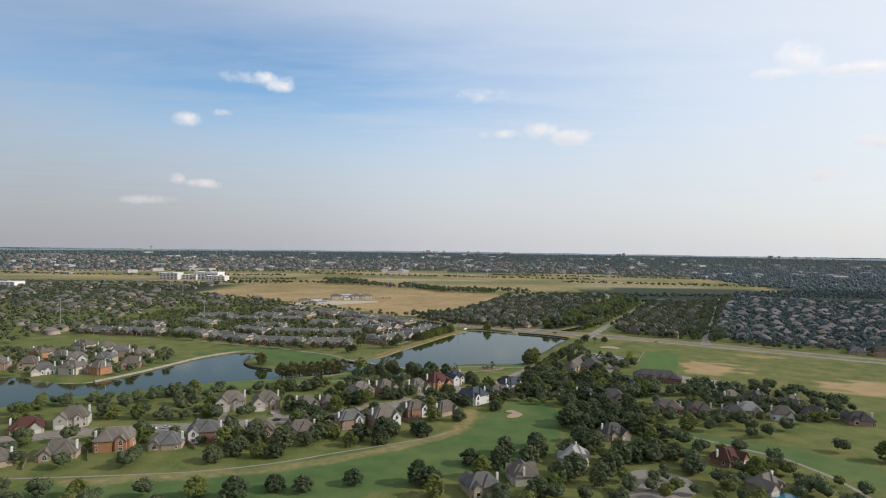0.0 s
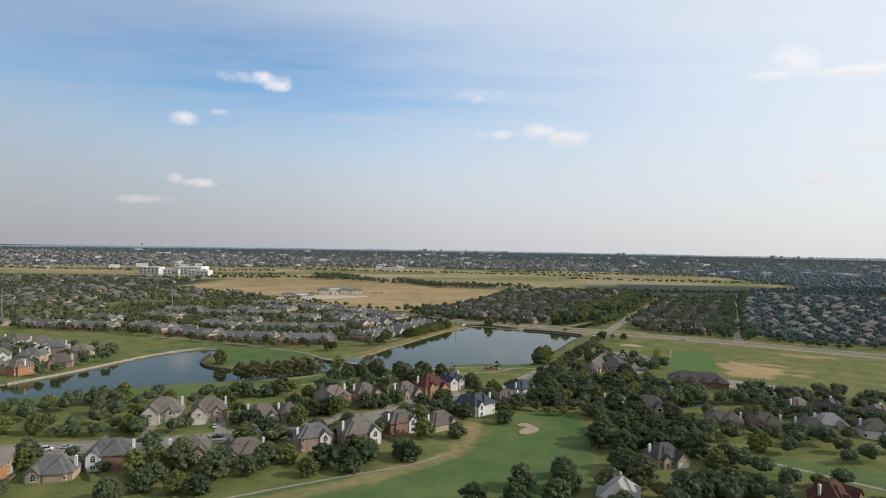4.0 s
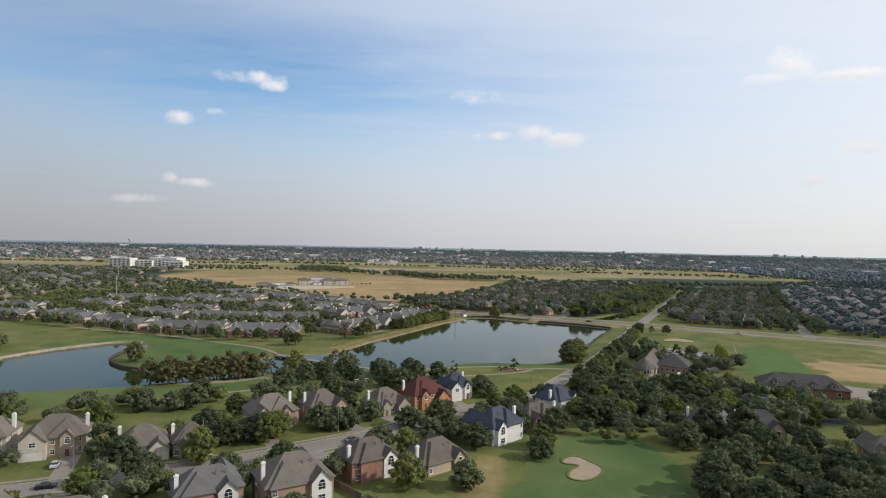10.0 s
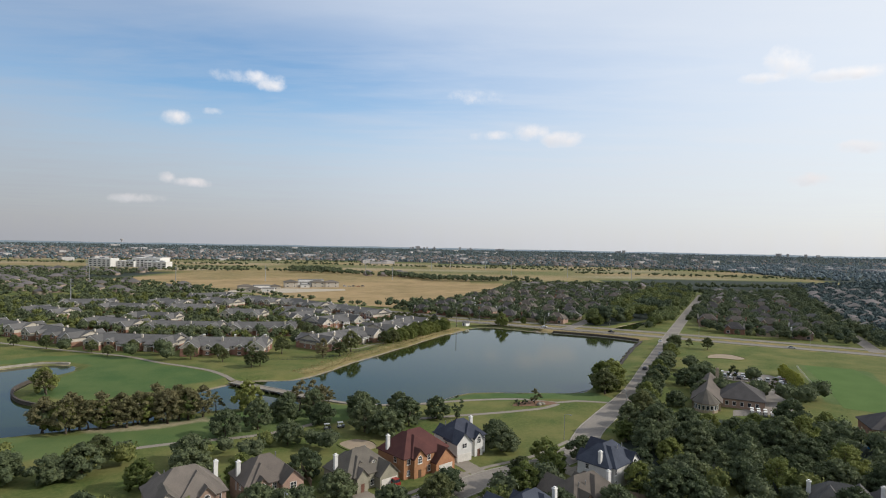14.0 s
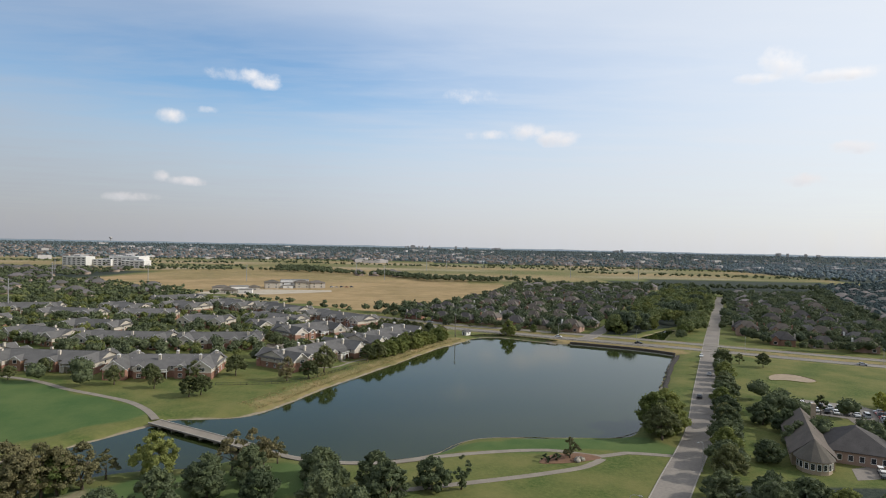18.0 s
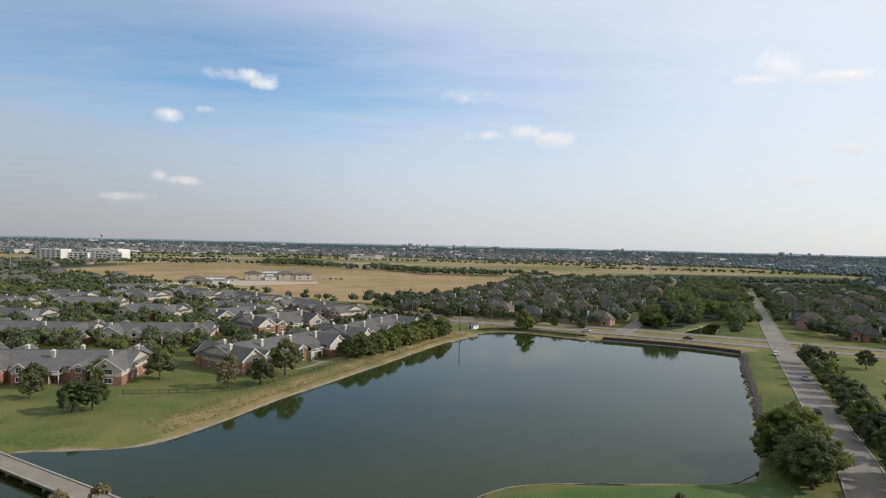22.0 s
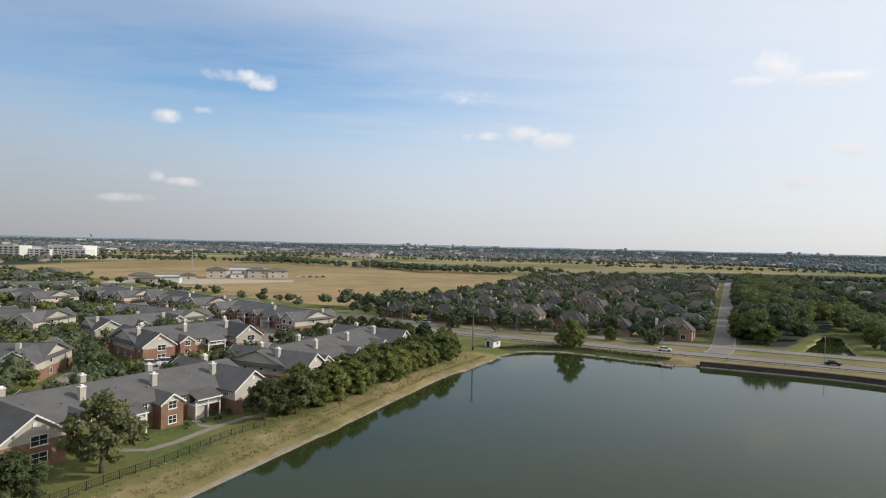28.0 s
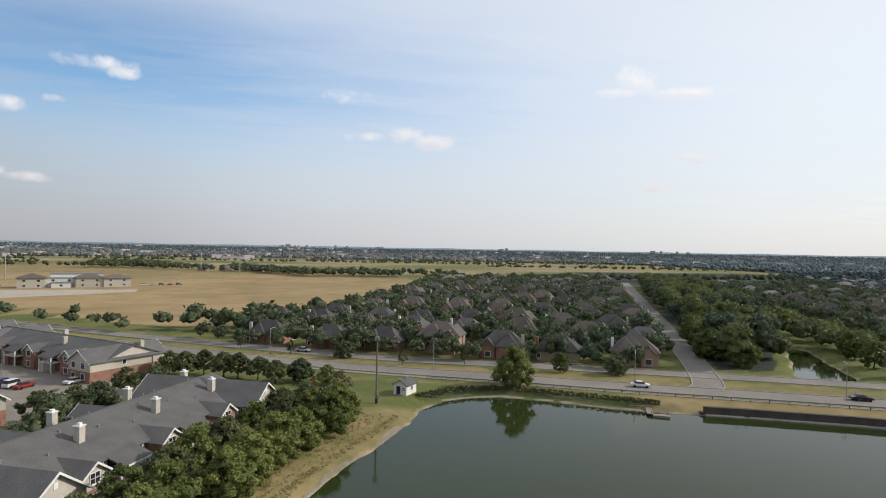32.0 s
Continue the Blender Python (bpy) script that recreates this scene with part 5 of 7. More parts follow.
grove(["oak", "oak_tall", "oak", "oak", "bright"], [9, 145, 21, 141, 27, 161, 42, 159, 14, 131, 56, 136, 64, 125, 85, 152, 69, 181, 104, 183, 120, 177, 123, 165, 115, 183, 102, 209, 131, 204, 152, 212, 167, 203, 188, 205, 195, 172,
      209, 160, 148, 142, 172, 120, 152, 115, 143, 166, 136, 137, 121, 225, 94, 249, 49, 129, 35, 112, 44, 118, 72, 140, 112, 150, 110, 140, 118, 122], "oaks of the eastern golf course")
grove(["oak", "oak_tall", "oak"], [64, 318, 50, 270, 55, 271, 80, 287, 85, 255, 87, 238, 83, 211, 68, 214, 127, 307, 129, 284, 138, 278, 98, 229, 109, 228, 120, 226, 127, 216, 145, 219, 166, 214, 88, 200, 110, 187, 119, 190, 67, 181,
      133, 256, 160, 279, 176, 288, 190, 289, 218, 306, 227, 299, 76, 228, 92, 218, 75, 200, 80, 190, 102, 196, 96, 240, 112, 246], "oaks of the eastern golf course")
grove(["oak", "bright", "oak", "oak"], [14, 312, 27, 296, -1, 276, 4, 214, 28, 236, 18, 276, -28, 270, -14, 262, -38, 284, -52, 276, -4, 250, -20, 242, 24, 262, 8, 262, -34, 260, 38, 300, 52, 292, -12, 234, -46, 226, -58, 218, -74, 206], "street trees of the home street", 0.82)
grove(["oak", "oak_tall"], [-32.5, 343, -18.5, 336, -5, 336.5, -47.5, 339, -58, 334, -28, 322, -43, 328, -55, 330, -20, 316, -62, 322, -70, 314, -14, 328], "oaks south of the lake", 0.9)
grove(["conical"], [2, 338, -26, 326], "evergreens behind the red-roofed house", 1.0)
grove(["bronze"], [-131, 318, -127, 315, -122, 319, -117, 317, -113, 320, -109, 323, -106, 322, -102, 325, -98, 327, -95, 327, -91, 330, -88, 331, -85, 334, -119, 314, -104, 320, -93, 325], "bronze trees along the pond", 1.08, 0.8)
grove(["oak"], [-128, 316], "bronze trees along the pond", 1.0)
grove(["bright", "bronze"], [-125, 317, -115, 318, -111, 321, -104, 324, -100, 326, -96, 328, -89, 331, -129, 318, -120, 316, -107, 321], "bronze trees along the pond", 0.95, 0.6)
grove(["airy", "bright"], [-83, 340, -73, 343, -93, 337, -158, 361, -155, 358], "thin trees by the water", 1.1, 0.3)
grove(["airy"], [-45, 352], "thin trees by the water", 0.85, 0.2)
grove(["airy"], [-51, 349, -54, 344, -47, 345], "thin trees by the water", 1.2, 0.3)
grove(["shade", "oak", "shade"], [-120, 440, -150, 442, -104, 444, -168, 446, -141, 428, -131, 432, -114, 427, -162, 432, -175, 436, -190, 444, -205, 446, -218, 452, -240, 458, -262, 470, -281, 478, -300, 484], "trees before the apartments", 0.75)
grove(["shade"], [-95, 415, -92, 418], "trees before the apartments", 0.8, 0.3)
grove(["bronze", "shade", "shade"], [-66, 443.5, -58.5, 448.5, -90, 451], "trees before the apartments", 0.92, 0.3)
grove(["shade"], [-54.3, 461.8], "trees before the apartments", 1.28, 0.1)
grove(["shade"], [-87, 466], "trees before the apartments", 0.95, 0.3)
grove(["shade"], [-38.6, 489], "trees before the apartments", 0.88, 0.1)
grove(["full", "shade", "full", "bright"], [-36, 496, -33, 494, -31, 500, -35, 504, -28, 505, -31, 511, -25, 512, -28, 518, -22, 518, -25, 525, -18, 524, -22, 531, -15, 531, -19, 537, -12, 537, -15, 544, -8, 543, -11, 550, -4, 550, -7, 556,
      -2, 558, -12, 557], "dense trees on the west bank", 0.84, 0.7)
grove(["oak", "bronze"], [-8, 568, -1, 572, -4, 564], "trees by the pump house", 0.6, 0.3)
grove(["shade"], [-38, 602, -34, 604, -29, 601, -25, 599, -20, 596, -16, 592, -43, 607, -48, 610], "tree row along the main road", 0.72, 0.4)
grove(["oak", "bright", "red"], [-10, 594, -3, 590, -7, 588], "tree row along the main road", 0.6, 0.4)
grove(["shade", "oak", "shade"], [-47, 584, -42, 588, -50, 566, -54, 560, -50, 553, -64, 532, -60, 524, -94, 528, -88, 522, -72, 508, -64, 506, -56, 512, -66, 516, -48, 572, -103, 540, -100, 536, -106, 548, -98, 618, -104, 610], "trees of the apartment car parks", 0.72)
plant("full", 41.5, 581.5, 1.0, "", words="large rounded green tree on the lake's far bank")
grove(["bright"], [60, 596], "trees of the road median", 0.6, 0.1)
grove(["young", "oak"], [36, 610, 74, 591, 18, 611, 2, 624, -14, 633, 50, 602, -30, 645], "trees of the road median", 0.62, 0.3)
grove(["full", "shade", "bright"], [66.5, 382, 69.5, 388, 73, 395, 68, 392, 65, 377, 70.5, 384], "clump at the lake's corner", 1.18, 0.4)
grove(["oak", "shade", "oak_tall", "oak", "bright"], [141, 500, 137, 490, 132, 480, 128, 470, 124, 460, 119, 450, 115, 441, 110, 431, 105, 421, 100, 411, 96, 402, 91, 392, 86, 382, 82, 373, 77, 363, 73, 354, 69, 345], "street trees beside the lake street", 0.92, 0.8)
grove(["oak"], [122, 427, 125, 417, 109, 387, 116, 408, 120, 400, 106, 396, 112, 376, 104, 372, 88, 360], "trees round the church", 0.85)
grove(["bush"], [-50.6, 483, -49.2, 486, -47.6, 489.4, -46.4, 492, -55.6, 473.6, -54.6, 476], "shrubs at the foot of the apartments", 0.55, 0.2)
grove(["shade", "young"], [158, 492, 151, 500], "young trees on the playing field", 0.8)
for x, y in ((163.5, 420), (162, 415.5), (160.5, 411), (159, 406), (157.5, 401.5), (156, 397), (154.5, 392.5), (152.5, 388)):
    plant("hedge", x, y, 0.9, "yellow-green hedge trees by the car park")
for x, y in ((127, 373), (131, 381), (140.5, 404), (146, 371), (140, 364), (152, 374), (134, 366)):
    plant("oak", x, y)
grove(["young"], [140, 384, 134, 408], "trees round the car park", 1.0)
grove(["bush"], [26, 357.5, 29, 358, 33, 361], "shrubs of the island bed", 1.0, 0.2)
plant("airy", 33, 360, 0.75, words="small thin-leaved tree in a planted bed")
scatter_things([(58, 326), (62, 336), (72, 331), (92, 327), (112, 336), (128, 338), (138, 314), (150, 312), (150, 276), (118, 270), (84, 276), (62, 282), (50, 300)], 7.2, ["oak", "oak", "oak_tall", "oak", "bright"], "oak wood east of the street", (0.8, 1.1), -1, 3, 58)

infill(["oak", "oak_tall", "oak"], [8, 144, 27, 158, 37, 148, 43, 171, 22, 143, 57, 157, 70, 198, 65, 206, 83, 216, 87, 193, 79, 150, 108, 182, 118, 186, 123, 174, 108, 157, 115, 152, 143, 201, 161, 191, 107, 222, 117, 219, 129, 214, 161, 225, 141, 163, 153, 154, 67, 173, 71, 165, 91, 159, 99, 159, 78, 222, 90, 223, 114, 259, 94, 255, 75, 248, 171, 194, 193, 204], "oaks of the eastern golf course", 1.0)
infill(["oak", "bright", "oak"], [-144, 134, -155, 168, -110, 143, -103, 160, -91, 150, -79, 151, -69, 163, -50, 167, -43, 173, -35, 169, -15, 184, -31, 182, -68, 176, -61, 180, -103, 151, -106, 148, -114, 145, -118, 189, -114, 205, -88, 207, -77, 203, -70, 238, -55, 244, -36, 249, -149, 203, -141, 213, -165, 211, -179, 215, -191, 205], "yard trees of the home street", 0.95)
infill(["oak", "oak_tall"], [-161, 243, -155, 261, -169, 237, -187, 241, -202, 234, -213, 233, -130, 270, -120, 271, -110, 275, -94, 280, -71, 292], "yard trees of the home street", 0.95)
infill(["oak", "bright", "oak", "shade"], [15, 306, 27, 289, 6, 277, 18, 280, 36, 262, 29, 245, 50, 268, 0, 256, 9, 244, 46, 277, 55, 270, -66, 240, -59, 247, -54, 250, -37, 258, -24, 272, -28, 247, -20, 250, -13, 256, -3, 264, -78, 254, -76, 274, -72, 294, -93, 286, -98, 275, -111, 274, -117, 264, -121, 262, -49, 308, -44, 332, -29, 333, -18, 339, -5, 340], "street trees of the home street", 0.92, 4.0, -4.0)
infill(["full", "oak_tall", "bright"], [117, 610, 122, 620, 127, 631, 119, 597, 127, 605, 132, 642], "tall trees where the woods meet the road", 1.05, 4.0)
infill(["oak", "bright"], [152, 577, 163, 572, 170, 584, 164, 602, 178, 622, 150, 622, 139, 606, 158, 590, 184, 640, 172, 612], "trees by the creek", 0.85)


# ---- masses that nobody could count ----
def joined(name, templates, spots, mat, label, category, seed=0, scale=(0.8, 1.2), ground=True):
    """Many lumps or small houses joined in one mesh."""
    rng = np.random.default_rng(seed)
    spots = np.asarray(spots, float)
    pick = rng.integers(len(templates), size=len(spots))
    V, F, base = [], [], 0
    for k, (v, f) in enumerate(templates):
        p = spots[pick == k]
        if not len(p):
            continue
        a = p[:, 2] if p.shape[1] > 2 else rng.uniform(0, 6.283, len(p))
        s = rng.uniform(*scale, len(p))
        c, q = np.cos(a) * s, np.sin(a) * s
        v, f = np.asarray(v, float), np.asarray(f)
        z = FAR_RISE * ramp01(np.hypot(p[:, 0], p[:, 1] - 200), 2300, 5200)
        W = np.stack([p[:, 0, None] + c[:, None] * v[:, 0] - q[:, None] * v[:, 1], p[:, 1, None] + q[:, None] * v[:, 0] + c[:, None] * v[:, 1], z[:, None] + s[:, None] * v[:, 2]], -1)
        V.append(W.reshape(-1, 3))
        F.append((f[None] + (base + np.arange(len(p)) * len(v))[:, None, None]).reshape(-1, f.shape[1]))
        base += len(p) * len(v)
    V, F = np.concatenate(V), np.concatenate(F)
    me = bpy.data.meshes.new(name)
    me.vertices.add(len(V))
    me.vertices.foreach_set("co", V.ravel().astype(np.float32))
    me.loops.add(F.size)
    me.loops.foreach_set("vertex_index", F.ravel().astype(np.int32))
    me.polygons.add(len(F))
    me.polygons.foreach_set("loop_start", np.arange(0, F.size, F.shape[1], dtype=np.int32))
    me.update(calc_edges=True)
    me.materials.append(mat)
    return tagged(new(name, me), label, category, "", "stuff")


def in_tones(name, templates, spots, mats, label, category, seed=0, scale=(0.8, 1.2)):
    """The same mass in several leaf tones, tree by tree."""
    tone = np.random.default_rng(seed + 50).choice(len(mats), len(spots), p=TONE_SHARE[len(mats)])
    for k, m in enumerate(mats):
        joined(name, templates, np.asarray(spots)[tone == k], m, label, category, seed + k, scale)


TONE_SHARE = {2: (0.7, 0.3), 3: (0.42, 0.33, 0.25)}


def crown_template(seed, h=8.0, r=4.2, lumps=6, leaves=26, size=1.1, core=0.8):
    rng = np.random.default_rng(seed)
    v, f = [], []
    cs, rs = [], []
    for _ in range(lumps):
        a, q = rng.uniform(0, 6.283), r * 0.55 * math.sqrt(rng.uniform())
        cs.append((q * math.cos(a), q * math.sin(a), h * rng.uniform(0.42, 0.78)))
        rs.append(r * rng.uniform(0.42, 0.6))
        b, g = blob(rng, cs[-1], rs[-1] * core, 0.85, 3, 6, 0.25)
        f += [tuple(i + len(v) for i in t) for t in g]
        v += b
    lv, lf = clumps_of_leaves(rng, cs, rs, leaves // lumps + 2, size)
    f += [tuple(int(i) + len(v) for i in t) for t in lf]
    v += [tuple(q) for q in lv]
    return np.array(v), np.array(f)


def lump_template(seed, h=7.0, r=4.5):
    rng = np.random.default_rng(seed)
    v, f = blob(rng, (0, 0, h * 0.5), r, 0.8, 3, 5, 0.3)
    return np.array(v), np.array(f)


def small_house_template(w, d, h, rise):
    x, y = w / 2, d / 2
    walls = ([(-x, -y, 0), (x, -y, 0), (x, y, 0), (-x, y, 0), (-x, -y, h), (x, -y, h), (x, y, h), (-x, y, h)], [(0, 1, 5, 4), (1, 2, 6, 5), (2, 3, 7, 6), (3, 0, 4, 7)])
    e, k = 0.5, max(0.5, x - y)
    roof = ([(-x - e, -y - e, h), (x + e, -y - e, h), (x + e, y + e, h), (-x - e, y + e, h), (-k, 0, h + rise), (k, 0, h + rise)], [(0, 1, 5, 4), (2, 3, 4, 5), (1, 2, 5, 5), (3, 0, 4, 4)])
    return walls, roof


def spots_in(poly, spacing, seed, gap=None, keep=1.0, grid=False):
    rng = np.random.default_rng(seed)
    poly = np.array(poly, float)
    (x0, y0), (x1, y1) = poly.min(0), poly.max(0)
    gx, gy = np.meshgrid(np.arange(x0, x1, spacing), np.arange(y0, y1, spacing))
    p = np.stack([gx.ravel(), gy.ravel()], 1) + rng.uniform(-0.42, 0.42, (gx.size, 2)) * spacing
    p = p[rng.uniform(size=len(p)) < keep]
    p = p[inside(poly, p[:, 0], p[:, 1])] if len(p) > 64 else p
    for line, w in ROADS:
        p = p[distance(line, p[:, 0], p[:, 1], False) > w - 3]
    if gap is not None and len(p):
        ko = np.array(KEEP_OUT)
        ok = np.ones(len(p), bool)
        for x, y, r in ko:
            ok &= (p[:, 0] - x) ** 2 + (p[:, 1] - y) ** 2 > (r + gap) ** 2
        p = p[ok]
    return p


LOTS = [[(-98, 630), (-60, 612), (-42, 592), (-50, 566), (-60, 548), (-70, 556), (-84, 586), (-102, 606)], [(-98, 510), (-74, 516), (-58, 540), (-54, 554), (-66, 562), (-86, 538), (-102, 530)]]


def off_lots(p):
    for lot in LOTS:
        p = p[~inside(lot, p[:, 0], p[:, 1]) & (distance(lot, p[:, 0], p[:, 1]) > 2.5)]
    return p


CROWNS = [crown_template(900 + k) for k in range(6)]
FULL_CROWNS = [crown_template(930 + k, 8.5, 4.4, 11, 240, 0.58, 0.7) for k in range(6)]
WOOD_CROWNS = [crown_template(990 + k, 11.5, 4.4, 26, 900, 0.46, 0.66) for k in range(6)]
RICH_CROWNS = [crown_template(980 + k, 7.2, 4.6, 22, 800, 0.42, 0.7) for k in range(5)]
LIGHT_CROWNS = [crown_template(970 + k, 8.0, 4.4, 3, 9, 1.5) for k in range(6)]
LUMPS = [lump_template(950 + k) for k in range(6)]
in_tones("suburb_trees", FULL_CROWNS, spots_in(NORTH_QUARTER, 8.0, 21, -0.9, 0.95), [M_LEAF_MASS, M_LEAF_DEEP], "dark green yard trees packed between suburban houses", "trees", 1, (0.66, 1.02))
in_tones("lane_trees", FULL_CROWNS, np.concatenate([spots_in(EAST_QUARTER, 8.5, 22, 0.6, 0.95), spots_in([(262, 528), (292, 512), (346, 650), (440, 850), (560, 1060), (470, 960), (360, 730), (300, 600)], 7.2, 75, None, 0.95), spots_in([(150, 280), (180, 310), (240, 290), (262, 250), (236, 236), (200, 242), (166, 248)], 8.5, 61, 0, 0.9)]), [M_LEAF_MASS, M_LEAF_DEEP], "dark green trees around the eastern houses", "trees", 2, (0.7, 1.05))
joined("outer_oaks", RICH_CROWNS, np.array(OUTER), M_LEAF, "broad dark oaks of the outer gardens and fairways", "trees", 13, (0.8, 1.15))
in_tones("creek_woods", WOOD_CROWNS, np.array([p for p in spots_in(WOOD, 8.4, 62, 0, 0.86) if dry_land(p[0], p[1])]), [M_LEAF_WOOD, M_LEAF_DEEP, M_LEAF_FRESH], "tall yellow-green woods along the creek", "trees", 3, (0.75, 1.4))
joined("creek_side_trees", FULL_CROWNS, np.array([p for p in spots_in([(170, 575), (192, 630), (230, 704), (330, 915), (316, 930), (262, 800), (220, 730), (196, 690), (168, 620), (160, 580)], 8.5, 74, 0, 0.85) if dry_land(p[0], p[1])]), M_LEAF_WOOD, "loose trees between the creek and a street", "trees", 7, (0.6, 1.1))
joined("verge_trees", FULL_CROWNS, np.concatenate([spots_in([(-50, 672), (-16, 648), (44, 618), (90, 596), (88, 590), (40, 610), (-18, 640), (-54, 664)], 6.0, 66, None, 0.9), spots_in([(194, 560), (262, 524), (360, 462), (356, 454), (258, 516), (190, 552)], 7.0, 67, None, 0.8)]), M_LEAF_MASS, "dark trees lining the north side of the main road", "trees", 8, (0.55, 0.85))
in_tones("yard_trees", RICH_CROWNS, np.concatenate([spots_in([(-262, 236), (-200, 256), (-130, 282), (-84, 300), (-40, 318), (-30, 306), (-70, 286), (-120, 262), (-190, 236), (-250, 212)], 9.5, 68, -1.5, 0.75),
       spots_in([(-240, 150), (-140, 186), (-60, 226), (-10, 262), (20, 288), (34, 270), (0, 240), (-40, 206), (-110, 172), (-220, 124)], 10.5, 69, -1.8, 0.62), spots_in([(-250, 196), (-150, 222), (-90, 246), (-40, 282), (-20, 276), (-60, 244), (-110, 216), (-240, 180)], 10.5, 70, -1.8, 0.6),
       spots_in([(-215, 84), (-150, 96), (-90, 98), (-90, 84), (-200, 66)], 9, 71, 0, 0.8), spots_in([(4, 108), (40, 118), (70, 132), (60, 160), (100, 176), (140, 176), (170, 130), (160, 96), (60, 90), (10, 92)], 10, 72, -1, 0.6),
       spots_in([(76, 208), (110, 236), (160, 262), (230, 250), (240, 214), (180, 214), (130, 224), (100, 196), (72, 196), (66, 222), (74, 246)], 8.2, 73, -1.5, 0.8), spots_in([(48, 264), (50, 280), (66, 290), (92, 284), (92, 262), (80, 254), (62, 258)], 7.6, 79, -1.5, 0.85)]), [M_LEAF_MASS, M_LEAF_FRESH], "dark green yard trees between houses and fairways", "trees", 9, (0.6, 0.95))
in_tones("apartment_trees", FULL_CROWNS, np.concatenate([off_lots(spots_in([(-150, 470), (-60, 480), (-40, 560), (-60, 620), (-140, 640), (-240, 640), (-260, 520)], 8.4, 63, -1.4, 0.74)), spots_in([(-260, 480), (-240, 640), (-150, 700), (-220, 760), (-400, 700), (-420, 500)], 9.0, 64, -1.4, 0.85)]), [M_LEAF_MASS, M_LEAF_FRESH], "yard trees between the apartment blocks", "trees", 4, (0.6, 1.0))
joined("pond_side_trees", FULL_CROWNS, np.array([p for p in spots_in([(-370, 300), (-240, 312), (-236, 350), (-232, 400), (-330, 420), (-420, 400)], 10, 65, -1, 0.8) if dry_land(p[0], p[1])]), M_LEAF_MASS, "yard trees across the pond", "trees", 5, (0.55, 0.9))
joined("eastern_quarter_trees", CROWNS, spots_in(FAR_EAST_QUARTER, 8.6, 23, -0.8, 0.97), M_LEAF_EAST_HAZY, "dense dark trees between the eastern houses", "trees", 12, (0.65, 1.1))
joined("eastern_suburb_trees", LIGHT_CROWNS, np.concatenate([spots_in([(470, 405), (900, 200), (1500, 900), (900, 1050), (760, 620)], 12.5, 24, None, 0.95), spots_in([(560, 1060), (900, 1050), (1500, 900), (1500, 1150), (1250, 1250), (820, 1260), (600, 1150)], 13, 28, None, 0.9)]), M_LEAF_EAST_HAZY, "dense dark tree canopy over the eastern suburb", "trees", 2, (0.8, 1.25))
WEST_TOWN = [(-420, 480), (-430, 740), (-300, 800), (-290, 880), (-530, 1000), (-540, 1260), (-1000, 1240), (-1100, 700), (-800, 420)]
joined("western_town_trees", LIGHT_CROWNS, np.concatenate([spots_in(WEST_TOWN, 11.5, 25, None, 0.85), spots_in([(-430, 320), (-420, 470), (-800, 420), (-700, 250), (-480, 260)], 11.5, 26, None, 0.8), spots_in([(-150, 702), (-70, 672), (-58, 684), (-120, 724), (-196, 786), (-280, 850), (-330, 860), (-400, 740), (-260, 770)], 9, 27, -1, 0.7)]),
       M_LEAF_MASS, "yard and street trees of the western town", "trees", 3, (0.6, 1.1))


def far_houses(name, spots, seed, label):
    rng = np.random.default_rng(seed)
    a = rng.choice([0, 0.5 * math.pi, 0.25, 1.8], len(spots)) + GRID
    spots = np.column_stack([spots, a])
    pairs = [small_house_template(14, 10, 3.6, 3.2), small_house_template(16, 11, 4.4, 3.6), small_house_template(12, 9, 3.0, 3.0)]
    joined(name + "_walls", [w for w, r in pairs], spots, M_FAR_WALL, label + ", tan walls", "houses", seed, (0.9, 1.15))
    joined(name + "_roofs", [r for w, r in pairs], spots, M_FAR_ROOF, label + ", brown roofs", "houses", seed, (0.9, 1.15))


far_houses("western_town", np.concatenate([spots_in(WEST_TOWN, 33, 31, None, 0.62), spots_in([(-430, 320), (-420, 470), (-800, 420), (-700, 250), (-480, 260)], 32, 32, None, 0.7)]), 41, "low suburban houses of the western town")
far_houses("eastern_suburb", np.concatenate([np.array([s[:2] for s in rest_houses]) if rest_houses else np.zeros((0, 2)), spots_in([(470, 405), (900, 200), (1500, 900), (900, 1050), (760, 620)], 32, 33, None, 0.45)]), 42, "suburban houses half hidden by trees")
HORIZON = [(-4500, 1750), (-1300, 1650), (-300, 2150), (300, 1950), (1300, 1800), (1500, 1100), (4600, 900), (4600, 4700), (-4500, 4700)]
far_houses("distant_city", np.concatenate([spots_in([(-4500, 1750), (-1300, 1650), (-300, 2150), (300, 1950), (900, 1850), (700, 3200), (-3200, 3200), (-4500, 2800)], 46, 34, None, 0.62), spots_in([(700, 1900), (1300, 1800), (2600, 2400), (2600, 3200), (700, 3200)], 100, 37, None, 0.5)]), 43, "distant suburban houses towards the horizon")
joined("distant_trees", LUMPS, np.concatenate([spots_in(HORIZON, 36, 35, None, 0.8), spots_in([(820, 1240), (1500, 1100), (3000, 1000), (3000, 2600), (1200, 2600), (760, 1900)], 22, 38, None, 0.9), spots_in([(1300, 300), (3000, 300), (3600, 1000), (1500, 1100)], 34, 39, None, 0.85)]), M_FAR_LEAF_HAZY, "distant tree canopy, tinted with haze blue, fading to the horizon", "trees", 5, (0.6, 1.15))
rows_rng = np.random.default_rng(12)
PLAIN_ROWS = [[(-1300, 1560), (-900, 1530), (-500, 1610)], [(-450, 1720), (0, 1660), (400, 1600)], [(300, 1470), (560, 1420), (800, 1380)], [(-900, 1760), (-500, 1850), (-200, 1930)], [(120, 1790), (500, 1740), (760, 1690)], [(-760, 1420), (-560, 1400), (-420, 1440)]]
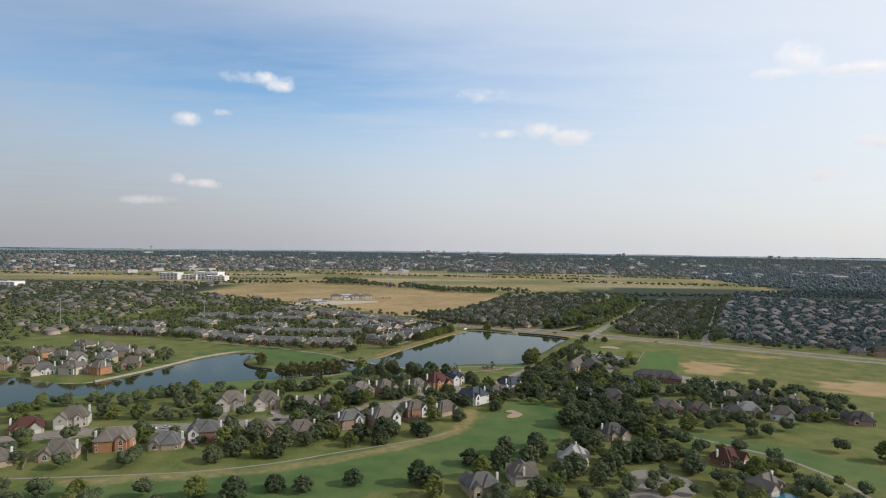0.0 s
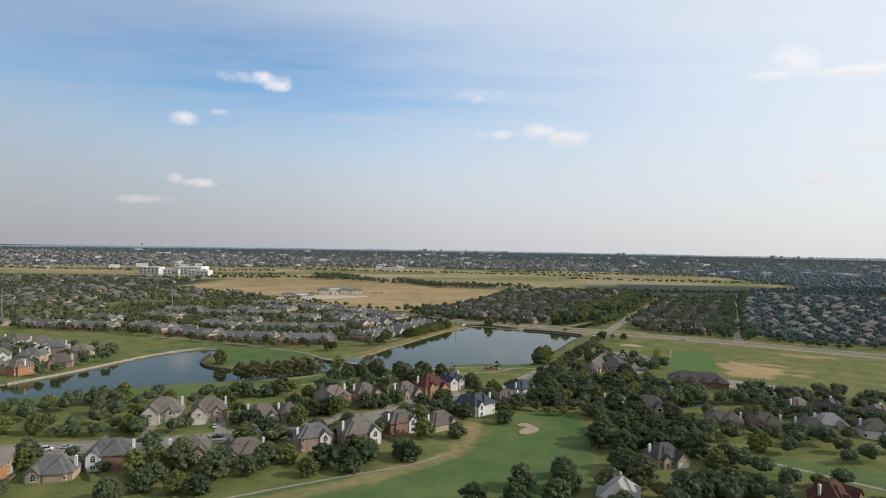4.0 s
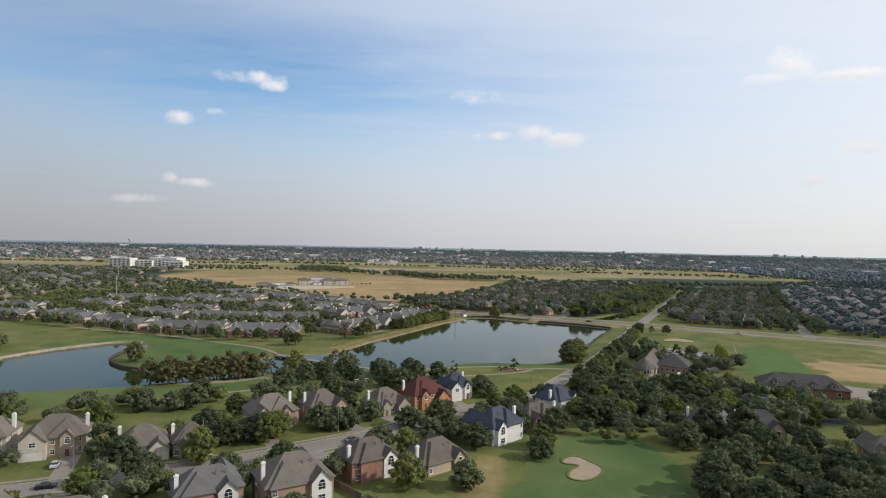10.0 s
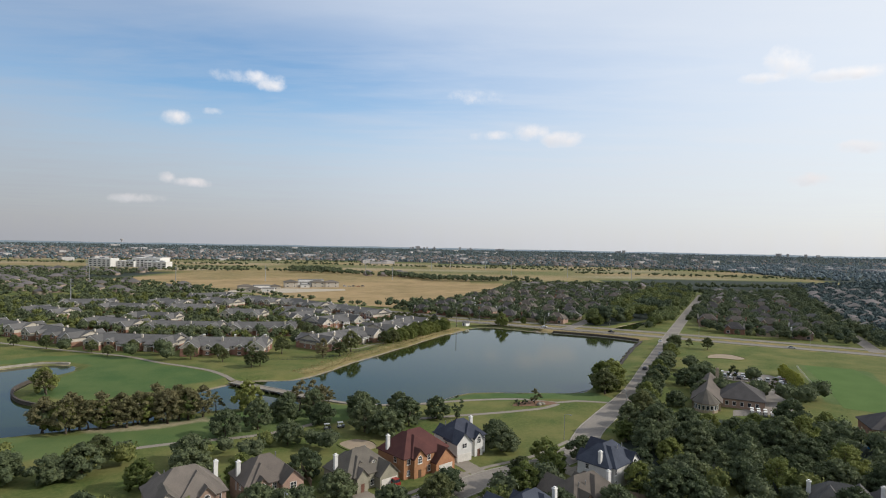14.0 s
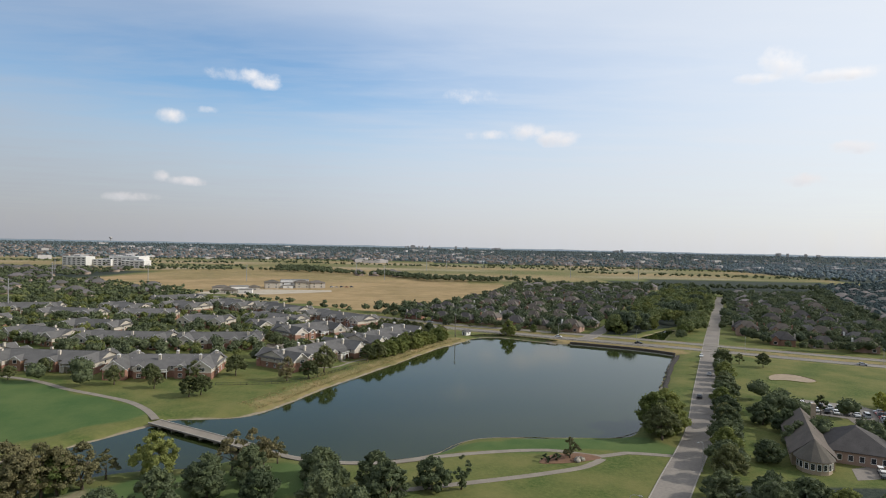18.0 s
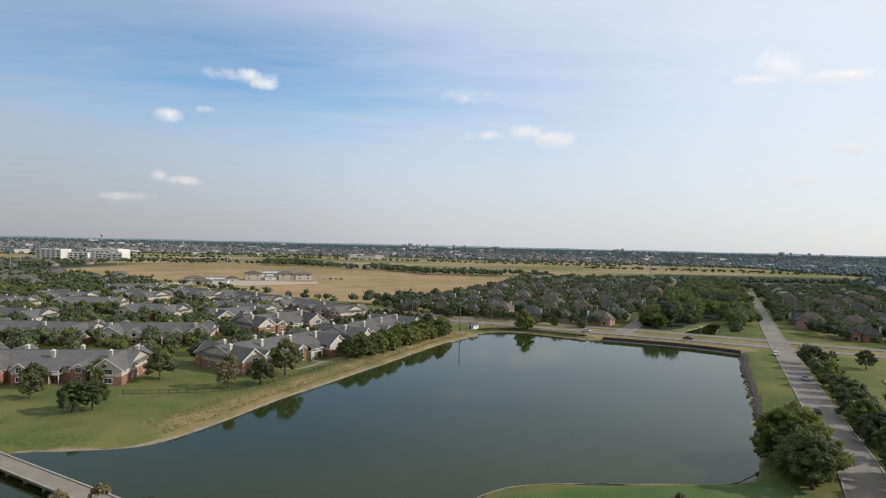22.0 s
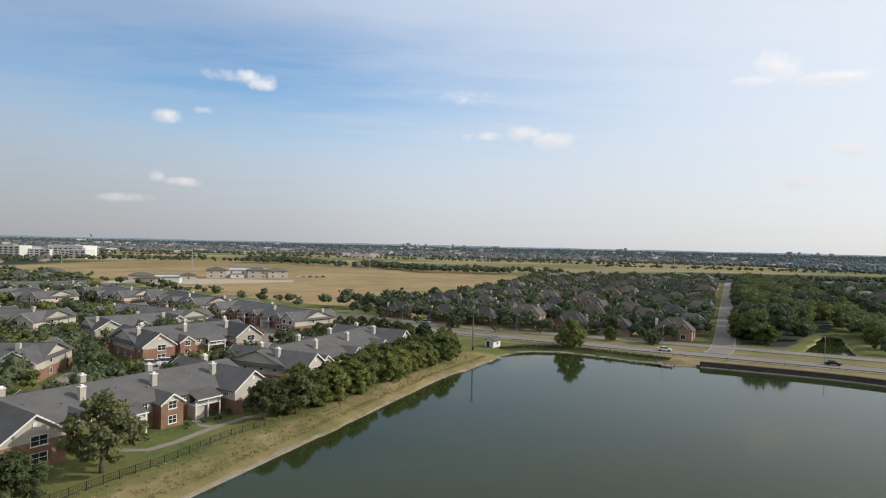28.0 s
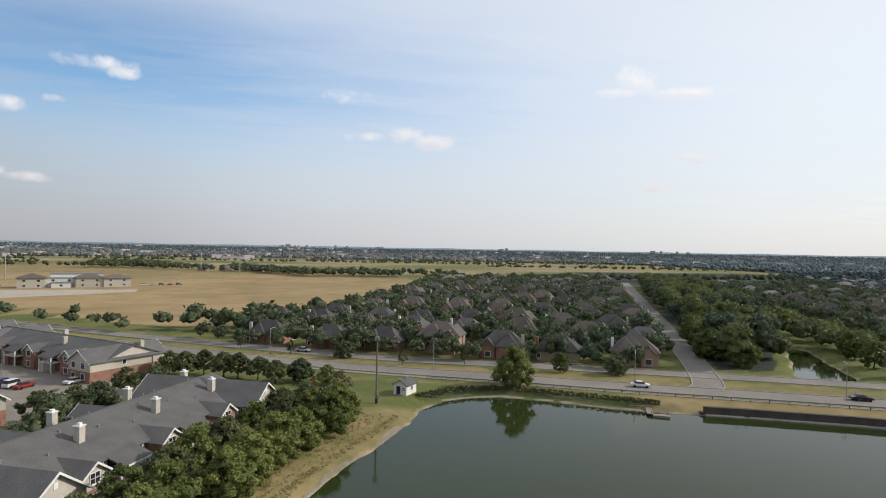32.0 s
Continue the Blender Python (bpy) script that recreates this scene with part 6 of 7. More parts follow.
joined("plain_tree_rows", LIGHT_CROWNS, np.concatenate([smooth_line(r, 4.5) + rows_rng.normal(size=(len(smooth_line(r, 4.5)), 2)) * 6 for r in PLAIN_ROWS]), M_LEAF_MASS, "dark tree rows across the dry plain", "trees", 11, (0.6, 1.2))
joined("field_hedges", CROWNS, np.concatenate([spots_in([(-345, 1430), (-310, 1490), (-215, 1400), (-230, 1350)], 8, 57, None, 0.95), spots_in([(-130, 1300), (-80, 1195), (-28, 1108), (86, 1108), (96, 1140), (-12, 1142), (-56, 1222), (-106, 1316)], 7.5, 59, None, 0.9), spots_in([(-330, 1310), (-290, 1390), (-200, 1340), (-150, 1270), (-180, 1240), (-250, 1280)], 10, 51, None, 0.9), spots_in([(-170, 1270), (-60, 1215), (170, 1170), (160, 1120), (0, 1145), (-150, 1230)], 10, 55, None, 0.75),
       spots_in([(-66, 690), (-50, 706), (4, 744), (58, 872), (112, 1046), (126, 1040), (70, 862), (10, 726), (-40, 676)], 7, 52, -1, 0.85), spots_in([(-560, 1240), (-400, 1290), (-330, 1310), (-340, 1340), (-560, 1290)], 11, 53, None, 0.7), spots_in([(110, 1040), (302, 1040), (560, 1060), (560, 1090), (300, 1075), (110, 1070)], 10, 56, None, 0.9)]),
       M_LEAF_MASS, "dark hedgerow trees along the dry field", "trees", 6, (0.7, 1.3))
far_houses("field_edge", spots_in([(-160, 1330), (-120, 1330), (-60, 1250), (-100, 1230)], 26, 54, None, 0.5), 44, "low buildings behind the dry field")

# ---- paths, bunkers, bridge ----
def path(name, line, width, words, z=0.055):
    return solid(name, ribbon(smooth_line(line, 3), width / 2, -0.15, z), M_PATH, words, "path")


path("path_green", [(-262, 470), (-215, 452), (-169, 437), (-144, 423), (-127, 415), (-112, 407), (-101, 397), (-94, 388)], 2.4, "pale concrete golf cart path over the green")
path("path_island", [(-53, 362.6), (-44, 357.5), (-34, 354), (-18, 354), (-4, 359), (13, 364), (29, 366), (42, 362), (50, 365), (64, 363)], 2.2, "pale cart path along the lake shore")
path("path_loop", [(-14, 336), (11, 344), (25, 349), (36, 354), (42, 360)], 2.2, "pale cart path curving through grass", 0.06)
path("path_fairway", [(-230, 112), (-195, 118), (-165, 122), (-138, 126), (-112, 131), (-82, 142), (-56, 157), (-29, 172), (-13, 181), (-2, 191)], 1.3, "narrow worn cart path beside the fairway")
path("path_golf_east", [(110, 200), (130, 190), (151, 171), (160, 163), (167, 148), (171, 133), (172, 110)], 2.2, "narrow cart path across the eastern course")
path("path_garden", [(-60, 472), (-56, 471), (-52.3, 471.4), (-49.5, 475.5), (-47.5, 480.5), (-45.5, 485), (-42.5, 490), (-39, 493)], 1.5, "curving garden path behind the apartments")
path("path_garden_spur", [(-46.4, 484), (-48.6, 484.6), (-50.6, 487), (-52.4, 490)], 1.4, "short garden path to a back door", 0.06)
path("path_pond", [(-44, 330), (-60, 316), (-84, 306), (-110, 292)], 2.2, "cart path behind the houses")
solid("pavement_home_street", ribbon(HOME_STREET, 0.7, -0.15, 0.1, -6.6), M_PATH, "concrete pavement along the home street", "pavement")
solid("pavement_home_street_south", ribbon(HOME_STREET, 0.7, -0.15, 0.1, 6.6), M_PATH, "concrete pavement opposite", "pavement")["label"] = "concrete pavement along the home street"
solid("pavement_side_street", ribbon(SIDE_STREET[4:26], 0.7, -0.15, 0.1, -8.4), M_PATH, "concrete pavement under street trees", "pavement")
solid("pavement_dam", ribbon(NEAR_ROAD[(NEAR_ROAD[:, 0] > -40) & (NEAR_ROAD[:, 0] < 134)], 0.9, -0.15, 0.1, -6.2), M_PATH, "concrete pavement on the lake dam", "pavement")
for nm, line in (("bunker", BUNKER), ("bunker_field", BUNKER_NORTH), ("bunker_pond", BUNKER_WEST)):
    b = solid(nm, slab(line, -0.2, 0.06), M_SAND, "pale sand golf bunker in mown grass", "bunker")
    part("lip", ribbon(np.vstack([line, line[:1]]), 0.35, -0.2, 0.22), M_GROUND, b)
solid("lawn_playing_field", slab([(154, 362), (168, 393), (190, 447), (200, 445), (211, 439), (203, 410), (192, 378), (180, 352), (168, 353)], -0.1, 0.035), M_TURF, "bright green mown playing field", "playing field")
solid("planting_bed", slab(smooth_line([(24, 356), (30, 356), (37, 358), (42, 361), (36, 364), (28, 362)], 1.5, True), -0.1, 0.09), material("bark mulch", (0.20, 0.11, 0.065), (0.13, 0.075, 0.045), rough=0.95, scale=0.5, fine=5), "mulched planting bed with shrubs", "flower bed")
solid("car_park_church", slab([(121, 414), (131, 434), (157, 421), (160, 410), (147, 380), (128, 352), (104, 348), (108, 356), (122, 360), (134, 384), (140, 404)], -0.15, 0.058), M_ROAD, "church car park of worn concrete", "car park")
solid("car_park_apartments", slab([(-96, 628), (-62, 610), (-44, 590), (-52, 570), (-66, 560), (-84, 590), (-100, 606)], -0.15, 0.058), M_PATH, "concrete car park between apartment blocks", "car park")
solid("car_park_apartments_south", slab([(-96, 512), (-76, 520), (-62, 540), (-56, 552), (-66, 560), (-84, 538), (-100, 530)], -0.15, 0.061), M_PATH, "concrete car park between apartment blocks", "car park")
solid("yard_school", slab([(170, 318), (176, 346), (206, 326), (214, 300), (190, 306)], -0.15, 0.058), M_PATH, "pale paved yard beside the long hall", "yard")
solid("turning_circle", slab(smooth_line([(76, 113), (73, 124), (82, 141), (94, 143), (104, 134), (104, 122), (94, 112)], 3, True), -0.15, 0.06), M_ROAD, "round concrete turning circle among houses", "road")
road("road_close", smooth_line([(90, 118), (70, 108), (48, 96), (20, 84)], 5), 8.0, "concrete lane leading to the turning circle", z=0.064)
for k, (x, y, *_r) in enumerate(HOMES):
    # a drive from the house front to the street
    j = int(np.argmin(np.hypot(HOME_STREET[:, 0] - x, HOME_STREET[:, 1] - y)))
    s, e = np.array([x, y]), HOME_STREET[j]
    d = (e - s) / np.linalg.norm(e - s)
    if np.linalg.norm(e - s) > 13:
        n = np.array([-d[1], d[0]]) * (4.5 if k % 2 else -4.5)
        solid("driveway", ribbon(np.array([s + d * 6 + n, e - d * 4.2 + n]), 2.4, -0.15, 0.052 + 0.001 * (k % 5)), M_PATH, "concrete driveway to a garage", "driveway")

bridge = thing("bridge", "low concrete footbridge between the lake and the pond", "bridge", kind="structure")
span = np.array([(-93.5, 386.0), (-52.0, 362.0)])
part("deck", ribbon(span, 2.1, -0.42, -0.06), M_PATH, bridge)
for s in (-1, 1):
    part("kerb", ribbon(span, 0.18, -0.06, 0.12, 2.0 * s), M_KERB, bridge)
for t in np.linspace(0.1, 0.9, 7):
    px, py = span[0] + (span[1] - span[0]) * t
    part("pier", Mesh().obox(px, py, math.atan2(-24.0, 41.5), 0.5, 3.6, -3.0, -0.42), M_STONE, bridge)

# the dark wall that holds the dam, and the pale edging of the ponds
wall_line = smooth_line([(76, 556), (84, 552.8), (92, 549), (107, 541.8), (120, 532.5), (127.5, 525)], 3)
dam_wall = solid("wall_dam", ribbon(wall_line, 0.5, -2.5, 0.55), M_DARKWALL, "dark stained retaining wall of the lake dam", "retaining wall")
part("footing", ribbon(wall_line, 0.8, -2.6, -0.95, -0.7), M_KERB, dam_wall)
east_line = smooth_line([(127.5, 525), (112.5, 495), (97.5, 462), (80.5, 426), (66, 397)], 1.5)
solid("wall_pond_point", ribbon(smooth_line([(-181, 400), (-179, 388), (-175, 368), (-162, 352), (-144, 343.5)], 2), 0.4, -2.2, 0.1), M_DARKWALL, "dark timber edging of the grassy point", "retaining wall")
solid("wall_pond_north", ribbon(smooth_line([(-257, 294), (-243, 324), (-231, 358), (-222, 383), (-211, 402), (-198, 416), (-184, 418)], 2), 0.5, -2.2, 0.08), M_STONE, "pale stone edging along the pond", "retaining wall")
def shore(name, line, words, seed, width=0.8, mat=None):
    """A sloping strip of pale gravel between water and bank, of uneven width; the water lies to the right of the line."""
    rng = np.random.default_rng(seed)
    n = len(line)
    nrm = normals(line)
    bulge = np.convolve(rng.uniform(-1, 1, n + 8), np.ones(5) / 5, "same")[4:4 + n, None]
    inner, outer = line - nrm * (0.5 + 0.5 * bulge), line + nrm * (width + 1.3 * bulge)
    lift = 0.07 if mat is None else 0.40
    reach = (width + 1.3 * bulge)[:, 0]

    def bank(d, k):
        return WATER_Z + 1.2 * float(ramp01(d, -1.0, 7.0)) + k

    v = [(*p, WATER_Z - 0.22) for p in inner] + [(*p, bank(0.4 * w, lift)) for p, w in zip(line + nrm * 0.4 * reach[:, None], reach)]
    v += [(*p, bank(w, lift)) for p, w in zip(outer, reach)] + [(*p, WATER_Z - 0.6) for p in outer]
    v = [tuple(float(c) for c in p) for p in v]
    f = [(j * n + i, j * n + i + 1, (j + 1) * n + i + 1, (j + 1) * n + i) for j in range(3) for i in range(n - 1)]
    return solid(name, Mesh().add(v, f), mat or M_GRAVEL, words, "gravel" if mat is None else "earth bank", "structure")


M_GRAVEL = material("pale shore gravel", (0.285, 0.238, 0.172), (0.15, 0.122, 0.085), rough=0.95, scale=0.5, fine=4.0, bump=0.06, bump_scale=3)
shore("gravel_west_shore", smooth_line([(-95, 389.5), (-88, 391.3), (-80, 392.5), (-67, 397), (-58, 413), (-49.5, 435), (-37.5, 460), (-20, 497.5), (-3.5, 533), (6, 548), (12, 559), (16.5, 568.5), (22, 574), (31, 576.5), (40, 574.5), (49, 569), (58, 563), (68, 558), (76, 554.8)], 1.5), "pale gravel rim along the lake's west shore", 1)
shore("gravel_south_shore", smooth_line([(62, 389), (52, 382), (36, 381), (15, 380), (5, 376), (-3, 366), (-12, 360.5), (-22, 358), (-32, 358), (-41, 360.5), (-50, 363)], 1.5), "narrow pale gravel along the southern shore", 2, 0.3)
shore("gravel_pond_shore", smooth_line([(-143, 343), (-122, 349), (-108, 362), (-94, 384)], 1.5), "pale gravel along the pond below the green", 3, 0.7)
M_BANK_EARTH = material("dark wet bank earth", (0.075, 0.062, 0.050), (0.035, 0.030, 0.025), rough=0.95, scale=0.4, fine=3.0, bump=0.12, bump_scale=2.0)
east_wall = shore("earth_bank_east", east_line, "dark eroded earth bank with broken rubble", 4, 2.3, M_BANK_EARTH)
rock_rng = random.Random(4)
ROCKS = [Mesh().add(*blob(np.random.default_rng(70 + k), (0, 0, 0.1), 0.5, 0.6, 4, 7, 0.28)).data("stone", M_STONE) for k in range(4)]
DARK_ROCKS = [Mesh().add(*blob(np.random.default_rng(70 + k), (0, 0, 0.1), 0.5, 0.6, 4, 7, 0.28)).data("stone", M_BANK_EARTH) for k in range(4)]
for k in range(110):
    x, y = east_line[rock_rng.randrange(len(east_line))] if k < 90 else wall_line[rock_rng.randrange(4)]
    q = part("stone", (ROCKS if k % 5 == 0 else DARK_ROCKS)[k % 4], None, east_wall)
    q.matrix_basis = Matrix.LocRotScale((x + rock_rng.uniform(-0.6, 0.8), y + rock_rng.uniform(-0.6, 0.6), WATER_Z + 0.15), Euler((0, 0, rock_rng.uniform(0, 6))), Vector((1, 1, 0.8)) * rock_rng.uniform(0.5, 1.4))
for k, (x, y, s) in enumerate(((34.5, 357.5, 2.4), (36, 358.5, 2.0), (35.3, 359.4, 1.8))):
    q = tagged(new("boulder", ROCKS[k]), "pale limestone boulder in a planting bed", "boulder", "boulders of the island bed")
    q.matrix_basis = Matrix.LocRotScale((x, y, 0.2), Euler((0.3, 0, k)), (s, s, s))

dock = thing("dock", "small weathered grey wooden dock on the lake's north bank", "dock")
part("landing", Mesh().obox(64.6, 563.4, GRID, 3.4, 2.2, -0.75, -0.60), M_PATH, dock)
part("gangway", Mesh().obox(65.0, 559.4, GRID, 1.3, 6.4, -0.78, -0.66), M_PATH, dock)
part("float", Mesh().obox(65.6, 555.6, GRID, 3.4, 1.6, -1.35, -0.80), M_PATH, dock)
for x, y in ((63.6, 562.6), (65.8, 561.8), (64.2, 557.0), (65.6, 556.6), (67.0, 555.4)):
    part("pile", Mesh().tube((x, y, -3.0), (x, y, -0.35), 0.13, 0.12, 7), M_POLE, dock)

# ---- pump house, mast, lamps, fences ----
shed = thing("pump_house", "small white pump house with a grey gable roof", "shed")
sw, sr = Mesh(), Mesh()
gable_wall(sw, -1.7, -2.3, 1.7, 2.3, 2.5, 0.6)
part("wall", sw, M_TRIM, shed, "white painted boards")
gable_roof(sr, -1.7, -2.3, 1.7, 2.3, 2.5, 0.6, 0.35)
part("roof", sr, M_ROOF["grey"], shed)
part("door", Mesh().box(-0.9, -2.38, 0, 0.1, -2.29, 2.0), M_DARKMETAL, shed)
window(shed, 0.95, -2.32, 1.4, 0, 0.8, 0.9)
window(shed, 1.72, 0.2, 1.4, 90, 0.9, 1.0)
part("roof_vent", Mesh().box(-0.3, -0.3, 3.4, 0.3, 0.3, 3.95), M_METAL, shed)
part("step", Mesh().box(-1.2, -3.2, -0.2, 0.4, -2.4, 0.15), M_PATH, shed)
shed.matrix_basis = pose(14.2, 578.5, 0, 0, 0, -38)
mast = thing("antenna_mast", "tall weathered wooden mast beside the pump house", "mast", at=pose(6.8, 570.3, 0))
part("pole", Mesh().tube((0, 0, -0.5), (0, 0, 14.2), 0.24, 0.16, 8), M_POLE, mast)
head = Mesh().tube((0, 0, 14.1), (0, 0, 14.5), 0.3, 0.34, 8)
head.box(-0.55, -0.2, 13.6, -0.2, 0.2, 14.3).box(0.2, -0.2, 13.6, 0.55, 0.2, 14.3)
part("siren_head", head, M_METAL, mast)
part("control_box", Mesh().box(0.22, -0.25, 1.0, 0.5, 0.25, 1.8), M_METAL, mast)
part("guard", Mesh().tube((0, 0, 0), (0, 0, 1.0), 0.32, 0.30, 8), M_DARKMETAL, mast)


def street_lamp(x, y, turn, tall=7.6):
    ob = thing("street_lamp", "grey steel street lamp with one curved arm", "street lamp", "street lamps", at=pose(x, y, 0, 0, 0, turn))
    part("base", Mesh().tube((0, 0, -0.2), (0, 0, 0.5), 0.22, 0.16, 8), M_KERB, ob)
    part("pole", Mesh().tube((0, 0, 0.4), (0, 0, tall), 0.1, 0.07, 8), M_METAL, ob)
    arm = Mesh()
    pts = [(0, 0, tall), (0, -0.6, tall + 0.35), (0, -1.3, tall + 0.45), (0, -1.8, tall + 0.4)]
    for a, b in zip(pts, pts[1:]):
        arm.tube(a, b, 0.05, 0.045, 6)
    part("arm", arm, M_METAL, ob)
    part("lamp_head", Mesh().box(-0.16, -2.4, tall + 0.28, 0.16, -1.7, tall + 0.46), M_METAL, ob)


for x, y, a in ((26, 605, 150), (-20, 633, 150), (74, 581, 150), (118, 561, 150), (172, 536, 150), (230, 507, 150), (66, 352, -60), (98, 412, -60), (126, 470, -60), (36, 318, 60), (-36, 256, 30), (-98, 216, 20), (-60, 600, 0), (-80, 604, 0)):
    street_lamp(x, y, a)


def fence(line, name, label, post=2.4, tall=1.25, mat=M_DARKMETAL, rails=(0.15, 1.1), pickets=0.0):
    ob = thing(name, label, "fence", kind="structure")
    line = np.array(line, float)
    for r in rails:
        part("rail", ribbon(line, 0.03, r, r + 0.06), mat, ob)
    seg = np.hypot(*np.diff(line, axis=0).T)
    at = np.concatenate([[0], np.cumsum(seg)])
    data = Mesh().box(-0.05, -0.05, -0.2, 0.05, 0.05, tall).data("post", mat)
    for s in np.arange(0, at[-1] + 0.01, post):
        q = part("post", data, None, ob)
        q.matrix_basis = pose(np.interp(s, at, line[:, 0]), np.interp(s, at, line[:, 1]), 0)
    if pickets:
        m = Mesh()
        for s in np.arange(0, at[-1], pickets):
            x, y = np.interp(s, at, line[:, 0]), np.interp(s, at, line[:, 1])
            m.box(x - 0.012, y - 0.012, rails[0], x + 0.012, y + 0.012, tall - 0.05)
        tagged(part("pickets", m, mat, ob), kind="stuff")


fence(smooth_line([(-92, 433.5), (-79, 435.4), (-67, 438.6), (-58.3, 446), (-51, 459), (-46, 468), (-42, 478), (-37, 485.5)], 2), "fence_bank", "dark iron picket fence on the lake bank", 2.4, 1.3, M_DARKMETAL, (0.2, 1.15), 0.3)
fence([(161, 390), (166, 401.5), (172, 415.5), (178, 430), (184, 444)], "fence_playing_field", "white posts beside the green playing field", 2.5, 1.2, M_TRIM, (1.0,))
fence((NEAR_ROAD - E2 * 7.6)[(NEAR_ROAD[:, 0] > 20) & (NEAR_ROAD[:, 0] < 136)], "guard_rail_dam", "dark low guard rail between road and lake", 4.0, 0.75, M_DARKMETAL, (0.45, 0.66))
fence([(140, 309), (156, 306), (172, 310)], "fence_hall", "dark screen fence before the long hall", 3, 2.2, M_DARKMETAL, (0.1, 1.0, 2.0), 0.25)


def wood_fence(a, b):
    """A board fence between two gardens."""
    ob = thing("garden_fence", "weathered wooden garden fence between house plots", "fence", "garden fences")
    a, b = np.array(a, float), np.array(b, float)
    n = max(1, int(np.linalg.norm(b - a) / 2.4))
    for k in range(n):
        part("panel", ribbon(np.array([a + (b - a) * (k + 0.02) / n, a + (b - a) * (k + 0.98) / n]), 0.04, -0.1, 1.75), M_WOOD, ob)
    for k in range(0, n + 1, 2):
        p = a + (b - a) * k / n
        part("post", Mesh().box(p[0] - 0.07, p[1] - 0.07, -0.2, p[0] + 0.07, p[1] + 0.07, 1.9), M_WOOD, ob)


for k, (x, y, *_r) in enumerate(HOMES[:22]):
    x2, y2 = HOMES[k + 1][:2]
    if math.hypot(x - x2, y - y2) < 30:
        m = np.array([(x + x2) / 2, (y + y2) / 2])
        d = np.array([x2 - x, y2 - y]) / math.hypot(x2 - x, y2 - y)
        n = np.array([-d[1], d[0]])
        if n @ (HOME_STREET[np.argmin(np.hypot(*(HOME_STREET - m).T))] - m) > 0:
            n = -n
        wood_fence(m + n * 1, m + n * 13)

# ---- church, hall, hospital, school ----
church = thing("church", "low tan brick church with round turret and brown roof", "church")
cw, cr = Mesh(), Mesh()
gable_wall(cw, -5, -17, 5, 17, 3.8, 0.85)
part("nave_wall", cw, M_WALL["tan"], church)
gable_roof(cr, -5, -17, 5, 17, 3.8, 0.85, 0.7)
part("nave_roof", cr, M_ROOF["brown"], church)
ww, wr = Mesh().box(4.5, -9, -0.3, 20, 9, 3.6), Mesh()
part("hall_wall", ww, M_WALL["pink"], church)
hip_roof(wr, 4, -9, 20, 9, 3.6, 0.6, 0.6)
part("hall_roof", wr, M_ROOF["dark"], church)
tur = Mesh().tube((0, -18.5, -0.3), (0, -18.5, 3.6), 4.2, 4.2, 12)
part("turret_wall", tur, M_WALL["tan"], church)
part("turret_roof", Mesh().tube((0, -18.5, 3.5), (0, -18.5, 8.2), 5.0, 0.1, 12), M_ROOF["taupe"], church)
for k in range(9):
    a = math.radians(-160 + 20 * 2 * k * 0.5 + 0)
    window(church, 4.22 * math.cos(a), -18.5 + 4.22 * math.sin(a), 2.0, math.degrees(a) + 90, 1.0, 1.7, fine=False)
for k in range(5):
    window(church, -5.03, -11 + 5.5 * k, 2.0, -90, 1.2, 1.8, fine=False)
    window(church, 7 + 2.6 * k, -9.03, 1.8, 0, 1.2, 1.6, fine=False)
chimney(church, 3, 12, 6, 11, M_WALL["tan"], fine=False)
church.matrix_basis = pose(105.2, 371.5, 0, 0, 0, -26)
hall = thing("long_hall", "long dark brick hall with a brown dormered roof", "hall")
part("wall", Mesh().box(-17, -7, -0.3, 17, 7, 3.6), M_WALL["brick"], hall)
hr = Mesh()
hip_roof(hr, -17, -7, 17, 7, 3.6, 0.62, 0.7)
part("roof", hr, M_ROOF["dark"], hall)
for k in range(4):
    dm, dr = Mesh(), Mesh()
    x = -11 + 7.3 * k
    gable_wall(dm, x - 1.3, -6.6, x + 1.3, -2.5, 5.4, 0.7)
    gable_roof(dr, x - 1.3, -6.6, x + 1.3, -1.0, 5.4, 0.7, 0.3)
    q = part("dormer", dm, M_WALL["pink"], hall)
    part("dormer_roof", dr, M_ROOF["dark"], q)
    window(hall, x, -6.64, 4.9, 0, 1.2, 1.0, fine=False)
    window(hall, x + 2, -7.03, 1.7, 0, 1.4, 1.5, fine=False)
hall.matrix_basis = pose(156, 325, 0, 0, 0, -18)
tarp = tagged(new("play_tent", Mesh().add([(-2, -2, 0), (2, -2, 0), (2, 2, 0), (-2, 2, 0), (-1.8, -1.8, 2.2), (1.8, -1.8, 2.2), (1.8, 1.8, 2.2), (-1.8, 1.8, 2.2), (0, 0, 4.2)], [(0, 1, 5, 4), (1, 2, 6, 5), (2, 3, 7, 6), (3, 0, 4, 7), (4, 5, 8), (5, 6, 8), (6, 7, 8), (7, 4, 8)]).data("play_tent", M_TARP)), "bright blue canopy beside the long hall", "canopy")
tarp.matrix_basis = pose(132.5, 314, 0, 0, 0, 20)


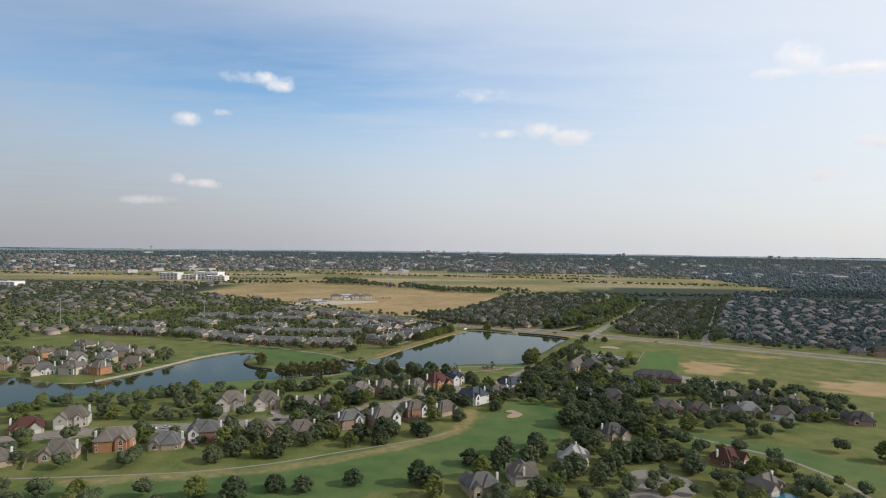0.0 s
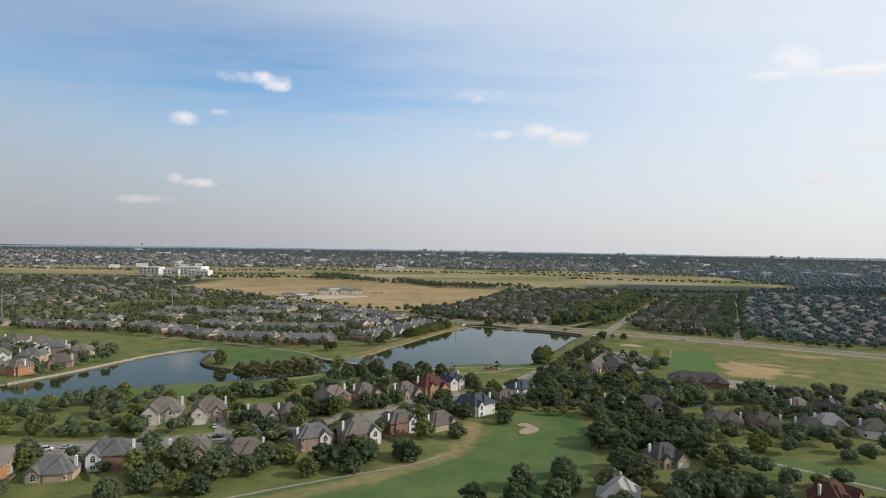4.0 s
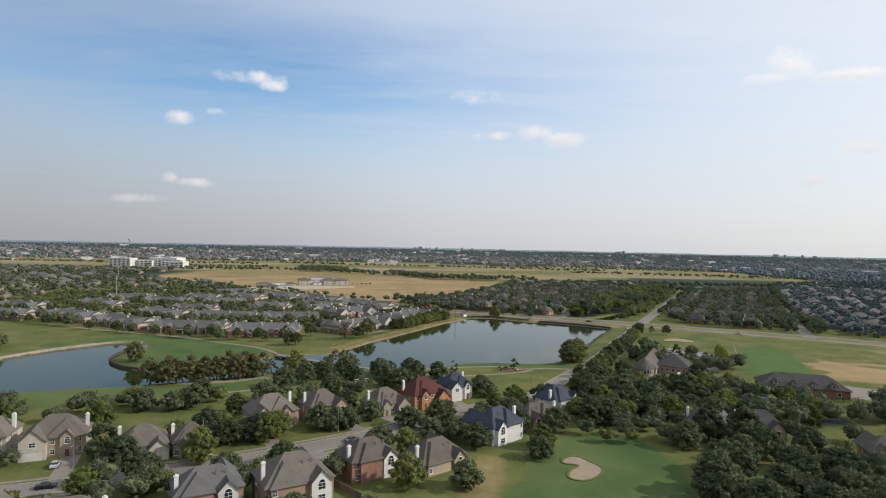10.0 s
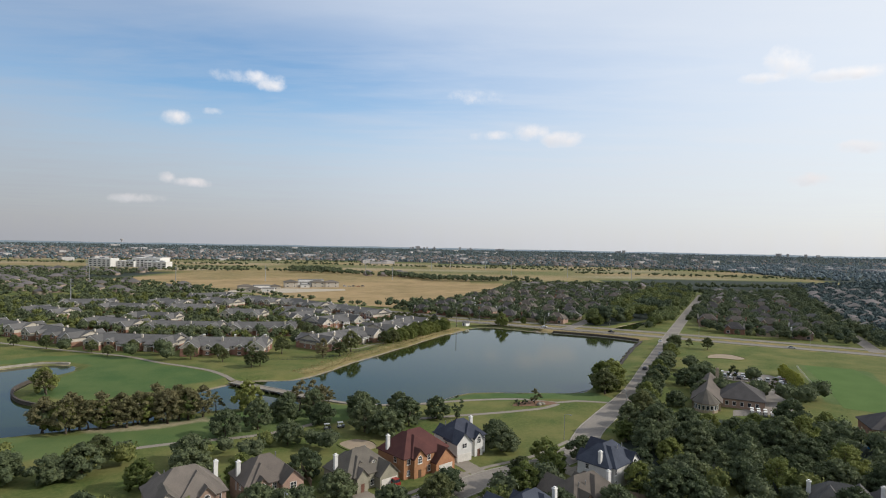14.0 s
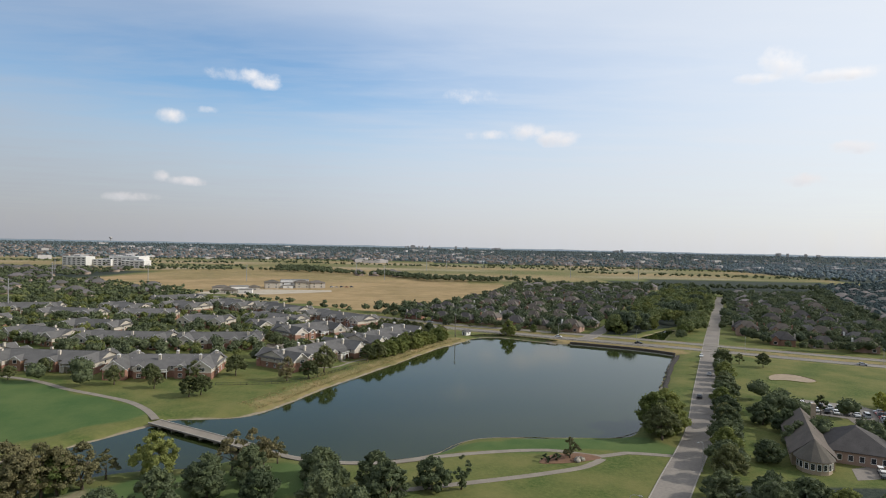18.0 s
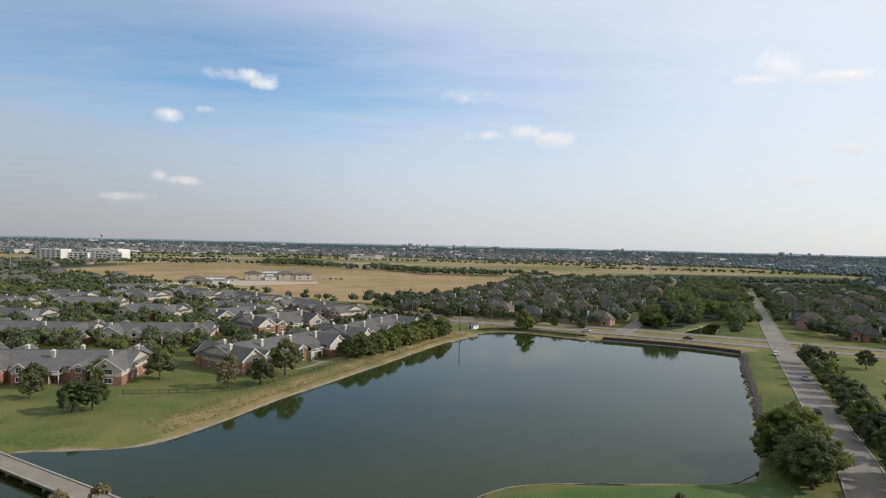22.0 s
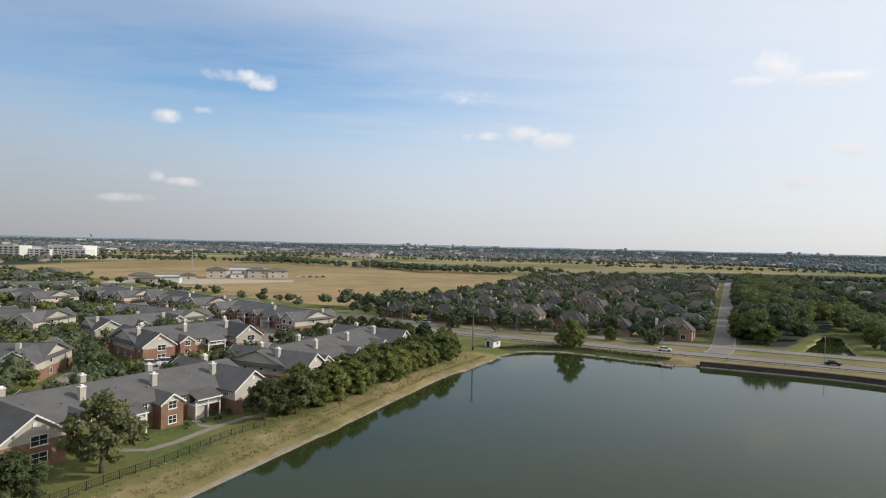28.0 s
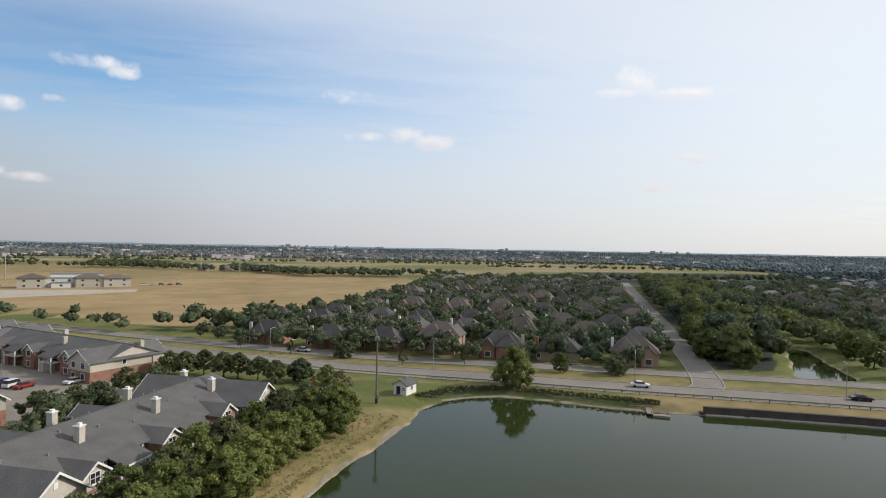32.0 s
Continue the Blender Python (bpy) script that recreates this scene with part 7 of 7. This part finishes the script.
def big_block(name, label, category, x, y, turn, boxes, roof=None):
    """Flat-roofed blocks with bands of windows: each (x, y, w, d, h)."""
    ob = thing(name, label, category, at=pose(x, y, 0, 0, 0, turn))
    for bx, by, w, d, h in boxes:
        part("wall", Mesh().box(bx - w / 2, by - d / 2, -0.5, bx + w / 2, by + d / 2, h), M_WALL["white"], ob)
        part("parapet", Mesh().box(bx - w / 2 - 0.3, by - d / 2 - 0.3, h, bx + w / 2 + 0.3, by + d / 2 + 0.3, h + 0.8), M_TRIM, ob)
        n = int(h / 4)
        for k in range(n):
            z = 1.2 + 4 * k
            for j in range(max(1, int(w / 9))):
                wx = bx - w / 2 + w * (j + 0.5) / max(1, int(w / 9))
                part("window", Mesh().box(wx - 2.8, by - d / 2 - 0.08, z, wx + 2.8, by - d / 2 + 0.05, z + 1.9), M_GLASS, ob)
        part("roof_plant", Mesh().box(bx - w / 8, by - d / 6, h + 0.8, bx + w / 8, by + d / 6, h + 3.2), M_METAL, ob)
    return ob


big_block("hospital", "white hospital of several flat-roofed blocks", "hospital", -650, 1390, -8, [(-85, 0, 52, 26, 17), (-38, 20, 40, 30, 12), (5, 30, 66, 34, 19), (42, -10, 36, 24, 12), (78, -40, 30, 22, 14)])


def low_block(label, x, y, turn, pieces):
    """Cream two-storey pieces under low dark hip roofs: each (x, y, w, d, h, hipped)."""
    ob = thing("school_building", label, "building", "buildings of the site in the field", at=pose(x, y, 0, 0, 0, turn))
    for bx, by, w, d, h, hipped in pieces:
        part("wall", Mesh().box(bx - w / 2, by - d / 2, -0.3, bx + w / 2, by + d / 2, h), M_WALL["cream" if hipped else "white"], ob)
        rf = Mesh()
        if hipped:
            hip_roof(rf, bx - w / 2, by - d / 2, bx + w / 2, by + d / 2, h, 0.34, 0.9)
        else:
            rf.box(bx - w / 2 - 0.3, by - d / 2 - 0.3, h, bx + w / 2 + 0.3, by + d / 2 + 0.3, h + 0.7)
        part("roof", rf, M_ROOF["taupe" if hipped else "pale"], ob)
        for z in ([1.7] if h < 6 else [1.7, 5.2]):
            n = max(1, int(w / 8))
            for j in range(n):
                window(ob, bx - w / 2 + w * (j + 0.5) / n, by - d / 2 - 0.02, z, 0, 1.9, 1.5, fine=False)


low_block("two-storey cream building under construction in the field", -182, 934, 20, [(-28, 0, 17, 16, 7.2, 1), (-10, 3, 20, 12, 6.4, 0), (8, 0, 18, 16, 7.2, 1), (26, -2, 18, 14, 6.8, 1), (0, 10, 34, 8, 9.2, 0), (-10, -7, 12, 6, 3.4, 0)])
low_block("low cream building at the site's edge", -240, 876, 24, [(-12, 0, 18, 12, 4.2, 1), (8, 2, 20, 12, 4.6, 0), (24, 0, 12, 12, 4.0, 1)])
low_block("low pale building in the dry field", -222, 842, 12, [(-9, 0, 16, 11, 3.8, 1), (8, 1, 14, 10, 4.2, 0)])
big_block("warehouse", "white flat warehouse beyond the town", "warehouse", -925, 1080, 0, [(0, 0, 60, 30, 12)])
solid("yard_construction", slab([(-262, 826), (-190, 832), (-128, 884), (-132, 904), (-215, 896), (-262, 850)], -0.1, 0.3), M_YARD, "pale graded yard of the building site", "yard")
tower = thing("water_tower", "white water tower on the horizon", "water tower", at=pose(-2330, 4400, 18))
part("stem", Mesh().tube((0, 0, -2), (0, 0, 30), 5, 4, 10), M_PALE, tower)
part("tank", Mesh().add(*blob(np.random.default_rng(2), (0, 0, 35), 11, 0.65, 6, 12, 0.0)), M_PALE, tower, smooth=True)


def pylon(x, y, tall):
    ob = thing("utility_pole", "thin grey transmission pole in open fields", "utility pole", "transmission poles", at=pose(x, y, 0))
    part("pole", Mesh().tube((0, 0, 0), (0, 0, tall), 0.55, 0.3, 6), M_METAL, ob)
    for k in range(3):
        part("crossarm", Mesh().box(-2.6, -0.12, tall - 1.5 - 2.5 * k, 2.6, 0.12, tall - 1.2 - 2.5 * k), M_METAL, ob)


for x, y, tall in ((-440, 529, 34), (-324, 640, 26), (-394, 994, 24), (-275, 1033, 24), (-32, 1479, 30), (13, 1640, 30), (100, 1611, 30), (133, 1331, 28), (-150, 1240, 24), (-90, 1130, 22), (-500, 960, 24), (-600, 1120, 24), (240, 1300, 26), (360, 1280, 26)):
    pylon(x, y, tall)

# the far distance, past the last ground that can be told apart
def backdrop(radius=4700.0, n=240):
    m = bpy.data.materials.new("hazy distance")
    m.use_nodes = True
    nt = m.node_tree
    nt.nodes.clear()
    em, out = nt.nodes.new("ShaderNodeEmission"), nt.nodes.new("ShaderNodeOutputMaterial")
    # horizon haze is put into this colour, and the ring glows by itself
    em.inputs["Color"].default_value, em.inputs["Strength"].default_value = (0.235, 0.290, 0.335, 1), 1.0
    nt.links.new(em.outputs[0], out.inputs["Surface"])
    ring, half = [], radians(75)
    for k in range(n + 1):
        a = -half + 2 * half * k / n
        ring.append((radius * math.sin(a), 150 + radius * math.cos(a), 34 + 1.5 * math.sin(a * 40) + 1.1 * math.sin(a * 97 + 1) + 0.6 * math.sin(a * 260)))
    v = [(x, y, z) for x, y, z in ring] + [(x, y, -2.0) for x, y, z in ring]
    solid("backdrop_distance", Mesh().add(v, [(k, k + 1, n + 2 + k, n + 1 + k) for k in range(n)]), m, "hazy blue-grey backdrop of wooded distance along the horizon", "backdrop")


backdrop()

# far city blocks and big sheds towards the horizon
city = np.random.default_rng(8)
boxes = Mesh()
for k in range(150):
    a, r = radians(city.uniform(-40, 40)), city.uniform(1900, 4300)
    x, y = r * math.sin(a), r * math.cos(a)
    z = FAR_RISE * float(ramp01(np.hypot(x, y - 200), 2300, 5200))
    boxes.obox(x, y, city.uniform(0, 3), city.uniform(16, 60), city.uniform(10, 26), z - 1, z + city.uniform(5, 10))
for k in range(40):
    a = radians(city.choice([-3, -2.2, -1, 2, 5, 16, 29, 31]) + city.uniform(-0.6, 0.6))
    x, y = 4750 * math.sin(a), 4750 * math.cos(a)
    z = FAR_RISE * float(ramp01(np.hypot(x, y - 200), 2300, 5200))
    boxes.obox(x, y, 0, city.uniform(8, 22), 12, z - 1, z + city.uniform(8, 26))
solid("distant_blocks", boxes, M_PALE, "pale sheds and towers near the horizon", "buildings", "stuff")

# ---- cars ----
def car(colour, x, y, turn, van=False):
    ob = thing("car", "parked %s %s" % (colour, "van with dark glass" if van else "saloon car with dark glass"), "van" if van else "car", "parked cars", at=pose(x, y, 0.06, 0, 0, turn))
    L2, W2 = 2.35, 0.92
    side = [(-L2, 0.35), (-L2, 0.85), (-1.45, 0.98), (1.0, 0.95), (L2 - 0.15, 0.78), (L2, 0.4)] if not van else [(-L2, 0.35), (-L2, 1.1), (-1.6, 1.12), (1.1, 1.1), (L2 - 0.1, 0.95), (L2, 0.4)]
    key = (colour, van)
    if key not in CAR_DATA:
        n = len(side)
        body = Mesh().add([(a, s * W2, z) for s in (-1, 1) for a, z in side], [tuple(range(n - 1, -1, -1)), tuple(range(n, 2 * n))] + [(k, (k + 1) % n, n + (k + 1) % n, n + k) for k in range(n)])
        top = 1.45 if not van else 1.85
        q = [(-1.5, 0.95), (-1.05, top), (0.35, top), (1.05, 0.95)] if not van else [(-2.2, 1.05), (-2.05, top), (0.5, top), (1.25, 1.05)]
        cab = Mesh().add([(a, s * (0.84 if z < 1.2 else 0.68), z) for s in (-1, 1) for a, z in q], [(3, 2, 1, 0), (4, 5, 6, 7), (0, 1, 5, 4), (2, 3, 7, 6)])
        rf = Mesh().box(q[1][0] - 0.05, -0.7, top - 0.02, q[2][0] + 0.05, 0.7, top + 0.05)
        wheel = Mesh().tube((0, -0.11, 0), (0, 0.11, 0), 0.33, 0.33, 10)
        CAR_DATA[key] = (body.data("body", M_CAR[colour]), cab.data("glass", M_GLASS), rf.data("roof", M_CAR[colour]), wheel.data("wheel", M_TYRE))
    body, cab, rf, wheel = CAR_DATA[key]
    part("body", body, None, ob)
    part("cabin_glass", cab, None, ob)
    part("roof", rf, None, ob)
    for a in (-1.45, 1.45):
        for s in (-1, 1):
            q = part("wheel", wheel, None, ob)
            q.matrix_basis = pose(a, s * 0.86, 0.33)
    return ob


CAR_DATA = {}
for colour, x, y, turn, van in (("black", -99, 207, 22, 0), ("silver", -106, 221, 112, 0), ("black", -7, 269, 40, 0), ("red", -15, 280, 130, 1), ("black", 99, 429, 63, 0), ("white", 139, 518, 63, 0), ("silver", 122, 471, 63, 0), ("white", 73, 576.5, -24, 0),
                                ("black", 118, 557, -26, 0), ("silver", -10, 636, -28, 0), ("white", -81, 538, 10, 0), ("white", -74, 566, 30, 1), ("silver", 216, 503, -28, 0), ("white", -62, 598, 60, 0), ("black", -56, 583, 60, 0), ("red", -50, 577, 60, 0),
                                ("white", -160, 187, 20, 1), ("white", -82, 535, 10, 1), ("white", -79, 538, 10, 1), ("silver", -73, 566, 30, 0), ("black", -78, 558, 30, 0), ("grey", -30, 247, 40, 0), ("silver", -154, 190, 20, 0), ("blue", -128, 200, 20, 0)):
    car(colour, x, y, turn, van)
tones = ["white", "silver", "black", "grey", "blue", "white", "red", "silver"]
lot_rng = random.Random(9)
for k in range(9):
    car(lot_rng.choice(tones), *(np.array([126, 425]) + E1 * 3.0 * k - E2 * 0.5), 64 + lot_rng.uniform(-3, 3), lot_rng.random() < 0.3)
for k in range(10):
    car(lot_rng.choice(tones), *(np.array([157, 411]) - E2 * 3.0 * k), -26 + lot_rng.uniform(-3, 3), lot_rng.random() < 0.3)


def golf_cart(x, y, turn):
    ob = thing("golf_cart", "small golf cart with a white roof canopy", "golf cart", "golf carts", at=pose(x, y, 0.06, 0, 0, turn))
    part("body", Mesh().box(-1.2, -0.6, 0.25, 1.2, 0.6, 0.62).box(0.55, -0.58, 0.62, 1.15, 0.58, 0.95), M_CAR["grey"], ob)
    part("seat", Mesh().box(-0.7, -0.55, 0.62, 0.1, 0.55, 0.85).box(-0.8, -0.55, 0.62, -0.62, 0.55, 1.2), M_TRIM, ob)
    part("roof", Mesh().box(-1.05, -0.62, 1.78, 0.75, 0.62, 1.86), M_TRIM, ob)
    for a in (-0.95, 0.65):
        for s in (-1, 1):
            part("post", Mesh().tube((a, s * 0.55, 0.6), (a, s * 0.55, 1.8), 0.03, 0.03, 6), M_DARKMETAL, ob)
            part("wheel", Mesh().tube((a, s * 0.5, 0.22), (a, s * 0.64, 0.22), 0.23, 0.23, 10), M_TYRE, ob)


for k in range(7):
    golf_cart(*(np.array([112, 350]) + E1 * 2.2 * (k % 4) + E2 * 3.4 * (k // 4)), 64)
for x, y in ((-40, 323), (-36, 325)):
    golf_cart(x, y, 20)
for k in range(7):
    car(lot_rng.choice(tones), *(np.array([132, 414]) + E1 * 3.0 * k), 64 + lot_rng.uniform(-3, 3), lot_rng.random() < 0.3)
for k in range(5):
    car(lot_rng.choice(tones), -140 + 6 * k, 950 + 2.0 * k, 12, k % 2 == 0)
for k in range(8):
    car(lot_rng.choice(tones), *(np.array([-90, 604]) + E1 * 3.0 * k), 66, lot_rng.random() < 0.3)


# ---- rough grass on the banks ----
def tuft_template(seed, n=14, tall=0.7):
    rng = np.random.default_rng(seed)
    v, f = [], []
    for k in range(n):
        a, r, h = rng.uniform(0, 6.283), rng.uniform(0, 0.45), tall * rng.uniform(0.5, 1.1)
        x, y, b = r * math.cos(a), r * math.sin(a), rng.uniform(0, 6.283)
        dx, dy, lx, ly = 0.07 * math.cos(b), 0.07 * math.sin(b), rng.uniform(-0.25, 0.25), rng.uniform(-0.25, 0.25)
        f.append(tuple(range(len(v), len(v) + 4)))
        v += [(x - dx, y - dy, 0), (x + dx, y + dy, 0), (x + lx + dx * 0.3, y + ly + dy * 0.3, h), (x + lx - dx * 0.3, y + ly - dy * 0.3, h)]
    return np.array(v), np.array(f)


def along(line, count, lo, hi, seed):
    rng = np.random.default_rng(seed)
    k = rng.uniform(0, len(line) - 1, count)
    i = k.astype(int)
    p = line[i] + (line[np.minimum(i + 1, len(line) - 1)] - line[i]) * (k - i)[:, None]
    return p + normals(line)[i] * rng.uniform(lo, hi, count)[:, None]


M_REED = material("bank grass", (0.40, 0.32, 0.16), (0.24, 0.21, 0.09), rough=0.9, scale=0.15, fine=1.5, vary=0.3, island=True, through_light=0.3)
TUFTS = [tuft_template(40 + k) for k in range(4)]
west_edge = smooth_line([(-64, 402), (-58, 413), (-49.5, 435), (-37.5, 460), (-20, 497.5), (-3.5, 533), (6, 548), (12, 559)], 2)
joined("bank_grass", TUFTS, np.concatenate([along(west_edge, 700, 1.4, 3.0, 1), along(west_edge, 1600, 2.0, 13, 2), along(smooth_line([(22, 575), (32, 578), (42, 575.5), (68, 559.5)], 2), 200, 1.0, 4, 3)]), M_REED, "tufts of dry ochre bank grass", "grass", 3, (0.25, 0.7))
M_BANK = material("bank shrubs", (0.085, 0.095, 0.040), (0.045, 0.05, 0.024), rough=0.9, scale=0.3, fine=2, vary=0.3, island=True, through_light=0.25)
BRUSH = [tuft_template(60 + k, 26, 0.75) for k in range(4)]
joined("bank_brush", BRUSH, along(smooth_line([(18, 573), (24, 577), (32, 579), (42, 576), (68, 560)], 2), 1100, -0.3, 4.0, 6), M_BANK, "dark brush on the lake's north bank", "brush", 4, (0.25, 0.65))
pool = solid("swimming_pool", slab(smooth_line([(133, 112), (141, 112), (143, 117), (139, 121), (133, 119)], 1.5, True), -0.4, 0.07), M_POOL, "small blue garden swimming pool", "swimming pool", "")
part("pool_edge", ribbon(smooth_line([(133, 112), (141, 112), (143, 117), (139, 121), (133, 119), (133, 112)], 1.5), 0.5, -0.2, 0.10), M_PATH, pool)
